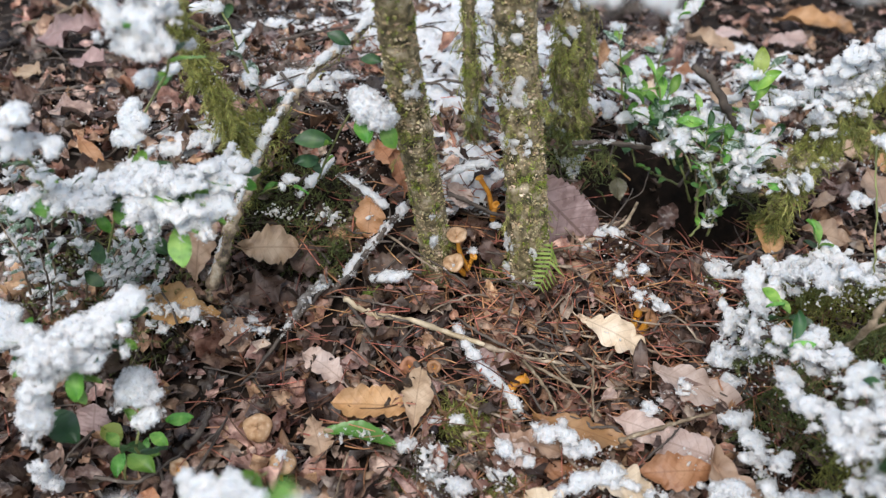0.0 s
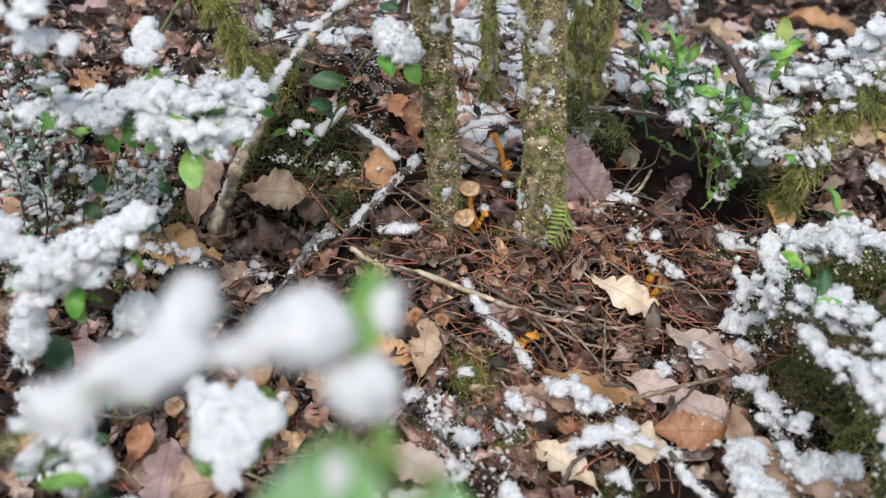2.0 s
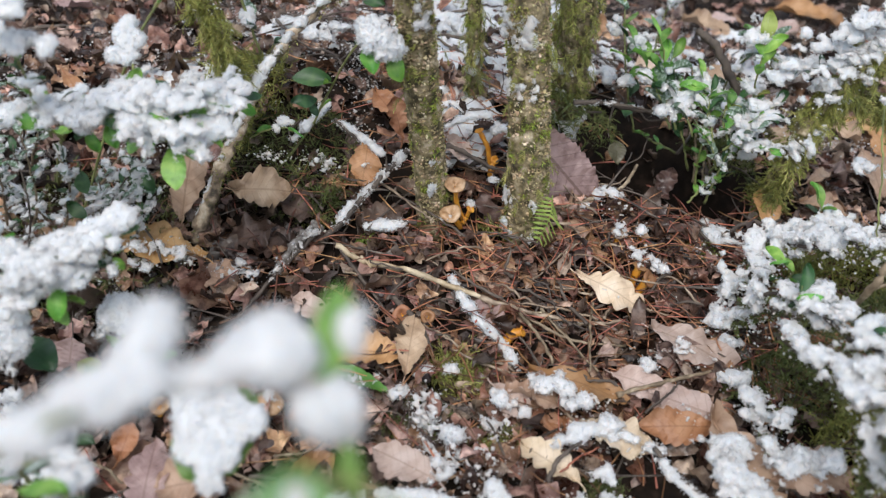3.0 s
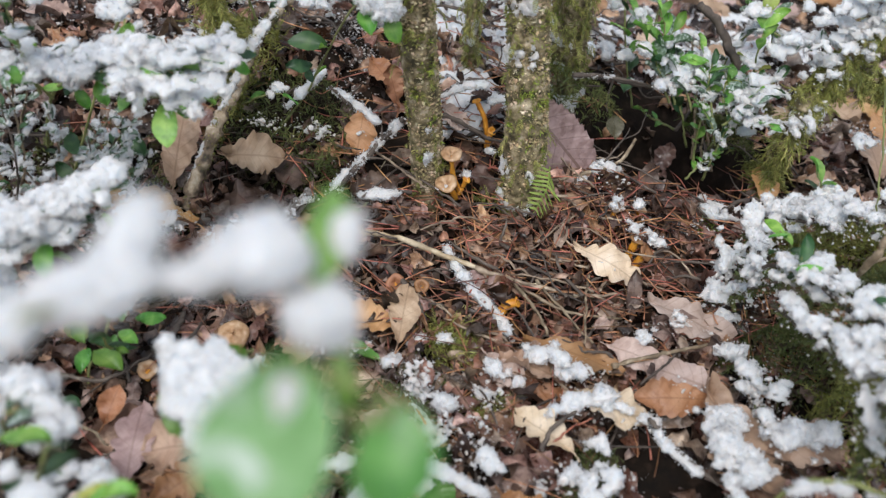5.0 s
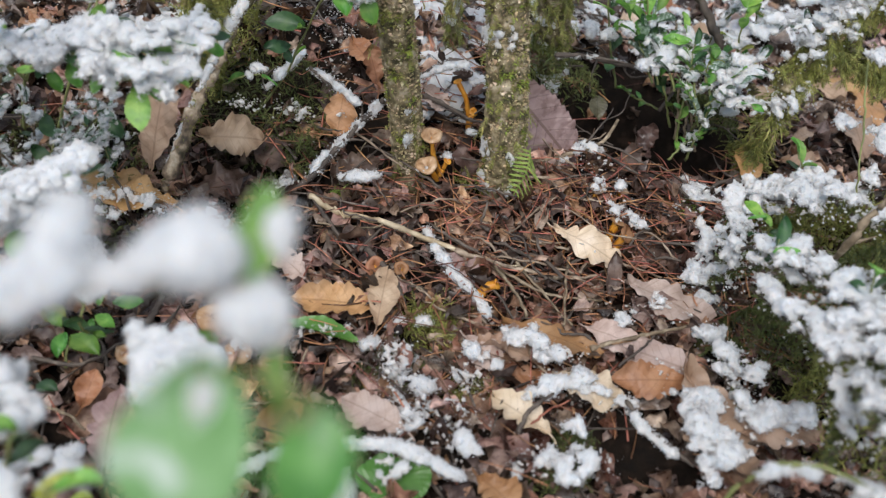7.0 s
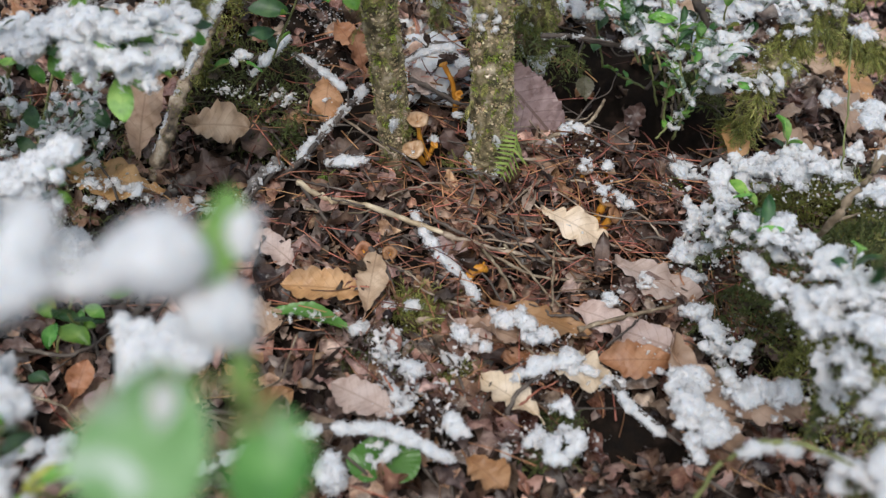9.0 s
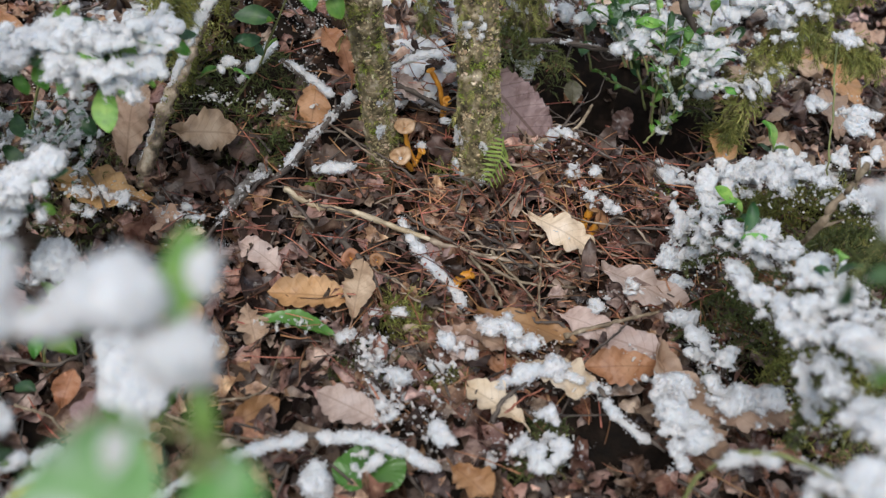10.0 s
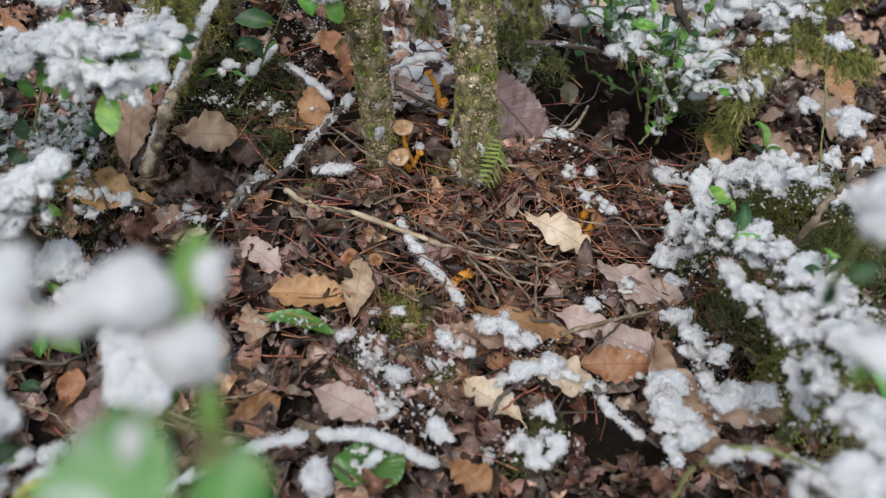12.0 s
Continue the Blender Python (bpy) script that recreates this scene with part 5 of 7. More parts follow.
# ---- fallen leaves that stand out ----
LEAVES = [
    # base, tip, width, material, label, roll, teeth, depth, extra
    ((-0.296, 0.765, 0.037), (-0.280, 0.810, 0.128), 0.060, M_TAN, "pale tan oak leaf propped upright beside a branch", 0, 7, 0.16),
    ((-0.260, 0.713, 0.025), (-0.362, 0.737, 0.032), 0.068, M_OCHRE, "ochre oak leaf sprinkled with snow", 6, 6, 0.20),
    ((-0.235, 0.782, 0.071), (-0.174, 0.783, 0.072), 0.062, M_TAN, "light brown oak leaf with a ragged edge", 25, 5, 0.22),
    ((-0.352, 0.748, 0.027), (-0.385, 0.778, 0.058), 0.06, M_DARK, "dark grey rotting leaf", 0, 5, 0.14),
    ((-0.087, 0.849, 0.108), (-0.092, 0.814, 0.070), 0.045, M_OCHRE, "brown-orange oak leaf beaded with water", -10, 5, 0.18),
    ((-0.265, 0.703, 0.010), (-0.221, 0.690, 0.006), 0.05, M_TAN, "crumpled light brown leaf", 10, 4, 0.2),
    ((-0.228, 0.748, 0.033), (-0.158, 0.739, 0.030), 0.056, M_DARK, "large dark brown wet leaf", 0, 6, 0.16),
    ((-0.032, 0.796, 0.059), (-0.092, 0.768, 0.048), 0.046, M_DARK, "dark purplish brown leaf", -8, 6, 0.18),
    ((-0.109, 0.636, -0.001), (-0.155, 0.665, 0.016), 0.042, M_PINK, "pale pinkish brown oak leaf", 8, 6, 0.2),
    ((-0.034, 0.601, -0.004), (-0.116, 0.605, -0.001), 0.056, M_OCHRE, "bright ochre oak leaf with scalloped edge", 0, 7, 0.20),
    ((-0.032, 0.576, -0.005), (-0.024, 0.641, 0.016), 0.042, M_TAN, "tan oak leaf lying over an ochre one", 0, 6, 0.18),
    ((-0.139, 0.589, -0.003), (-0.124, 0.547, -0.017), 0.042, M_TAN, "small brown oak leaf hanging stalk up", 0, 4, 0.28),
    ((0.000, 0.454, -0.013), (-0.056, 0.481, -0.006), 0.046, M_PINK, "pinkish beige oak leaf with snow beside it", 0, 6, 0.18),
    ((-0.136, 0.455, -0.020), (-0.096, 0.478, -0.013), 0.036, M_RUST, "curled brown leaf husk", 35, 4, 0.1),
    ((-0.197, 0.446, -0.014), (-0.243, 0.436, -0.014), 0.055, M_TAN, "light brown oak leaf with deep lobes", -5, 5, 0.30),
    ((-0.224, 0.388, -0.016), (-0.190, 0.419, -0.008), 0.048, M_RUST, "reddish brown oak leaf, its edge turned up", 10, 5, 0.30),
    ((-0.253, 0.405, -0.020), (-0.258, 0.483, -0.006), 0.05, M_MAUVE, "dark mauve-brown oak leaf", 0, 6, 0.30),
    ((-0.289, 0.471, -0.017), (-0.281, 0.494, 0.004), 0.03, M_RUST, "curled brown leaf with a pointed tip", 20, 3, 0.05),
    ((0.130, 0.460, -0.015), (0.083, 0.495, -0.010), 0.048, M_CREAM, "cream-coloured oak leaf with round lobes", 0, 4, 0.34),
    ((0.234, 0.649, 0.003), (0.314, 0.610, -0.011), 0.064, M_PINK, "large beige leaf partly under snow", -5, 6, 0.12),
    ((0.183, 0.589, -0.006), (0.234, 0.561, -0.006), 0.046, M_PINK, "pinkish beige leaf on damp litter", 8, 4, 0.12),
    ((0.282, 0.536, -0.010), (0.218, 0.563, -0.006), 0.058, M_PINK, "beige oak leaf under a pale twig", 0, 6, 0.14),
    ((0.096, 0.584, -0.002), (0.190, 0.552, -0.006), 0.046, M_RUST, "long orange-brown oak leaf with snow along it", -12, 8, 0.2),
    ((0.071, 0.559, -0.008), (0.133, 0.543, -0.012), 0.05, M_TAN, "brown leaf curling under its neighbour", -20, 5, 0.2),
    ((0.059, 0.562, -0.003), (0.091, 0.541, -0.013), 0.042, M_PINK, "pale leaf tip poking out of snow", 10, 4, 0.1),
    ((0.276, 0.524, -0.009), (0.198, 0.518, -0.005), 0.045, M_RUST, "orange-brown leaf at the edge of a hollow", -12, 7, 0.14),
    ((0.140, 0.517, -0.006), (0.205, 0.497, -0.011), 0.048, M_CREAM, "cream oak leaf half covered with snow", 0, 5, 0.3),
    ((0.269, 0.527, -0.000), (0.294, 0.409, 0.002), 0.082, M_TAN, "broad tan leaf buried under a slab of snow", -6, 7, 0.16),
    ((0.298, 0.453, 0.001), (0.380, 0.470, 0.002), 0.06, M_TAN, "tan leaf with a scalloped rim under snow", -10, 7, 0.2),
    ((0.159, 0.713, 0.024), (0.226, 0.675, 0.011), 0.05, M_CREAM, "bright cream oak leaf with deep lobes", 12, 5, 0.26),
    ((0.239, 0.728, 0.013), (0.315, 0.691, -0.004), 0.062, M_DARK, "broad dark grey wet leaf", 0, 4, 0.06),
    ((0.219, 0.642, -0.010), (0.222, 0.678, 0.035), 0.022, M_DARK, "narrow dark leaf standing on edge", 0, 3, 0.05),
    ((0.274, 0.818, 0.035), (0.344, 0.793, 0.017), 0.045, M_DARK, "reddish dark leaf under pine needles", 0, 5, 0.12),
    ((0.421, 0.837, 0.015), (0.418, 0.879, 0.044), 0.046, M_OCHRE, "tan-ochre oak leaf below a snowy cushion", 0, 5, 0.14),
    ((0.480, 0.894, 0.015), (0.537, 0.881, 0.005), 0.05, M_TAN, "light tan leaf beside snow", 0, 4, 0.14),
    ((0.599, 1.130, 0.013), (0.636, 1.081, 0.008), 0.055, M_TAN, "light tan leaf lying below a mossy branch", 0, 4, 0.16),
    ((0.517, 1.025, 0.026), (0.486, 1.056, 0.036), 0.05, M_TAN, "pale brown leaf lying below a mossy branch", 0, 5, 0.16),
    ((0.630, 1.054, 0.010), (0.616, 0.938, 0.007), 0.06, M_TAN, "tan oak leaf with deep lobes on litter", 0, 4, 0.3),
    ((0.767, 1.286, -0.004), (0.810, 1.244, -0.005), 0.06, M_TAN, "tan leaf on snowy litter", 0, 4, 0.16),
    ((0.641, 1.248, 0.007), (0.671, 1.207, 0.004), 0.05, M_PINK, "pale leaf on snowy litter", 0, 4, 0.16),
    ((0.647, 0.923, 0.004), (0.668, 0.877, 0.001), 0.06, M_TAN, "tan leaf beside a snowy cushion", 0, 4, 0.16),
    ((0.709, 1.130, -0.001), (0.634, 1.147, 0.006), 0.055, M_OCHRE, "yellow-tan oak leaf on litter", 0, 5, 0.14),
    ((0.675, 1.009, -0.005), (0.679, 1.113, 0.013), 0.05, M_OCHRE, "yellow-tan leaf leaning on the litter", 0, 5, 0.2),
    ((0.741, 1.115, -0.006), (0.830, 1.184, -0.010), 0.06, M_TAN, "tan leaf at the edge of the clearing", 0, 5, 0.2),
    ((0.507, 0.945, 0.016), (0.549, 0.971, 0.020), 0.024, M_TAN, "small boat-shaped brown seed husk", 0, 1, 0.0),
    ((0.472, 0.943, 0.025), (0.503, 0.999, 0.033), 0.05, M_MAUVE, "grey-brown crumpled leaf on litter", 0, 4, 0.1),
    ((0.683, 1.631, -0.003), (0.832, 1.605, -0.012), 0.075, M_OCHRE, "large tan-ochre oak leaf lying at the back", 0, 7, 0.14),
    ((0.370, 1.257, 0.053), (0.444, 1.318, 0.033), 0.06, M_RUST, "brown leaf under a little snow", 0, 4, 0.1),
    ((0.502, 1.500, 0.019), (0.591, 1.575, 0.003), 0.05, M_PINK, "pale leaf at the back of the clearing", 0, 4, 0.3),
    ((-0.673, 1.210, 0.091), (-0.624, 1.183, 0.100), 0.05, M_TAN, "small yellow-tan lobed leaf", 0, 3, 0.35),
    ((-0.588, 1.350, 0.096), (-0.694, 1.350, 0.080), 0.10, M_MAUVE, "large flat mauve-brown oak leaf", 0, 5, 0.3),
    ((-0.580, 1.210, 0.106), (-0.516, 1.182, 0.115), 0.06, M_MAUVE, "reddish brown leaf on dark litter", 0, 4, 0.1),
    ((-0.472, 0.942, 0.132), (-0.436, 0.903, 0.109), 0.03, M_RUST, "light brown leaf among snowy twigs", 0, 4, 0.1),
    ((0.276, 1.079, 0.098), (0.300, 1.067, 0.082), 0.04, M_TAN, "small tan leaf under a sprig", 0, 4, 0.1),
    ((-0.082, 0.917, 0.134), (-0.063, 0.886, 0.129), 0.04, M_RUST, "russet leaf leaning on a stem", 0, 4, 0.12),
    ((-0.048, 0.864, 0.105), (-0.062, 0.883, 0.146), 0.035, M_RUST, "dark russet leaf propped behind a stem", 0, 5, 0.12),
    ((0.069, 0.782, 0.044), (0.048, 0.805, 0.076), 0.035, M_DARK, "dark leaf at the foot of the stems", 0, 4, 0.1),
    ((0.006, 0.861, 0.109), (0.034, 0.849, 0.090), 0.04, M_PINK, "grey-pink leaf between the stems", 0, 4, 0.1),
    ((0.278, 0.876, 0.051), (0.253, 0.824, 0.038), 0.034, M_DARK, "dark brown leaf beside the hollow", 0, 4, 0.1),
    ((0.285, 0.869, 0.047), (0.298, 0.888, 0.070), 0.035, M_DARK, "dark leaf standing in the litter", 0, 4, 0.1),
    ((-0.062, 0.744, 0.035), (-0.019, 0.737, 0.034), 0.035, M_DARK, "dark leaf under a pale twig", 0, 4, 0.1),
    ((0.036, 0.673, 0.005), (0.074, 0.653, 0.000), 0.04, M_MAUVE, "mauve-brown leaf among needles", 0, 4, 0.05),
    ((0.132, 0.540, -0.019), (0.109, 0.510, -0.019), 0.04, M_RUST, "small brown leaf in shade", 0, 4, 0.1),
    ((0.52, 1.30, 0.03), (0.58, 1.36, 0.025), 0.05, M_PINK, "pale leaf at the back under a sprig", 0, 5, 0.14),
    ((0.42, 1.22, 0.05), (0.47, 1.18, 0.045), 0.05, M_TAN, "tan leaf beside a dark branch stub", 0, 5, 0.14),
    ((0.30, 1.16, 0.075), (0.34, 1.19, 0.07), 0.045, M_CREAM, "cream leaf on snowy litter at the back", 0, 4, 0.14),
    ((0.62, 1.50, 0.01), (0.70, 1.53, 0.0), 0.06, M_PINK, "pale leaf with snow at the back", 0, 5, 0.14),
    ((0.45, 1.45, 0.035), (0.53, 1.43, 0.03), 0.06, M_TAN, "light tan leaf at the back of the clearing", 0, 5, 0.14),
    ((-0.250, 0.735, 0.032), (-0.190, 0.760, 0.050), 0.06, M_DARK, "broad dark brown leaf lying on others", 4, 5, 0.14),
    ((-0.205, 0.715, 0.030), (-0.255, 0.690, 0.018), 0.055, M_DARK, "dark wet leaf with a torn edge", 4, 5, 0.14),
    ((-0.200, 0.790, 0.065), (-0.140, 0.775, 0.055), 0.055, M_DARK, "dark brown leaf curled at its edge", 4, 5, 0.14),
    ((0.066, 0.411, -0.018), (0.095, 0.382, -0.018), 0.042, M_RUST, "flat brown leaf near the camera", 0, 5, 0.15),
]
for k, (a, b, w, m, lab, roll, teeth, deep) in enumerate(LEAVES):
    oak_leaf(a, b, w * 0.82, m, lab, roll, 200 + k, teeth, min(0.42, deep * 1.45 + 0.03), curl=0.08 + 0.07 * (k % 4), bend=0.03 + 0.03 * (k % 3), wave=0.06 + 0.03 * (k % 3), sharp=m not in (M_CREAM, M_DARK) and k % 4 != 3)
chestnut = oak_leaf((0.102, 0.842, 0.137), (0.192, 0.830, 0.043), 0.078, M_CHESTNUT, "large mauve-brown serrated leaf leaning on a stem", 0, 300, 13, 0.10, 0.06, 0.03, 0.03, fine=109, pointed=True, widest=0.42,
                    stalk=0.02, name="chestnut_leaf")
chestnut.matrix_basis = frame_of((0.102, 0.842, 0.137), (0.192, 0.830, 0.043), -8, (-0.1, -0.8, 0.5))
oak_leaf((0.233, 0.922, 0.050), (0.230, 0.930, 0.076), 0.025, M_OLIVE, "small round translucent leaf with droplets", 0, 301, 1, 0.0, 0.2, 0.05, 0.01, name="round_leaf", stalk=0.0)

# ---- mushrooms ----
mushroom((0.031, 0.785, 0.045), (0.016, 0.783, 0.097), 0.0125, "trumpet mushroom with yellow stalk beside a stem", 1, 0.35, (0.0, -0.2, 1.0), None, 0.0027)
mushroom((0.026, 0.776, 0.045), (0.013, 0.770, 0.066), 0.0125, "brownish yellow mushroom with a wavy cap", 2, 0.3, (-0.15, -0.35, 1.0), None, 0.003)
mushroom((0.028, 0.782, 0.046), (0.036, 0.786, 0.064), 0.005, "tiny yellow mushroom with torn cap", 3, 0.3, (0.5, -0.4, 1.0), M_FOOT, 0.0026)
mushroom((0.061, 0.862, 0.080), (0.046, 0.870, 0.121), 0.0055, "slender yellow mushroom behind a stem", 4, 0.4, (-0.4, 0.0, 1.0), M_FOOT, 0.0028)
mushroom((0.062, 0.849, 0.072), (0.066, 0.856, 0.090), 0.0055, "bright orange-yellow mushroom bent against a stem", 5, 0.4, (0.3, -0.6, 0.8), M_FOOT, 0.0034)
mushroom((-0.035, 0.652, 0.001), (-0.038, 0.655, 0.013), 0.0105, "small orange cup mushroom in the litter", 6, 0.5, (0.2, -0.9, 0.7), M_RUST)
mushroom((-0.008, 0.651, 0.000), (-0.010, 0.654, 0.012), 0.0080, "small brown cup mushroom in the litter", 7, 0.7, (-0.1, -0.8, 0.8), M_RUST)
mushroom((0.073, 0.627, 0.004), (0.090, 0.636, 0.012), 0.0060, "broken yellow mushroom piece", 8, 0.2, (0.8, -0.1, 0.5), M_FOOT, 0.0048)
mushroom((0.219, 0.714, 0.006), (0.230, 0.726, 0.034), 0.0085, "bent orange-yellow mushroom capped with snow", 9, 0.3, (0.4, 0.2, 1.0), M_RUST, 0.0046)
mushroom((0.232, 0.716, 0.006), (0.241, 0.722, 0.022), 0.0120, "rusty mushroom capped with snow", 10, 0.3, (0.7, -0.35, 0.7), M_RUST, 0.0044)
mushroom((0.213, 0.774, 0.027), (0.215, 0.781, 0.041), 0.0095, "pale mushroom under a cap of snow", 11, 0.4, (0.0, -0.2, 1.0), M_TAN)
mushroom((0.249, 0.785, 0.028), (0.246, 0.789, 0.036), 0.0085, "pale brown mushroom cap in the needles", 12, 0.4, (0.4, -0.2, 1.0), M_TAN)
mushroom((-0.196, 0.575, -0.012), (-0.195, 0.580, -0.003), 0.0150, "smooth orange-beige mushroom cap", 13, 0.0, (0.1, -0.7, 0.9))
mushroom((-0.163, 0.521, -0.017), (-0.161, 0.530, 0.000), 0.0140, "yellow-stalked mushroom with snow on its cap", 14, 0.0, (0.0, -0.1, 1.0))
mushroom((-0.270, 0.535, -0.016), (-0.269, 0.535, -0.010), 0.0095, "small brown cup mushroom near the seedling", 15, 0.8, (0.2, -0.6, 0.9))
for k, (q, r) in enumerate([((0.214, 0.775, 0.052), 0.010), ((0.229, 0.732, 0.046), 0.012), ((0.249, 0.736, 0.035), 0.012), ((0.258, 0.731, 0.030), 0.008), ((0.242, 0.780, 0.046), 0.006), ((-0.161, 0.532, 0.009), 0.009), ((0.036, 0.792, 0.066), 0.004)]):
    heap(q, r, r, 0.006, 400 + k, 0.004, "little cap of snow on a mushroom")

# ---- snow heaps on litter and leaves ----
HEAPS = [
    # centre, rx, ry, height
    ((-0.187, 0.848, 0.127), 0.014, 0.012, 0.02),
    ((-0.303, 0.726, 0.039), 0.018, 0.012, 0.004), ((-0.279, 0.717, 0.034), 0.014, 0.010, 0.004), ((-0.329, 0.708, 0.026), 0.014, 0.008, 0.004), ((-0.241, 0.712, 0.024), 0.012, 0.012, 0.003),
    ((-0.223, 0.718, 0.028), 0.010, 0.012, 0.003), ((0.202, 0.836, 0.061), 0.022, 0.014, 0.012), ((0.177, 0.820, 0.053), 0.012, 0.008, 0.008), ((0.347, 0.802, 0.028), 0.028, 0.018, 0.010),
    ((-0.014, 0.587, -0.006), 0.012, 0.008, 0.012), ((0.016, 0.587, -0.003), 0.013, 0.010, 0.014), ((-0.039, 0.556, -0.008), 0.014, 0.012, 0.012), ((-0.001, 0.549, -0.009), 0.012, 0.012, 0.014),
    ((-0.012, 0.528, -0.010), 0.014, 0.012, 0.014), ((0.009, 0.504, -0.010), 0.022, 0.016, 0.014), ((0.004, 0.463, -0.006), 0.018, 0.024, 0.016), ((-0.017, 0.474, -0.008), 0.010, 0.008, 0.006),
    ((0.051, 0.440, -0.008), 0.016, 0.022, 0.022), ((0.056, 0.524, -0.012), 0.013, 0.010, 0.012), ((0.025, 0.492, -0.016), 0.010, 0.008, 0.008), ((0.107, 0.563, 0.010), 0.020, 0.013, 0.008),
    ((0.119, 0.551, 0.013), 0.028, 0.017, 0.010), ((0.136, 0.543, 0.009), 0.020, 0.012, 0.007), ((0.063, 0.546, 0.002), 0.018, 0.012, 0.008), ((0.087, 0.535, -0.002), 0.008, 0.012, 0.006),
    ((0.148, 0.507, 0.007), 0.030, 0.014, 0.016), ((0.178, 0.497, 0.005), 0.020, 0.012, 0.010), ((0.204, 0.488, 0.002), 0.016, 0.012, 0.010),
    ((0.221, 0.594, 0.007), 0.016, 0.016, 0.014), ((0.317, 0.635, 0.004), 0.022, 0.012, 0.010), ((0.263, 0.626, 0.011), 0.010, 0.008, 0.004), ((0.150, 0.450, 0.002), 0.018, 0.014, 0.022),
    ((0.138, 0.421, -0.006), 0.036, 0.020, 0.022), ((0.161, 0.422, -0.006), 0.016, 0.016, 0.020), ((0.102, 0.414, -0.014), 0.012, 0.010, 0.010), ((0.269, 0.471, 0.016), 0.034, 0.036, 0.016),
    ((0.270, 0.432, 0.016), 0.034, 0.030, 0.010), ((0.328, 0.470, 0.018), 0.045, 0.022, 0.010),
    ((0.309, 0.517, 0.013), 0.012, 0.022, 0.018), ((0.323, 0.507, 0.033), 0.016, 0.018, 0.014), ((-0.012, 0.402, 0.006), 0.016, 0.012, 0.008), ((-0.267, 0.385, 0.022), 0.022, 0.016, 0.012),
    ((0.073, 0.862, 0.123), 0.018, 0.014, 0.016), ((0.068, 0.829, 0.077), 0.010, 0.006, 0.006),
    ((0.007, 0.841, 0.090), 0.008, 0.006, 0.006), ((0.234, 1.060, 0.110), 0.03, 0.016, 0.02), ((0.129, 1.098, 0.158), 0.02, 0.03, 0.03), ((0.388, 1.253, 0.065), 0.03, 0.016, 0.012),
    ((0.420, 1.129, 0.060), 0.04, 0.02, 0.014), ((0.079, 1.326, 0.137), 0.06, 0.04, 0.02), ((0.022, 1.257, 0.142), 0.07, 0.05, 0.015), ((-0.004, 1.103, 0.153), 0.05, 0.03, 0.012),
    ((-0.209, 1.072, 0.159), 0.03, 0.02, 0.01), ((-0.159, 1.048, 0.161), 0.04, 0.02, 0.012), ((-0.308, 0.933, 0.134), 0.03, 0.02, 0.012), ((0.579, 1.091, 0.020), 0.02, 0.012, 0.006),
]
for k, (q, rx, ry, h) in enumerate(HEAPS):
    heap(q, rx * 0.95, ry * 0.95, h * 0.8, 500 + k, min(0.0078, max(0.0036, 0.27 * rx)), turn=RNG.uniform(-25, 25))

for k, (q, rx, ry, h) in enumerate([((0.268, 0.458, 0.020), 0.028, 0.034, 0.006), ((0.327, 0.463, 0.024), 0.036, 0.020, 0.008)]):
    heap(q, rx, ry, h, 580 + k, 0.0105, "smooth slab of snow on a broad leaf")

# thin crusts on the dark moss
specks([(-0.158, 0.838, 0.094), (-0.132, 0.826, 0.090)], (0.016, 0.014, 0.006), 900, 1290, "thin lacy crust of snow on dark moss")
specks([(-0.215, 0.832, 0.100), (-0.190, 0.826, 0.098)], (0.014, 0.010, 0.006), 600, 1291, "thin lacy crust of snow on dark moss")

# ---- green plants on the ground ----
def broad_leaf(base, tip, width, material, label, roll=0.0, seed=0, name="green_leaf", curl=0.2, bend=0.08, blunt=0.62):
    length = (Vector(tip) - Vector(base)).length
    v, f, uv = leaf_shape(length, width, 1, 0.0, curl, bend, 0.03, seed, 25, 9, 0.5, blunt=blunt)
    ob = root(name, (0, 0, 0), label, "leaf", "green leaves")
    part("blade", tri_mesh("leaf_blade", v, f, uv), material, ob)
    ob.matrix_basis = frame_of(base, tip, roll)
    sv, sf = tube([(0.1 * length, 0, 0.001), (0, 0, 0), (-0.012, 0.002, -0.006)], 0.0008, 0.0008, 7, 5, 0.0)
    part("stalk", tri_mesh("leaf_stalk", sv, sf), M_STALK, ob)
    return ob


broad_leaf((-0.051, 0.557, -0.002), (-0.122, 0.569, 0.005), 0.026, M_MID, "narrow glossy green leaf flecked with snow", 10, 701)
snow(np.column_stack([np.array((-0.086, 0.558, 0.011)) + np.random.default_rng(702).normal(0, 1, (16, 3)) * [0.02, 0.004, 0.001], np.full(16, 0.0007)]), "specks of snow on a green leaf", 702)
broad_leaf((-0.009, 0.422, -0.006), (-0.028, 0.393, -0.012), 0.040, M_MID, "broad rounded green leaf with snow on it", -6, 703, curl=0.08, bend=0.03, blunt=0.48)
broad_leaf((-0.001, 0.414, -0.000), (0.013, 0.388, -0.005), 0.034, M_MID, "broad rounded green leaf under a snowy twig", 6, 704, curl=0.08, bend=0.03, blunt=0.48)
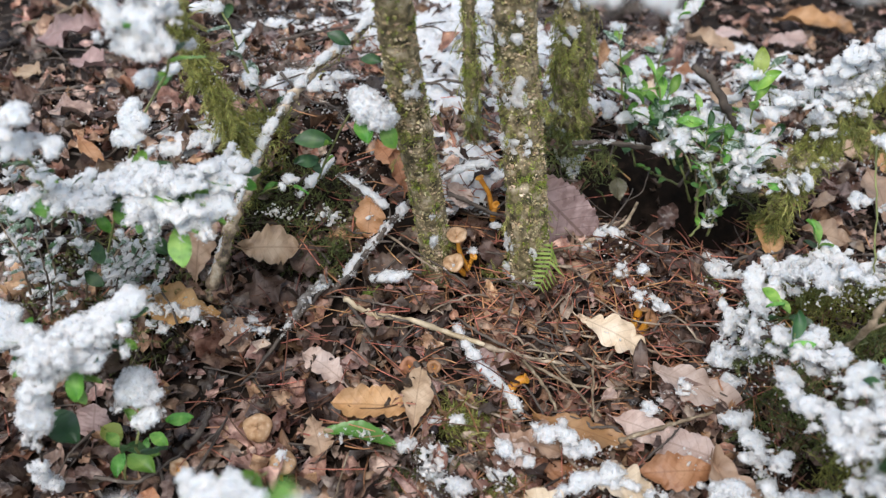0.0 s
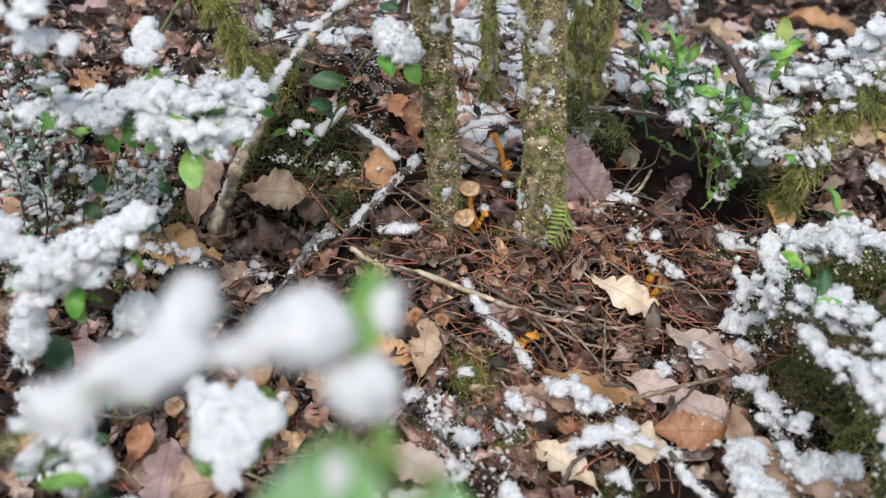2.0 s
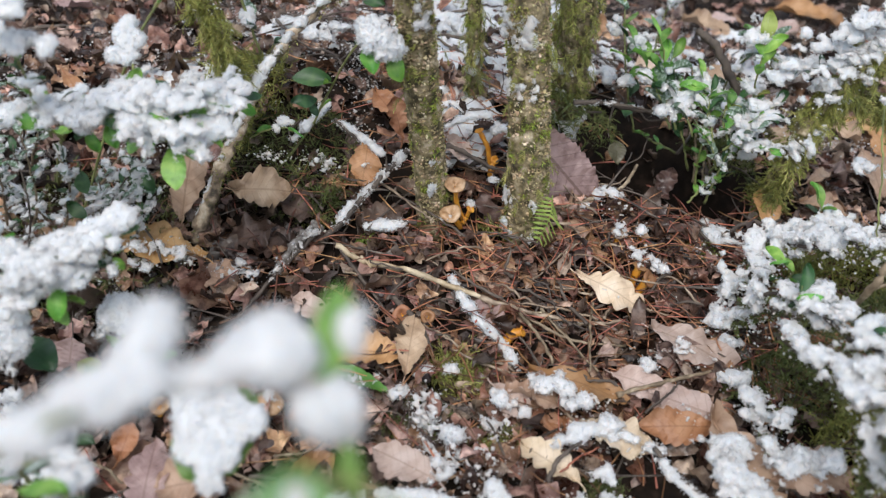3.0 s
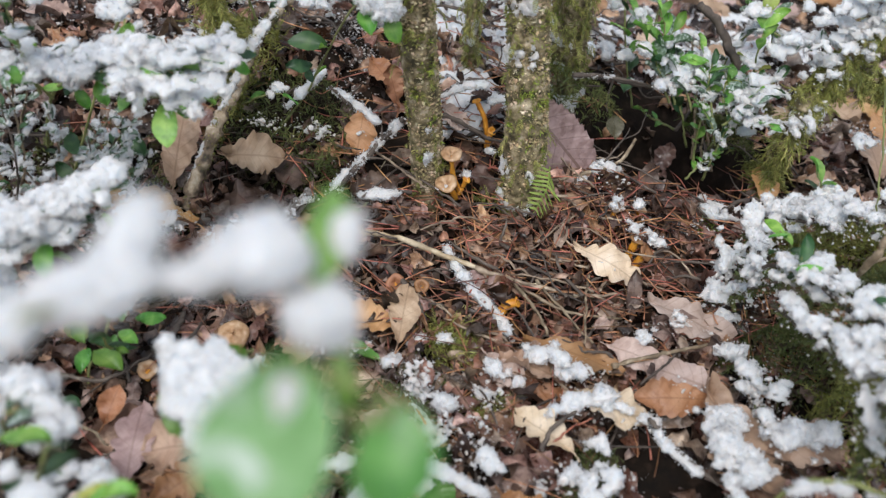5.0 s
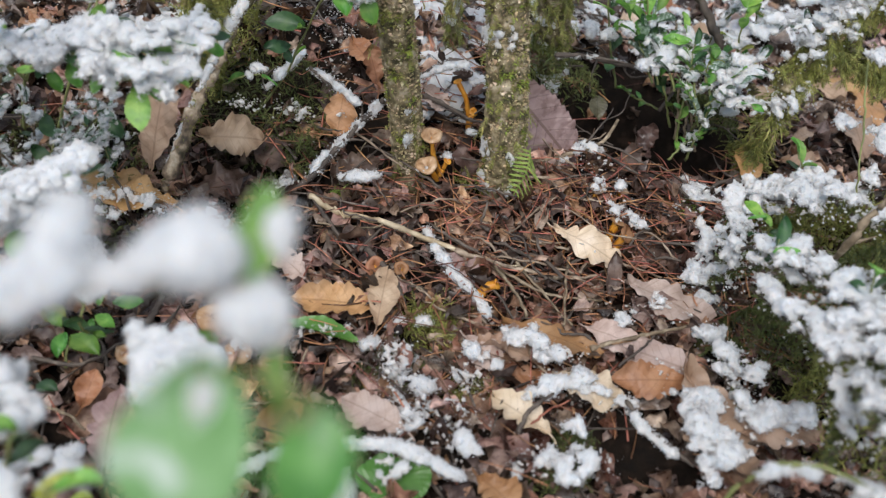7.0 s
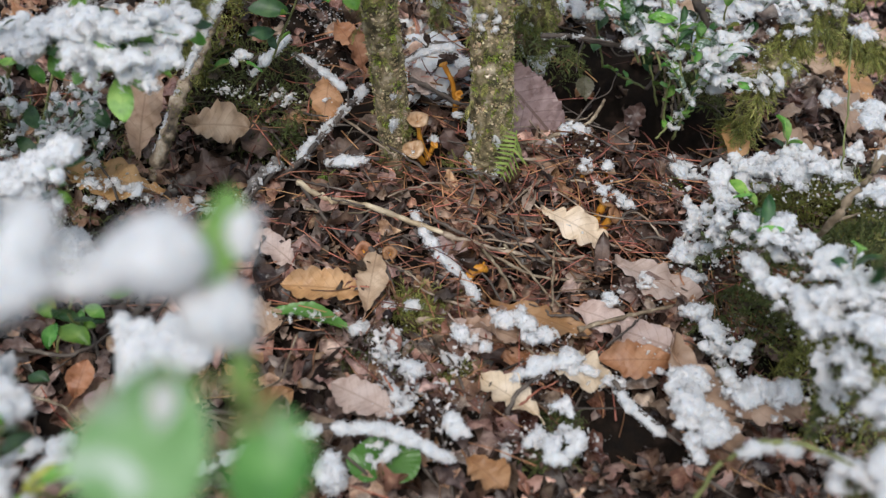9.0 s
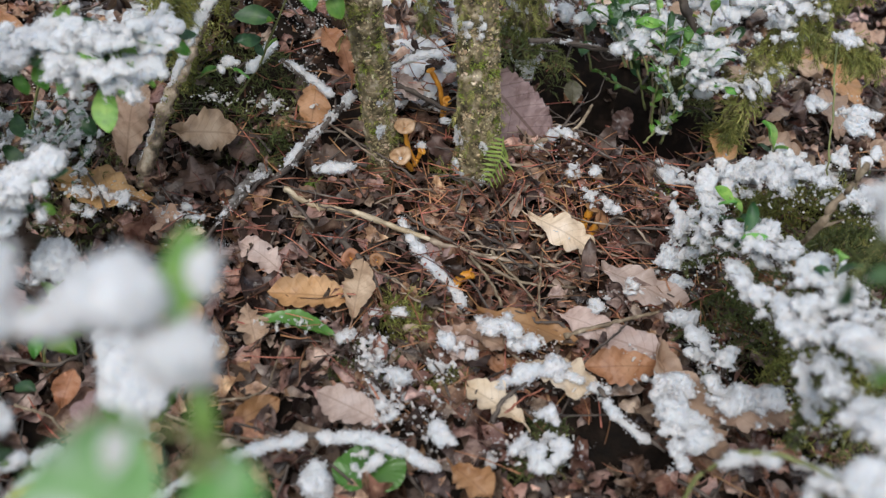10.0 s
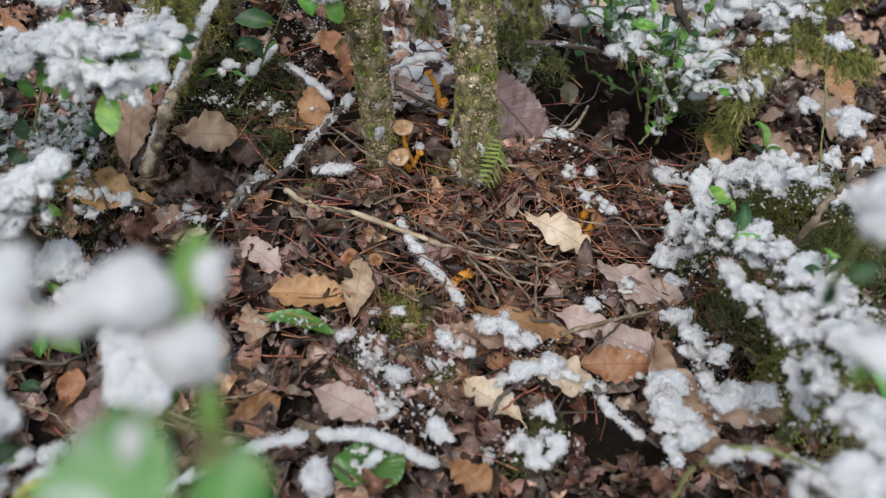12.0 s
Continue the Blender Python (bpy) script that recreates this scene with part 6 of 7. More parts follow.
# seedling
SEED = (-0.323, 0.524, -0.021)
seedling = root("seedling", SEED, "small seedling with fresh oval green leaves", "plant")
part("stem", tri_mesh("stem", *tube([(0, 0, 0), (0.004, 0.01, 0.02), tuple(np.array((-0.289, 0.550, 0.027)) - np.array(SEED))], 0.0016, 0.001, 14, 6, 0.08)), M_STALK, seedling, None, "thin green stem")
seed_rng = np.random.default_rng(71)
for a, b, m in [((-0.280, 0.562, 0.027), (-0.258, 0.567, 0.028), M_GREEN), ((-0.293, 0.546, 0.027), (-0.275, 0.536, 0.025), M_GREEN), ((-0.295, 0.530, 0.020), (-0.293, 0.538, 0.030), M_MID),
                ((-0.311, 0.526, 0.019), (-0.284, 0.511, 0.015), M_GREEN), ((-0.317, 0.529, 0.020), (-0.317, 0.507, 0.014), M_MID), ((-0.322, 0.535, 0.021), (-0.335, 0.546, 0.027), M_GREEN),
                ((-0.295, 0.561, 0.027), (-0.295, 0.574, 0.034), M_GREEN), ((-0.297, 0.527, 0.016), (-0.281, 0.527, 0.020), M_GREEN), ((-0.334, 0.489, -0.007), (-0.315, 0.483, -0.006), M_DEEP)]:
    d = np.array(b) - np.array(a)
    shrub_leaf(seedling, m, a, d / np.linalg.norm(d), float(np.linalg.norm(d)) * 1.1, 0, seed_rng, (0, -0.3, 1), 0.6)
# small fern at the foot of the thicker stem
fern = thing("fern", frond(0.062, 10, 0.050, np.random.default_rng(3), 0.12).mesh("fern_frond"), M_FERN, (0, 0, 0), "small bright green fern frond at the foot of a stem", "fern")
fern.matrix_basis = frame_of((0.126, 0.767, 0.101), (0.110, 0.706, 0.075), 0, (0.55, -0.7, 0.5))


def moss_patch(centre, rx, ry, count, length, material, label, seed, lift=0.0):
    rng = np.random.default_rng(seed)
    a, r = rng.random(count) * 6.283, np.sqrt(rng.random(count))
    x, y = centre[0] + rx * r * np.cos(a), centre[1] + ry * r * np.sin(a)
    z = ground_height(x, y) + lift * (1 - r**2) + 0.003
    way = rng.normal(0, 0.55, (count, 3)) + [0, -0.1, 0.9]
    way /= np.linalg.norm(way, axis=1)[:, None]
    c = np.stack([x, y, z], -1)
    soup = Soup()
    soup.add(*blades(c - np.array(centre), way, 0.55 * length * rng.uniform(0.4, 1.2, count), 0.0015 * rng.uniform(0.6, 1.4, count), rng, 0.7))
    for k in range(count // 9):
        fv, ff = moss_frond(length * rng.uniform(0.7, 1.6), length * rng.uniform(0.16, 0.3), rng)
        q = c[k] - np.array(centre)
        m = frame_of(tuple(q), tuple(q + rng.normal(0, 0.6, 3) + [0, -0.2, 0.35]), rng.uniform(-40, 40))
        soup.add((np.array(m.to_3x3()) @ fv.T).T + q, ff)
    return thing("moss_cushion", soup.mesh("moss_cushion", (0, 0, 0), False), material, tuple(centre), label, "moss", kind="stuff")


MOSSES = [
    ((-0.176, 0.848, 0.078), 0.085, 0.07, 1000, 0.022, M_DEEPMOSS, 0.012), ((-0.241, 0.942, 0.122), 0.05, 0.05, 1000, 0.022, M_MOSS, 0.03), ((-0.144, 0.789, 0.046), 0.03, 0.03, 500, 0.016, M_DEEPMOSS, 0.008),
    ((-0.085, 0.745, 0.025), 0.012, 0.010, 240, 0.010, M_FERN, 0.012), ((0.025, 0.593, -0.019), 0.035, 0.03, 700, 0.022, M_MOSS, 0.008), ((-0.020, 0.540, -0.024), 0.04, 0.03, 600, 0.014, M_DEEPMOSS, 0.006),
    ((0.059, 0.508, -0.027), 0.03, 0.02, 400, 0.016, M_MOSS, 0.005), ((0.156, 0.463, -0.028), 0.02, 0.016, 300, 0.014, M_DEEPMOSS, 0.008), ((0.136, 0.425, -0.028), 0.03, 0.02, 400, 0.014, M_DEEPMOSS, 0.012),
    ((0.168, 0.962, 0.092), 0.07, 0.05, 900, 0.02, M_DEEPMOSS, 0.02), ((0.389, 0.972, 0.035), 0.05, 0.04, 700, 0.022, M_DEEPMOSS, 0.02), ((0.432, 0.905, 0.018), 0.026, 0.02, 300, 0.018, M_MOSS, 0.015),
    ((0.430, 0.770, 0.001), 0.05, 0.04, 800, 0.022, M_MOSS, 0.03), ((0.505, 0.740, -0.010), 0.10, 0.05, 2200, 0.024, M_MOSS, 0.07), ((0.376, 0.591, -0.024), 0.06, 0.05, 900, 0.02, M_DEEPMOSS, 0.04),
    ((0.488, 0.620, -0.024), 0.12, 0.08, 2600, 0.024, M_DEEPMOSS, 0.11), ((0.422, 0.488, -0.027), 0.06, 0.06, 1800, 0.022, M_MOSS, 0.11), ((0.479, 0.469, -0.029), 0.08, 0.08, 1500, 0.022, M_DEEPMOSS, 0.12),
    ((-0.402, 0.753, 0.022), 0.14, 0.10, 1200, 0.02, M_DEEPMOSS, 0.02), ((0.063, 0.783, 0.035), 0.014, 0.012, 160, 0.016, M_MOSS, 0.004), ((0.325, 0.796, 0.010), 0.02, 0.012, 120, 0.016, M_FERN, 0.004),
]
for k, (q, rx, ry, n, ln, m, lift) in enumerate(MOSSES):
    moss_patch(q, rx, ry, n, ln, m, "cushion of green moss on the forest floor", 800 + k, lift)

# ---- evergreen shrub twigs beside the clearing ----
BRIGHT, MIXED, FROSTY = [M_GREEN, M_GREEN, M_DEEP], [M_GREEN, M_DEEP, M_DUSTY], [M_DUSTY, M_DUSTY, M_DEEP]
# the flat snow-laden spray above the fallen leaves
sprig([(-0.452, 0.814, 0.047), (-0.389, 0.726, 0.170), (-0.308, 0.647, 0.240), (-0.256, 0.645, 0.250), (-0.196, 0.675, 0.255)], 0.0022, 26, 0.030, "snow-laden twig with oval evergreen leaves", BRIGHT, 0.8, 1,
      heap_size=1.05, start=0.35)
sprig([(-0.389, 0.726, 0.170), (-0.371, 0.655, 0.235), (-0.323, 0.653, 0.250), (-0.281, 0.672, 0.260)], 0.0018, 16, 0.025, "snow-laden evergreen side twig", BRIGHT, 0.85, 2, heap_size=1.1)
sprig([(-0.308, 0.647, 0.240), (-0.263, 0.626, 0.235), (-0.224, 0.630, 0.235), (-0.208, 0.648, 0.240)], 0.0018, 14, 0.024, "snow-laden side twig with bright leaf tips", BRIGHT, 0.85, 3, heap_size=1.2)
sprig([(-0.282, 0.669, 0.250), (-0.298, 0.708, 0.270), (-0.305, 0.731, 0.290)], 0.0014, 6, 0.016, "upright snowy twig tip", BRIGHT, 1.0, 4, heap_size=1.5)
mound([((t, x, y), 1.6 * z, 1.3 * z, z, 0.0055) for t, x, y, z, _ in [(-0.350, 0.634, 0.250, 0.012, 0), (-0.319, 0.643, 0.250, 0.013, 0), (-0.289, 0.642, 0.255, 0.013, 0), (-0.238, 0.640, 0.262, 0.014, 0), (-0.213, 0.651, 0.266, 0.013, 0),
                                     (-0.249, 0.614, 0.245, 0.011, 0), (-0.225, 0.615, 0.246, 0.011, 0), (-0.268, 0.646, 0.268, 0.011, 0), (-0.194, 0.667, 0.262, 0.01, 0)]], "thick fluffy snow on a leafy twig", 900)
snow_line([(-0.356, 0.634, 0.247), (-0.301, 0.634, 0.256), (-0.252, 0.636, 0.262), (-0.193, 0.663, 0.264)], 0.026, 912, "sheet of snow lying over a leafy spray", -0.3, 0.3, 0.5, 0.6, 1.4)
snow_line([(-0.283, 0.619, 0.246), (-0.247, 0.610, 0.246), (-0.208, 0.630, 0.250)], 0.022, 913, "sheet of snow lying over a leafy spray", -0.2, 0.3, 0.5, 0.5, 1.4)
snow_line([(-0.351, 0.497, 0.180), (-0.322, 0.505, 0.187), (-0.279, 0.519, 0.203)], 0.024, 914, "sheet of snow lying over a low leafy spray", -0.2, 0.3, 0.5, 0.6, 1.4)
lf = np.random.default_rng(72)
show = sprig([(-0.260, 0.649, 0.225), (-0.241, 0.639, 0.220)], 0.0012, 2, 0.02, "twig end with bright green leaves", [M_GREEN], 0.0, 5)
for a, b in [((-0.362, 0.650, 0.235), (-0.379, 0.647, 0.230)), ((-0.312, 0.655, 0.230), (-0.307, 0.651, 0.215)), ((-0.329, 0.651, 0.225), (-0.323, 0.647, 0.212)), ((-0.278, 0.643, 0.230), (-0.285, 0.634, 0.220)),
             ((-0.198, 0.668, 0.250), (-0.187, 0.675, 0.240)), ((-0.246, 0.630, 0.225), (-0.242, 0.608, 0.205)), ((-0.234, 0.637, 0.230), (-0.235, 0.643, 0.210)), ((-0.217, 0.658, 0.240), (-0.207, 0.645, 0.232)), ((-0.219, 0.682, 0.250), (-0.213, 0.686, 0.240)),
             ((-0.225, 0.645, 0.235), (-0.220, 0.648, 0.225))]:
    d = np.array(b) - np.array(a)
    shrub_leaf(show, M_GREEN, a, d / np.linalg.norm(d), 0.003 + 1.15 * float(np.linalg.norm(d)), 0, lf, (0, -0.6, 0.8), 0.6)
# lower left spray
sprig([(-0.435, 0.650, -0.010), (-0.370, 0.530, 0.140), (-0.329, 0.521, 0.180), (-0.279, 0.533, 0.200)], 0.002, 20, 0.024, "snowy evergreen twig near the ground", BRIGHT, 0.95, 6, heap_size=1.3, start=0.3)
sprig([(-0.370, 0.530, 0.140), (-0.328, 0.510, 0.165), (-0.296, 0.515, 0.175)], 0.0016, 12, 0.024, "snowy evergreen side twig", BRIGHT, 0.9, 7, heap_size=1.2)
sprig([(-0.344, 0.518, 0.170), (-0.375, 0.533, 0.180), (-0.404, 0.538, 0.180)], 0.0016, 10, 0.024, "snowy evergreen side twig", BRIGHT, 0.9, 8, heap_size=1.3)
mound([((t, x, y), 1.5 * z, 1.2 * z, z, 0.0055) for t, x, y, z, _ in [(-0.346, 0.499, 0.185, 0.014, 0), (-0.327, 0.508, 0.190, 0.013, 0), (-0.304, 0.511, 0.195, 0.012, 0), (-0.282, 0.515, 0.205, 0.01, 0), (-0.331, 0.497, 0.170, 0.012, 0),
                                     (-0.309, 0.500, 0.175, 0.01, 0), (-0.352, 0.491, 0.150, 0.009, 0)]], "fluffy snow on a leafy twig", 920)
show = sprig([(-0.326, 0.507, 0.150), (-0.321, 0.502, 0.145)], 0.0012, 2, 0.02, "twig end with bright green leaves", [M_GREEN], 0.0, 9)
for a, b in [((-0.317, 0.510, 0.160), (-0.317, 0.491, 0.140)), ((-0.276, 0.525, 0.180), (-0.269, 0.525, 0.170)), ((-0.279, 0.527, 0.190), (-0.270, 0.528, 0.185))]:
    d = np.array(b) - np.array(a)
    shrub_leaf(show, M_GREEN, a, d / np.linalg.norm(d), float(np.linalg.norm(d)), 0, lf, (0, -0.6, 0.8), 0.62)
HT = [(-0.366, 0.509, 0.130), (-0.366, 0.503, 0.100), (-0.371, 0.492, 0.070), (-0.402, 0.519, -0.025)]
twig(HT, 0.0015, 0.002, M_TWIG, "thin hanging twig wrapped in snow", 120)
snow_line(HT, 0.019, 120, gaps=-0.2, spread=0.25, up=(0.0, -1.0, 0.3))
broad_leaf((-0.380, 0.534, 0.070), (-0.346, 0.510, 0.060), 0.03, M_DEEP, "dark green glossy leaf in shade", 0, 121)
broad_leaf((-0.351, 0.569, 0.008), (-0.331, 0.555, 0.008), 0.02, M_YELLOW, "small pale green leaf", 0, 122)
oak_leaf((-0.369, 0.573, -0.017), (-0.367, 0.593, 0.010), 0.045, M_MAUVE, "grey-brown lobed leaf below snowy twigs", 0, 123, 4, 0.25)
# snow chunk on a low leaf
low_leaf = sprig([(-0.299, 0.570, -0.022), (-0.285, 0.50, 0.06), (-0.28, 0.525, 0.095)], 0.0018, 6, 0.026, "low twig with green leaves under a lump of snow", BRIGHT, 0.0, 10)
heap((-0.285, 0.53, 0.10), 0.026, 0.022, 0.024, 940, 0.0085, "rounded lump of snow on a low twig")
heap((-0.268, 0.515, 0.09), 0.016, 0.014, 0.014, 941, 0.0075, "rounded lump of snow on a low twig")
# snow slab on a big green leaf
broad_leaf((-0.142, 0.387, 0.167), (-0.174, 0.336, 0.151), 0.058, M_GREEN, "large green leaf bowed under crumbly snow", 0, 942, curl=0.1)
twig([(-0.193, 0.529, -0.024), (-0.141, 0.395, 0.146), (-0.142, 0.387, 0.167)], 0.0015, 0.0012, M_STALK, "leaf stalk rising from the litter", 943, name="leaf_stalk")
puff((-0.157, 0.350, 0.179), 0.026, 0.035, 0.0042, "crumbly slab of snow on a large green leaf", 943, (0.0, 0.85, 0.5), 0.45)
# near lower left corner
sprig([(-0.315, 0.382, -0.008), (-0.227, 0.272, 0.190), (-0.226, 0.292, 0.200)], 0.002, 6, 0.024, "low twig with snow-covered leaves", BRIGHT, 0.5, 11)
heap((-0.232, 0.282, 0.194), 0.014, 0.022, 0.016, 946, 0.006, "oblong lump of snow on a leaf", turn=-30)
heap((-0.256, 0.319, 0.199), 0.026, 0.014, 0.016, 947, 0.007, "snow on a low leafy twig")
heap((-0.246, 0.332, 0.184), 0.014, 0.010, 0.012, 948, 0.006, "snow on a low leafy twig")
sprig([(-0.354, 0.437, -0.008), (-0.265, 0.310, 0.186), (-0.247, 0.331, 0.182)], 0.002, 8, 0.024, "low twig with snow-covered leaves", MIXED, 0.6, 12)
sprig([(-0.264, 0.364, -0.008), (-0.199, 0.244, 0.189), (-0.188, 0.251, 0.199)], 0.002, 5, 0.026, "yellow-green leaves dusted with snow", [M_YELLOW, M_GREEN], 0.4, 13)
heap((-0.189, 0.250, 0.197), 0.012, 0.010, 0.008, 949, 0.005, "snow on a yellowing leaf")
heap((-0.221, 0.245, 0.189), 0.02, 0.016, 0.014, 950, 0.006, "snow on a low leaf")
# dusty tangle of thin twigs
tr = np.random.default_rng(73)
for k, (a, b, c) in enumerate([((-0.466, 0.744, 0.015), (-0.406, 0.676, 0.140), (-0.414, 0.693, 0.200)), ((-0.429, 0.751, 0.020), (-0.388, 0.709, 0.120), (-0.387, 0.704, 0.170)),
                               ((-0.399, 0.760, 0.024), (-0.360, 0.711, 0.120), (-0.335, 0.743, 0.150)), ((-0.362, 0.767, 0.029), (-0.340, 0.748, 0.090), (-0.324, 0.755, 0.130)),
                               ((-0.493, 0.751, 0.016), (-0.437, 0.673, 0.140), (-0.445, 0.678, 0.200)), ((-0.446, 0.765, 0.025), (-0.434, 0.713, 0.100), (-0.451, 0.693, 0.140)),
                               ((-0.415, 0.772, 0.030), (-0.373, 0.749, 0.080), (-0.338, 0.744, 0.100)), ((-0.492, 0.837, 0.054), (-0.428, 0.763, 0.160), (-0.410, 0.720, 0.240)),
                               ((-0.533, 0.838, 0.051), (-0.482, 0.782, 0.160), (-0.460, 0.752, 0.240)), ((-0.365, 0.753, 0.023), (-0.366, 0.742, 0.070), (-0.390, 0.739, 0.100))]):
    sprig([a, b, c], 0.0017, 9, 0.016, "thin frosted twig with small dull leaves", FROSTY, 0.85, 20 + k, heap_size=0.8, bark=M_PALE, start=0.15)
    away = tr.uniform(-1, 1, 3) * [0.035, 0.03, 0.015]
    sprig([a + away, b + 1.1 * away, c + 1.3 * away], 0.0014, 11, 0.013, "thin frosted twig with small dull leaves", FROSTY, 0.9, 1320 + k, heap_size=0.7, bark=M_TWIG, start=0.1)
show = sprig([(-0.333, 0.754, 0.024), (-0.351, 0.792, 0.060)], 0.0012, 1, 0.02, "twig with dark green leaves", [M_DEEP], 0.0, 31)
for a, b in [((-0.353, 0.793, 0.090), (-0.325, 0.778, 0.075)), ((-0.393, 0.712, 0.100), (-0.374, 0.702, 0.090)), ((-0.380, 0.726, 0.130), (-0.369, 0.705, 0.120))]:
    d = np.array(b) - np.array(a)
    shrub_leaf(show, M_DEEP, a, d / np.linalg.norm(d), float(np.linalg.norm(d)), 0, lf, (0, -0.6, 0.8), 0.62)
# twig tips further up the edge
sprig([(-0.378, 0.680, 0.200), (-0.364, 0.631, 0.270), (-0.350, 0.601, 0.320)], 0.0018, 7, 0.022, "evergreen twig tip under snow", BRIGHT, 0.6, 32)
heap((-0.344, 0.584, 0.335), 0.024, 0.014, 0.014, 951, 0.0065, "small snow lump on a twig tip")
heap((-0.321, 0.587, 0.335), 0.014, 0.010, 0.010, 952, 0.006, "small snow lump on a twig tip")
heap((-0.345, 0.582, 0.360), 0.022, 0.016, 0.014, 953, 0.0065, "small snow lump on a twig tip")
sprig([(-0.435, 0.654, 0.220), (-0.394, 0.624, 0.250), (-0.372, 0.622, 0.250)], 0.0018, 6, 0.024, "twig with green leaves and snow", BRIGHT, 0.7, 33)
# high clump
sprig([(-0.415, 0.772, 0.030), (-0.321, 0.748, 0.240), (-0.242, 0.684, 0.360), (-0.235, 0.64, 0.40), (-0.260, 0.636, 0.432)], 0.0018, 12, 0.026, "twig carrying a large clump of snow", MIXED, 0.7, 34, start=0.4)
mound([((x, y, z), r * 1.2, r, r * 1.2, 0.0068) for x, y, z, r in [(-0.231, 0.633, 0.428, 0.022), (-0.247, 0.627, 0.421, 0.018), (-0.214, 0.642, 0.424, 0.016), (-0.246, 0.622, 0.399, 0.014), (-0.226, 0.624, 0.403, 0.013),
                                                                  (-0.234, 0.637, 0.446, 0.020), (-0.240, 0.630, 0.412, 0.018)]], "large fluffy clump of snow on a twig", 960)
sprig([(-0.226, 0.948, 0.170), (-0.245, 0.948, 0.240), (-0.265, 0.966, 0.290), (-0.294, 1.005, 0.310)], 0.0018, 9, 0.03, "twig with large frosted leaves", [M_DUSTY, M_DEEP], 0.3, 35)
# ball of snow on a leaf before the slim stem
BALL = [(-0.195, 0.838, 0.072), (-0.156, 0.866, 0.120), (-0.124, 0.826, 0.200), (-0.089, 0.764, 0.275), (-0.072, 0.728, 0.283)]
sprig(BALL, 0.0017, 4, 0.024, "thin arching green twig with a few leaves", [M_GREEN, M_DEEP], 0.0, 36, start=0.3)
snow([(-0.074, 0.73, 0.300, 0.012), (-0.060, 0.728, 0.290, 0.011), (-0.080, 0.73, 0.295, 0.008), (-0.066, 0.722, 0.291, 0.011), (-0.052, 0.728, 0.279, 0.007), (-0.080, 0.733, 0.310, 0.008)],
     "round ball of snow balanced on a leaf", 37)
show = sprig([(-0.075, 0.728, 0.28), (-0.07, 0.726, 0.278)], 0.001, 1, 0.02, "leaf under a ball of snow", [M_GREEN], 0.0, 38)
for a, b in [((-0.082, 0.728, 0.284), (-0.074, 0.712, 0.268)), ((-0.06, 0.726, 0.28), (-0.048, 0.716, 0.258))]:
    d = np.array(b) - np.array(a)
    shrub_leaf(show, M_GREEN, a, d / np.linalg.norm(d), 0.026, 0, lf, (0, -0.7, 0.7), 0.7)
for a, b, m in [((-0.168, 0.828, 0.200), (-0.132, 0.826, 0.200), M_DEEP), ((-0.172, 0.825, 0.170), (-0.148, 0.835, 0.170), M_DEEP), ((-0.153, 0.847, 0.160), (-0.146, 0.839, 0.150), M_DEEP),
                ((-0.203, 0.914, 0.200), (-0.191, 0.929, 0.200), M_DEEP), ((-0.098, 0.934, 0.250), (-0.076, 0.927, 0.250), M_DEEP), ((-0.140, 0.963, 0.270), (-0.116, 0.956, 0.260), M_DEEP)]:
    d = np.array(b) - np.array(a)
    shrub_leaf(show, m, a, d / np.linalg.norm(d), float(np.linalg.norm(d)) * 1.1, 0, lf, (0, -0.6, 0.8), 0.6)
sprig([(-0.230, 0.861, 0.103), (-0.193, 0.844, 0.126), (-0.172, 0.837, 0.127)], 0.0012, 2, 0.018, "thin green sprig with one snowy leaf", [M_GREEN], 0.0, 39)
twig([(-0.183, 0.860, 0.095), (-0.157, 0.871, 0.121), (-0.138, 0.887, 0.140)], 0.0018, 0.0015, M_TWIG, "thin twig wrapped in snow", 130)
snow_line([(-0.183, 0.858, 0.096), (-0.156, 0.867, 0.123), (-0.137, 0.884, 0.142)], 0.009, 130, gaps=0.0)

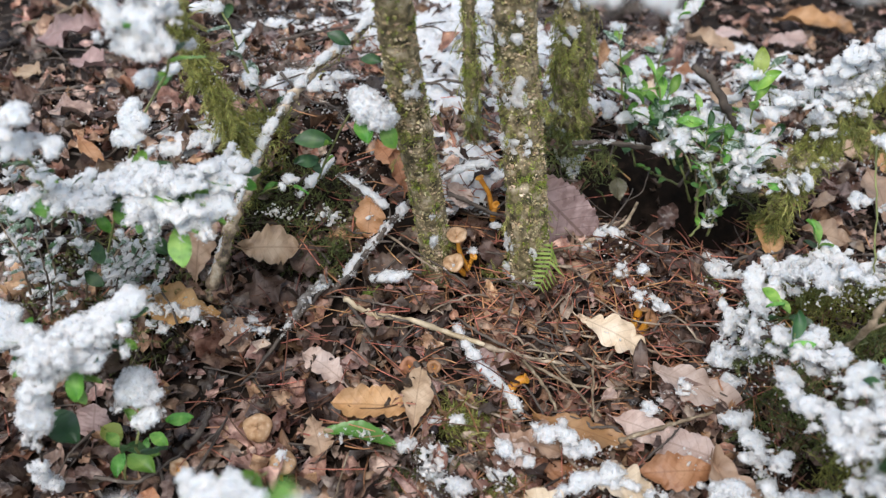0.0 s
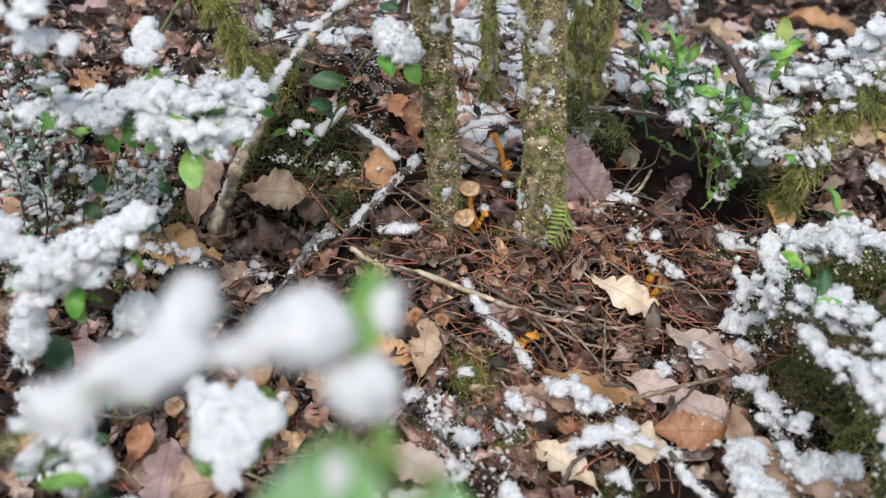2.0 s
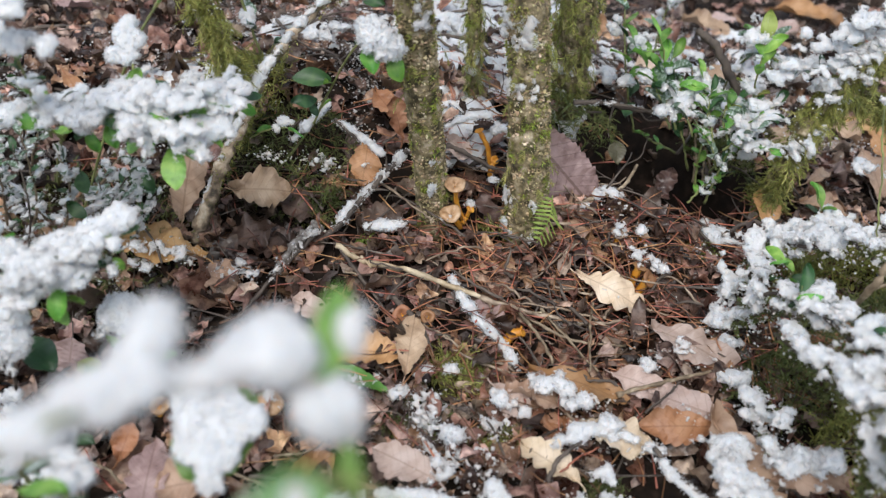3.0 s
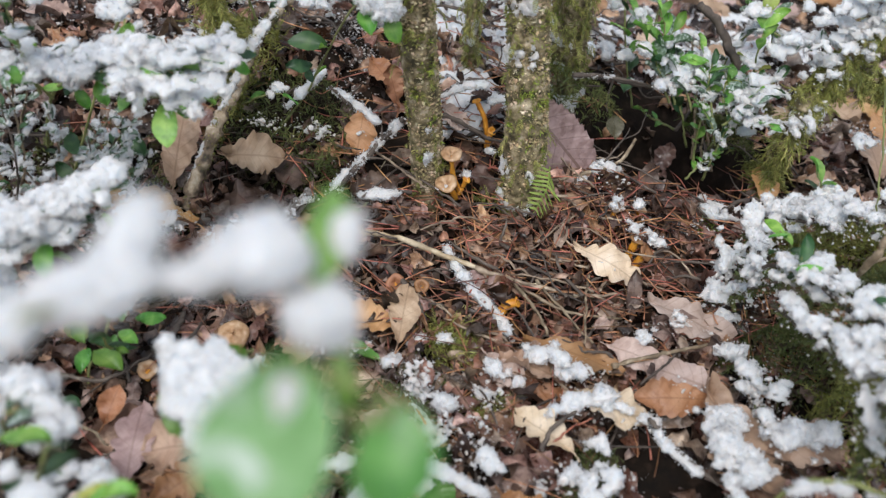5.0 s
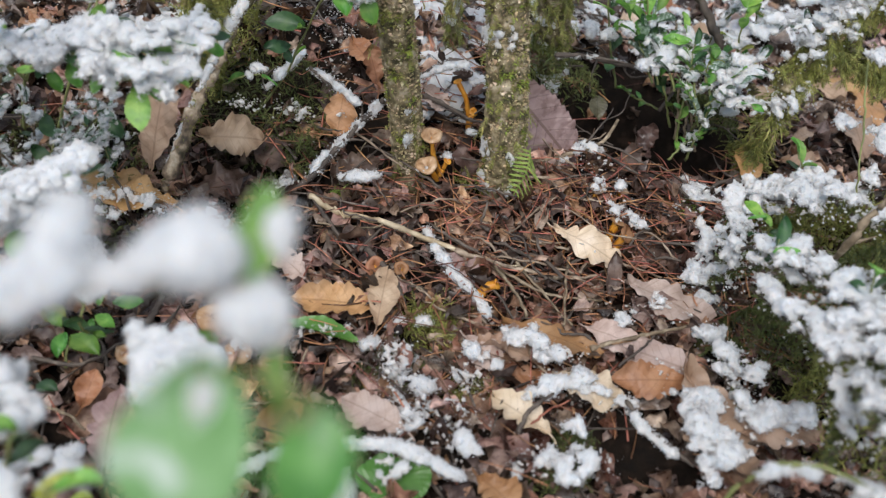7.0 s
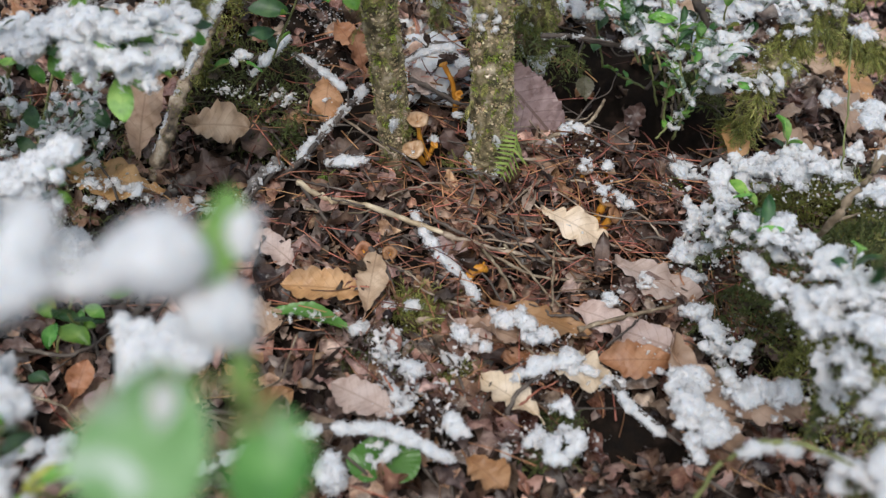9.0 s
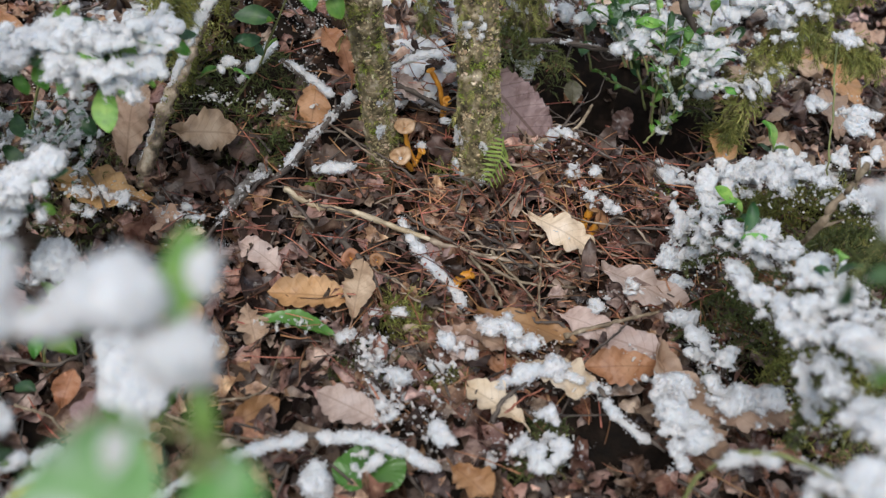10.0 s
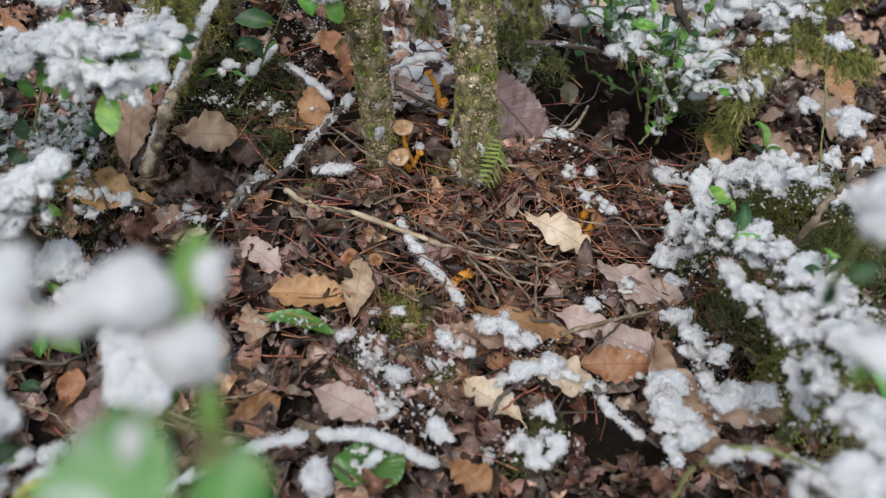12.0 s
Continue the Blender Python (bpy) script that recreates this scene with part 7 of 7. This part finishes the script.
# ---- sprigs and cushions on the far side of the stems ----
for k, (pts, n, s, mats, sn) in enumerate([
        ([(0.340, 1.003, 0.050), (0.289, 0.958, 0.160), (0.263, 0.968, 0.220)], 9, 0.032, [M_GREEN], 0.25),
        ([(0.336, 0.931, 0.042), (0.302, 0.926, 0.120), (0.280, 0.956, 0.170)], 9, 0.027, [M_GREEN, M_DEEP], 0.3),
        ([(0.335, 0.892, 0.034), (0.329, 0.899, 0.110), (0.333, 0.923, 0.170)], 11, 0.024, BRIGHT, 0.4),
        ([(0.347, 0.876, 0.027), (0.356, 0.874, 0.100), (0.375, 0.873, 0.150)], 14, 0.020, BRIGHT, 0.6),
        ([(0.348, 0.914, 0.036), (0.372, 0.884, 0.110), (0.396, 0.840, 0.130)], 14, 0.018, BRIGHT, 0.7),
        ([(0.423, 0.986, 0.029), (0.378, 0.903, 0.180), (0.379, 0.919, 0.240)], 9, 0.03, [M_YELLOW, M_GREEN], 0.3),
        ([(0.417, 1.088, 0.031), (0.400, 1.030, 0.140), (0.440, 1.024, 0.200)], 9, 0.028, MIXED, 0.7),
        ([(0.266, 0.980, 0.069), (0.245, 0.994, 0.150), (0.231, 1.044, 0.240)], 10, 0.028, MIXED, 0.5),
        ([(0.345, 1.244, 0.046), (0.343, 1.210, 0.160), (0.374, 1.218, 0.200)], 8, 0.028, MIXED, 0.6),
        ([(0.347, 0.873, 0.110), (0.368, 0.864, 0.140), (0.404, 0.891, 0.170)], 12, 0.020, FROSTY, 0.9),
        ([(0.409, 0.949, 0.200), (0.428, 0.919, 0.200), (0.457, 0.912, 0.210)], 10, 0.02, FROSTY, 0.9),
        ([(0.323, 0.872, 0.031), (0.345, 0.883, 0.050), (0.363, 0.879, 0.070)], 10, 0.016, [M_DEEP, M_GREEN], 0.1),
        ([(0.327, 0.962, 0.050), (0.290, 0.977, 0.060), (0.269, 0.962, 0.080)], 6, 0.016, [M_GREEN], 0.0)]):
    sprig(pts, 0.0017, n, s, "fresh green sprig with oval leaves and a little snow", mats, sn, 140 + k, heap_size=0.9, start=0.2, group="green sprigs")
for k, (pts, n, s) in enumerate([
        ([(0.289, 0.91, 0.115), (0.263, 0.95, 0.163), (0.238, 0.97, 0.206)], 8, 0.034),
        ([(0.296, 0.91, 0.114), (0.279, 0.95, 0.154), (0.293, 0.97, 0.191)], 8, 0.034),
        ([(0.316, 0.9, 0.111), (0.296, 0.93, 0.153), (0.311, 0.95, 0.161)], 9, 0.03),
        ([(0.342, 0.89, 0.108), (0.335, 0.92, 0.14), (0.327, 0.95, 0.172)], 10, 0.026),
        ([(0.362, 0.88, 0.105), (0.35, 0.9, 0.143), (0.371, 0.92, 0.158)], 12, 0.022),
        ([(0.39, 0.88, 0.103), (0.381, 0.89, 0.131), (0.387, 0.9, 0.157)], 12, 0.02),
        ([(0.351, 0.88, 0.079), (0.337, 0.88, 0.106), (0.319, 0.89, 0.126)], 10, 0.02),
        ([(0.441, 1.0, 0.146), (0.427, 1.0, 0.18), (0.402, 1.0, 0.198)], 7, 0.032)]):
    sprig(pts, 0.0016, n, s, "fresh green sprig with glossy oval leaves", [M_GREEN, M_DUSTY, M_MID], 0.4, 1160 + k, heap_size=0.7, start=0.2, group="green sprigs")
for k, (q, across, along) in enumerate([((0.409, 0.885, 0.26), 0.006, 0.006), ((0.431, 0.885, 0.248), 0.012, 0.01), ((0.454, 0.885, 0.261), 0.016, 0.012), ((0.475, 0.885, 0.28), 0.02, 0.014), ((0.504, 0.885, 0.293), 0.022, 0.016), ((0.473, 0.885, 0.238), 0.02, 0.012), ((0.502, 0.885, 0.251), 0.02, 0.014), ((0.528, 0.885, 0.264), 0.02, 0.014), ((0.456, 0.885, 0.224), 0.012, 0.008), ((0.394, 0.885, 0.205), 0.016, 0.008), ((0.38, 0.885, 0.167), 0.016, 0.008), ((0.364, 0.885, 0.144), 0.012, 0.008), ((0.386, 0.885, 0.096), 0.01, 0.006), ((0.404, 0.885, 0.22), 0.01, 0.006)]):
    puff(q, 0.9 * across, 0.9 * along, 0.0024, "loose snow caught on a mossy branch", 1180 + k, (0.0, 0.8, 0.6), 1.6)
for k, (a, b) in enumerate([((0.339, 0.912, 0.037), (0.330, 0.937, 0.120)), ((0.349, 0.904, 0.034), (0.341, 0.940, 0.100)), ((0.364, 0.898, 0.028), (0.349, 0.929, 0.080)),
                            ((0.349, 1.006, 0.048), (0.328, 1.000, 0.160))]):
    twig([a, b], 0.0018, 0.0014, M_PALE, "thin upright dry stalk", 160 + k, name="dry_stalk")

# ---- snowy cushion of moss and twigs ----
CUSHION = [
    ([(0.327, 0.703, -0.002), (0.353, 0.725, 0.062), (0.390, 0.731, 0.090), (0.441, 0.715, 0.114), (0.527, 0.689, 0.138)], 0.021, 1),
    ([(0.374, 0.736, 0.082), (0.400, 0.696, 0.105), (0.423, 0.679, 0.111)], 0.020, 2),
    ([(0.353, 0.725, 0.062), (0.353, 0.693, 0.067), (0.338, 0.669, 0.053)], 0.014, 3),
    ([(0.306, 0.674, 0.005), (0.329, 0.646, 0.040), (0.338, 0.583, 0.115), (0.366, 0.551, 0.134)], 0.017, 4),
    ([(0.323, 0.660, 0.053), (0.335, 0.583, 0.126), (0.363, 0.515, 0.138), (0.383, 0.487, 0.152)], 0.019, 5),
    ([(0.322, 0.567, 0.096), (0.325, 0.483, 0.127), (0.336, 0.443, 0.141), (0.355, 0.412, 0.161), (0.369, 0.371, 0.182)], 0.020, 6),
    ([(0.341, 0.455, 0.141), (0.362, 0.458, 0.153), (0.369, 0.424, 0.162)], 0.016, 7),
    ([(0.302, 0.594, -0.003), (0.309, 0.552, 0.024), (0.307, 0.508, 0.023), (0.311, 0.473, 0.023)], 0.018, 8),
    ([(0.330, 0.397, 0.151), (0.328, 0.353, 0.171), (0.331, 0.320, 0.182), (0.332, 0.286, 0.191)], 0.018, 9),
    ([(0.324, 0.372, 0.092), (0.329, 0.385, 0.131), (0.323, 0.405, 0.142)], 0.010, 10),
    ([(0.431, 0.694, 0.123), (0.458, 0.641, 0.127), (0.491, 0.614, 0.135)], 0.016, 11),
    ([(0.260, 0.254, 0.201), (0.282, 0.249, 0.212), (0.310, 0.253, 0.222)], 0.024, 12),
    ([(0.377, 0.503, 0.143), (0.389, 0.466, 0.152), (0.370, 0.404, 0.171)], 0.012, 13),
]
for pts, w, k in CUSHION:
    snow_line(pts, w, 600 + k, "broken ridge of snow on a mossy cushion of twigs", 0.0, 0.5, 0.56, 0.62, 2.6)
    specks([tuple(np.array(q) + [0.006, -0.012, -0.004]) for q in pts], (0.018, 0.022, 0.012), 1000, 600 + k, "grains of snow on a mossy cushion", 0.0004, 0.0012)
    snow_line([tuple(np.array(q) + [0.008, -0.014, -0.01]) for q in pts], w, 640 + k, "thin patches of snow on a mossy cushion", 0.3, 0.3, 0.4, 0.7, 1.3)
    mossy_branch([tuple(np.array(q) + [0, 0, -0.01]) for q in pts], 0.0022, 0.0015, "twig of a mossy cushion under snow", 660 + k, 420, 0.016, 10, (0.0, 1.0), M_TWIG, True, (0.1, -0.5, -1.0))
for k, (pts, n) in enumerate([([(0.353, 0.683, 0.034), (0.329, 0.571, 0.115), (0.330, 0.569, 0.145)], 5), ([(0.377, 0.701, 0.036), (0.361, 0.643, 0.099), (0.348, 0.655, 0.112)], 6),
                              ([(0.422, 0.555, 0.073), (0.375, 0.483, 0.162), (0.380, 0.500, 0.172)], 4), ([(0.440, 0.797, 0.057), (0.424, 0.745, 0.109), (0.414, 0.746, 0.130)], 5),
                              ([(0.417, 0.482, 0.072), (0.352, 0.392, 0.171), (0.345, 0.353, 0.191)], 6)]):
    sprig(pts, 0.0014, n, 0.024, "small green-leaved twig poking out of snow", [M_GREEN, M_DEEP], 0.15, 680 + k, group="green sprigs")
twig([(0.414, 0.618, 0.076), (0.413, 0.596, 0.125), (0.427, 0.603, 0.155), (0.439, 0.604, 0.195)], 0.0042, 0.003, M_PALE, "bare pale branch rising out of the snowy cushion", 690, side_shoots=2)
twig([(0.464, 0.685, 0.101), (0.463, 0.720, 0.164), (0.462, 0.770, 0.230)], 0.0012, 0.001, M_STALK, "thin upright green stalk with snow on top", 691)
heap((0.458, 0.749, 0.238), 0.012, 0.010, 0.024, 691, 0.006, "tuft of snow on a stalk tip")
heap((0.503, 0.750, 0.154), 0.03, 0.014, 0.014, 692, 0.006, "snow on a thin twig")
heap((0.469, 0.776, 0.151), 0.018, 0.008, 0.008, 693, 0.005, "snow on a thin twig")
heap((0.499, 0.730, 0.153), 0.030, 0.016, 0.010, 695, 0.005, "snow on a thin twig")
ARCH = [(0.220, 0.318, 0.071), (0.234, 0.322, 0.121), (0.251, 0.317, 0.142), (0.277, 0.306, 0.152), (0.315, 0.291, 0.151)]
twig(ARCH, 0.002, 0.0014, M_STALK, "arching green stem with snow along it", 694)
snow_line(ARCH[1:], 0.007, 694, gaps=0.3)

# ---- twigs close to the camera ----
NEAR = [(-0.42, 0.12, -0.03), (-0.30, 0.10, 0.30), (-0.1378, 0.1248, 0.4375), (-0.1187, 0.1357, 0.4368), (-0.0983, 0.1455, 0.4374), (-0.0799, 0.1501, 0.436), (-0.0618, 0.1523, 0.434), (-0.0545, 0.1498, 0.430), (-0.0484, 0.1445, 0.4243)]
near = twig(NEAR, 0.0012, 0.0009, M_STALK, "snow-laden shrub twig hanging close by", 710, "near twigs", name="shrub_twig")
near_rng = np.random.default_rng(720)
near_cores = []
for q, across, along, size in [
        ((-0.134, 0.1285, 0.4395), 0.009, 0.003, 0.0034), ((-0.119, 0.139, 0.4410), 0.008, 0.003, 0.0036), ((-0.107, 0.1475, 0.4450), 0.006, 0.006, 0.0036), ((-0.1040, 0.1565, 0.4550), 0.0045, 0.006, 0.0036),
        ((-0.0900, 0.150, 0.4405), 0.006, 0.002, 0.0030), ((-0.0770, 0.1555, 0.4435), 0.010, 0.005, 0.0040), ((-0.0700, 0.160, 0.4465), 0.008, 0.007, 0.0042), ((-0.0540, 0.1495, 0.4300), 0.007, 0.0055, 0.0042)]:
    for _ in range(int(6 + 3 * (across + size) * (along + size) / size**2)):
        a, r = near_rng.random() * 6.283, near_rng.random() ** 0.5
        at = np.array(q) + [across * r * math.cos(a), 0.75 * along * r * math.sin(a), 0.65 * along * r * math.sin(a)] + near_rng.normal(0, 0.3 * size, 3)
        near_cores.append((*at, size * near_rng.uniform(0.5, 1.2)))
snow(near_cores, "plump white snow along a near twig", 720, up=(0.0, -0.65, 0.75))
for a, b, m, w in [((-0.0565, 0.1545, 0.4365), (-0.0525, 0.1712, 0.4585), M_GREEN, 0.48), ((-0.0484, 0.1445, 0.4243), (-0.0457, 0.1290, 0.4095), M_GREEN, 0.36), ((-0.0577, 0.1090, 0.4524), (-0.0607, 0.0805, 0.4306), M_FILM, 0.86),
                   ((-0.033, 0.1045, 0.4460), (-0.0316, 0.0850, 0.4305), M_MID, 0.80)]:
    d = np.array(b) - np.array(a)
    shrub_leaf(near, m, a, d / np.linalg.norm(d), float(np.linalg.norm(d)), 0, lf, (0.1, -0.65, 0.75), w)
puff((-0.0490, 0.1630, 0.4475), 0.0025, 0.007, 0.0022, "snow on one half of a near leaf", 735)
puff((-0.0590, 0.1030, 0.4480), 0.009, 0.004, 0.0011, "thin snow on a near leaf", 736, thick=0.1)
stem_near = twig([(-0.0457, 0.1296, 0.4100), (-0.043, 0.1003, 0.4425), (-0.036, 0.1045, 0.4462), (-0.0577, 0.1090, 0.4524)], 0.0011, 0.0010, M_STALK, "green stalk of a near twig", 738, "near twigs", name="shrub_twig")
HIGH = [(0.079, 0.420, 0.541), (0.082, 0.397, 0.528), (0.089, 0.356, 0.548), (0.113, 0.366, 0.553), (0.144, 0.378, 0.552), (0.188, 0.380, 0.553), (0.265, 0.379, 0.551), (0.62, 0.42, 0.45), (0.75, 0.45, -0.02)]
twig(HIGH, 0.0014, 0.0022, M_TWIG, "snow-covered twig reaching in from above", 740, "near twigs", name="shrub_twig")
mound([(q, r * 1.1, r * 0.7, r * 0.6, 0.0058) for q, r in [((0.095, 0.352, 0.552), 0.006), ((0.107, 0.362, 0.556), 0.009), ((0.118, 0.369, 0.556), 0.010), ((0.138, 0.375, 0.557), 0.010), ((0.152, 0.378, 0.552), 0.011), ((0.162, 0.377, 0.551), 0.011),
                            ((0.175, 0.380, 0.554), 0.010), ((0.195, 0.374, 0.546), 0.009), ((0.208, 0.381, 0.555), 0.010), ((0.229, 0.379, 0.552), 0.011), ((0.077, 0.417, 0.536), 0.010), ((0.081, 0.410, 0.528), 0.008)]], "fluffy snow along a near twig", 741)
EDGE = [(0.60, 0.25, -0.03), (0.45, 0.20, 0.3), (0.252, 0.234, 0.440), (0.225, 0.240, 0.414), (0.217, 0.249, 0.393), (0.211, 0.249, 0.377), (0.210, 0.253, 0.367)]
edge = twig(EDGE, 0.0016, 0.001, M_STALK, "green twig reaching in from one side with snow", 760, "near twigs", name="shrub_twig")
mound([(q, r * 1.1, r, r, 0.0055) for q, r in [((0.215, 0.253, 0.413), 0.011), ((0.221, 0.247, 0.406), 0.011), ((0.216, 0.254, 0.398), 0.009), ((0.217, 0.250, 0.424), 0.010), ((0.197, 0.199, 0.380), 0.012), ((0.206, 0.197, 0.378), 0.012)]], "fluffy snow on a near twig", 761)
for a, b, m in [((0.221, 0.244, 0.388), (0.208, 0.241, 0.383), M_DEEP), ((0.212, 0.254, 0.368), (0.212, 0.256, 0.355), M_DEEP), ((0.207, 0.203, 0.371), (0.198, 0.196, 0.369), M_GREEN)]:
    d = np.array(b) - np.array(a)
    shrub_leaf(edge, m, a, d / np.linalg.norm(d), float(np.linalg.norm(d)) * 1.1, 0, lf, (0, -0.7, 0.7), 0.55)

# flakes of snow strewn on single leaves and twigs
for k, (pts, spread, n) in enumerate([
        ([(-0.338, 0.714, 0.043), (-0.311, 0.714, 0.046), (-0.270, 0.700, 0.042)], (0.017, 0.012, 0.002), 2600), ([(-0.234, 0.702, 0.026), (-0.197, 0.697, 0.027)], (0.016, 0.010, 0.003), 1000),
        ([(-0.086, 0.825, 0.096)], (0.006, 0.008, 0.002), 60), ([(0.104, 0.562, 0.013), (0.172, 0.542, 0.008)], (0.01, 0.008, 0.002), 420), ([(0.241, 0.625, 0.011), (0.295, 0.600, 0.008)], (0.016, 0.012, 0.002), 420),
        ([(0.218, 0.541, 0.008), (0.261, 0.527, 0.008)], (0.012, 0.008, 0.002), 120), ([(0.176, 0.699, 0.030), (0.194, 0.684, 0.027)], (0.006, 0.006, 0.001), 60),
        ([(0.129, 0.528, -0.006), (0.212, 0.492, -0.003)], (0.02, 0.014, 0.005), 700), ([(-0.022, 0.560, 0.001), (-0.004, 0.515, 0.0), (0.010, 0.455, -0.002)], (0.020, 0.016, 0.003), 2400), ([(0.040, 0.450, -0.002), (0.060, 0.520, 0.0)], (0.016, 0.016, 0.003), 900),
        ([(0.108, 0.429, -0.002), (0.169, 0.424, -0.002)], (0.02, 0.016, 0.004), 1100), ([(0.350, 0.799, 0.027), (0.297, 0.772, 0.018)], (0.02, 0.014, 0.004), 320),
        ([(0.576, 1.058, 0.020), (0.672, 1.068, 0.009)], (0.05, 0.03, 0.006), 900), ([(0.202, 0.836, 0.061), (0.239, 0.772, 0.033)], (0.025, 0.02, 0.005), 420)]):
    specks(pts, spread, n, 1200 + k, "flakes of wet snow strewn over fallen leaves")
for k, q in enumerate([(0.017, 0.792, 0.088), (0.010, 0.767, 0.068), (0.227, 0.729, 0.039), (0.247, 0.729, 0.032), (-0.159, 0.526, 0.008)]):
    specks([q], (0.008, 0.006, 0.001), 90, 1260 + k, "frost grains on a mushroom cap", 0.0003, 0.0009)
for k, (q, rx, ry) in enumerate([((-0.332, 0.712, 0.047), 0.012, 0.008), ((-0.308, 0.710, 0.047), 0.011, 0.010), ((-0.282, 0.704, 0.046), 0.009, 0.010), ((-0.320, 0.693, 0.033), 0.010, 0.006)]):
    heap(q, rx, ry, 0.002, 1280 + k, 0.0034, "thin crust of wet snow on an ochre leaf")
specks(RB[1:], (0.022, 0.022, 0.022), 2200, 1230, "grains of snow caught in hanging moss", 0.0004, 0.0013)
for k, (dx, dy, dz) in enumerate([(0.0, -0.018, 0.0), (0.016, -0.01, -0.012), (-0.012, -0.006, 0.004)]):
    snow_line([tuple(np.array(q) + [dx, dy, dz]) for q in RB[1:]], 0.016, 1240 + k, "thin patches of snow in a mossy branch", 0.3, 0.4, 0.5, 0.6, 1.6)
specks(MB[:4], (0.014, 0.014, 0.016), 500, 1231, "grains of snow caught in hanging moss", 0.0005, 0.0016)
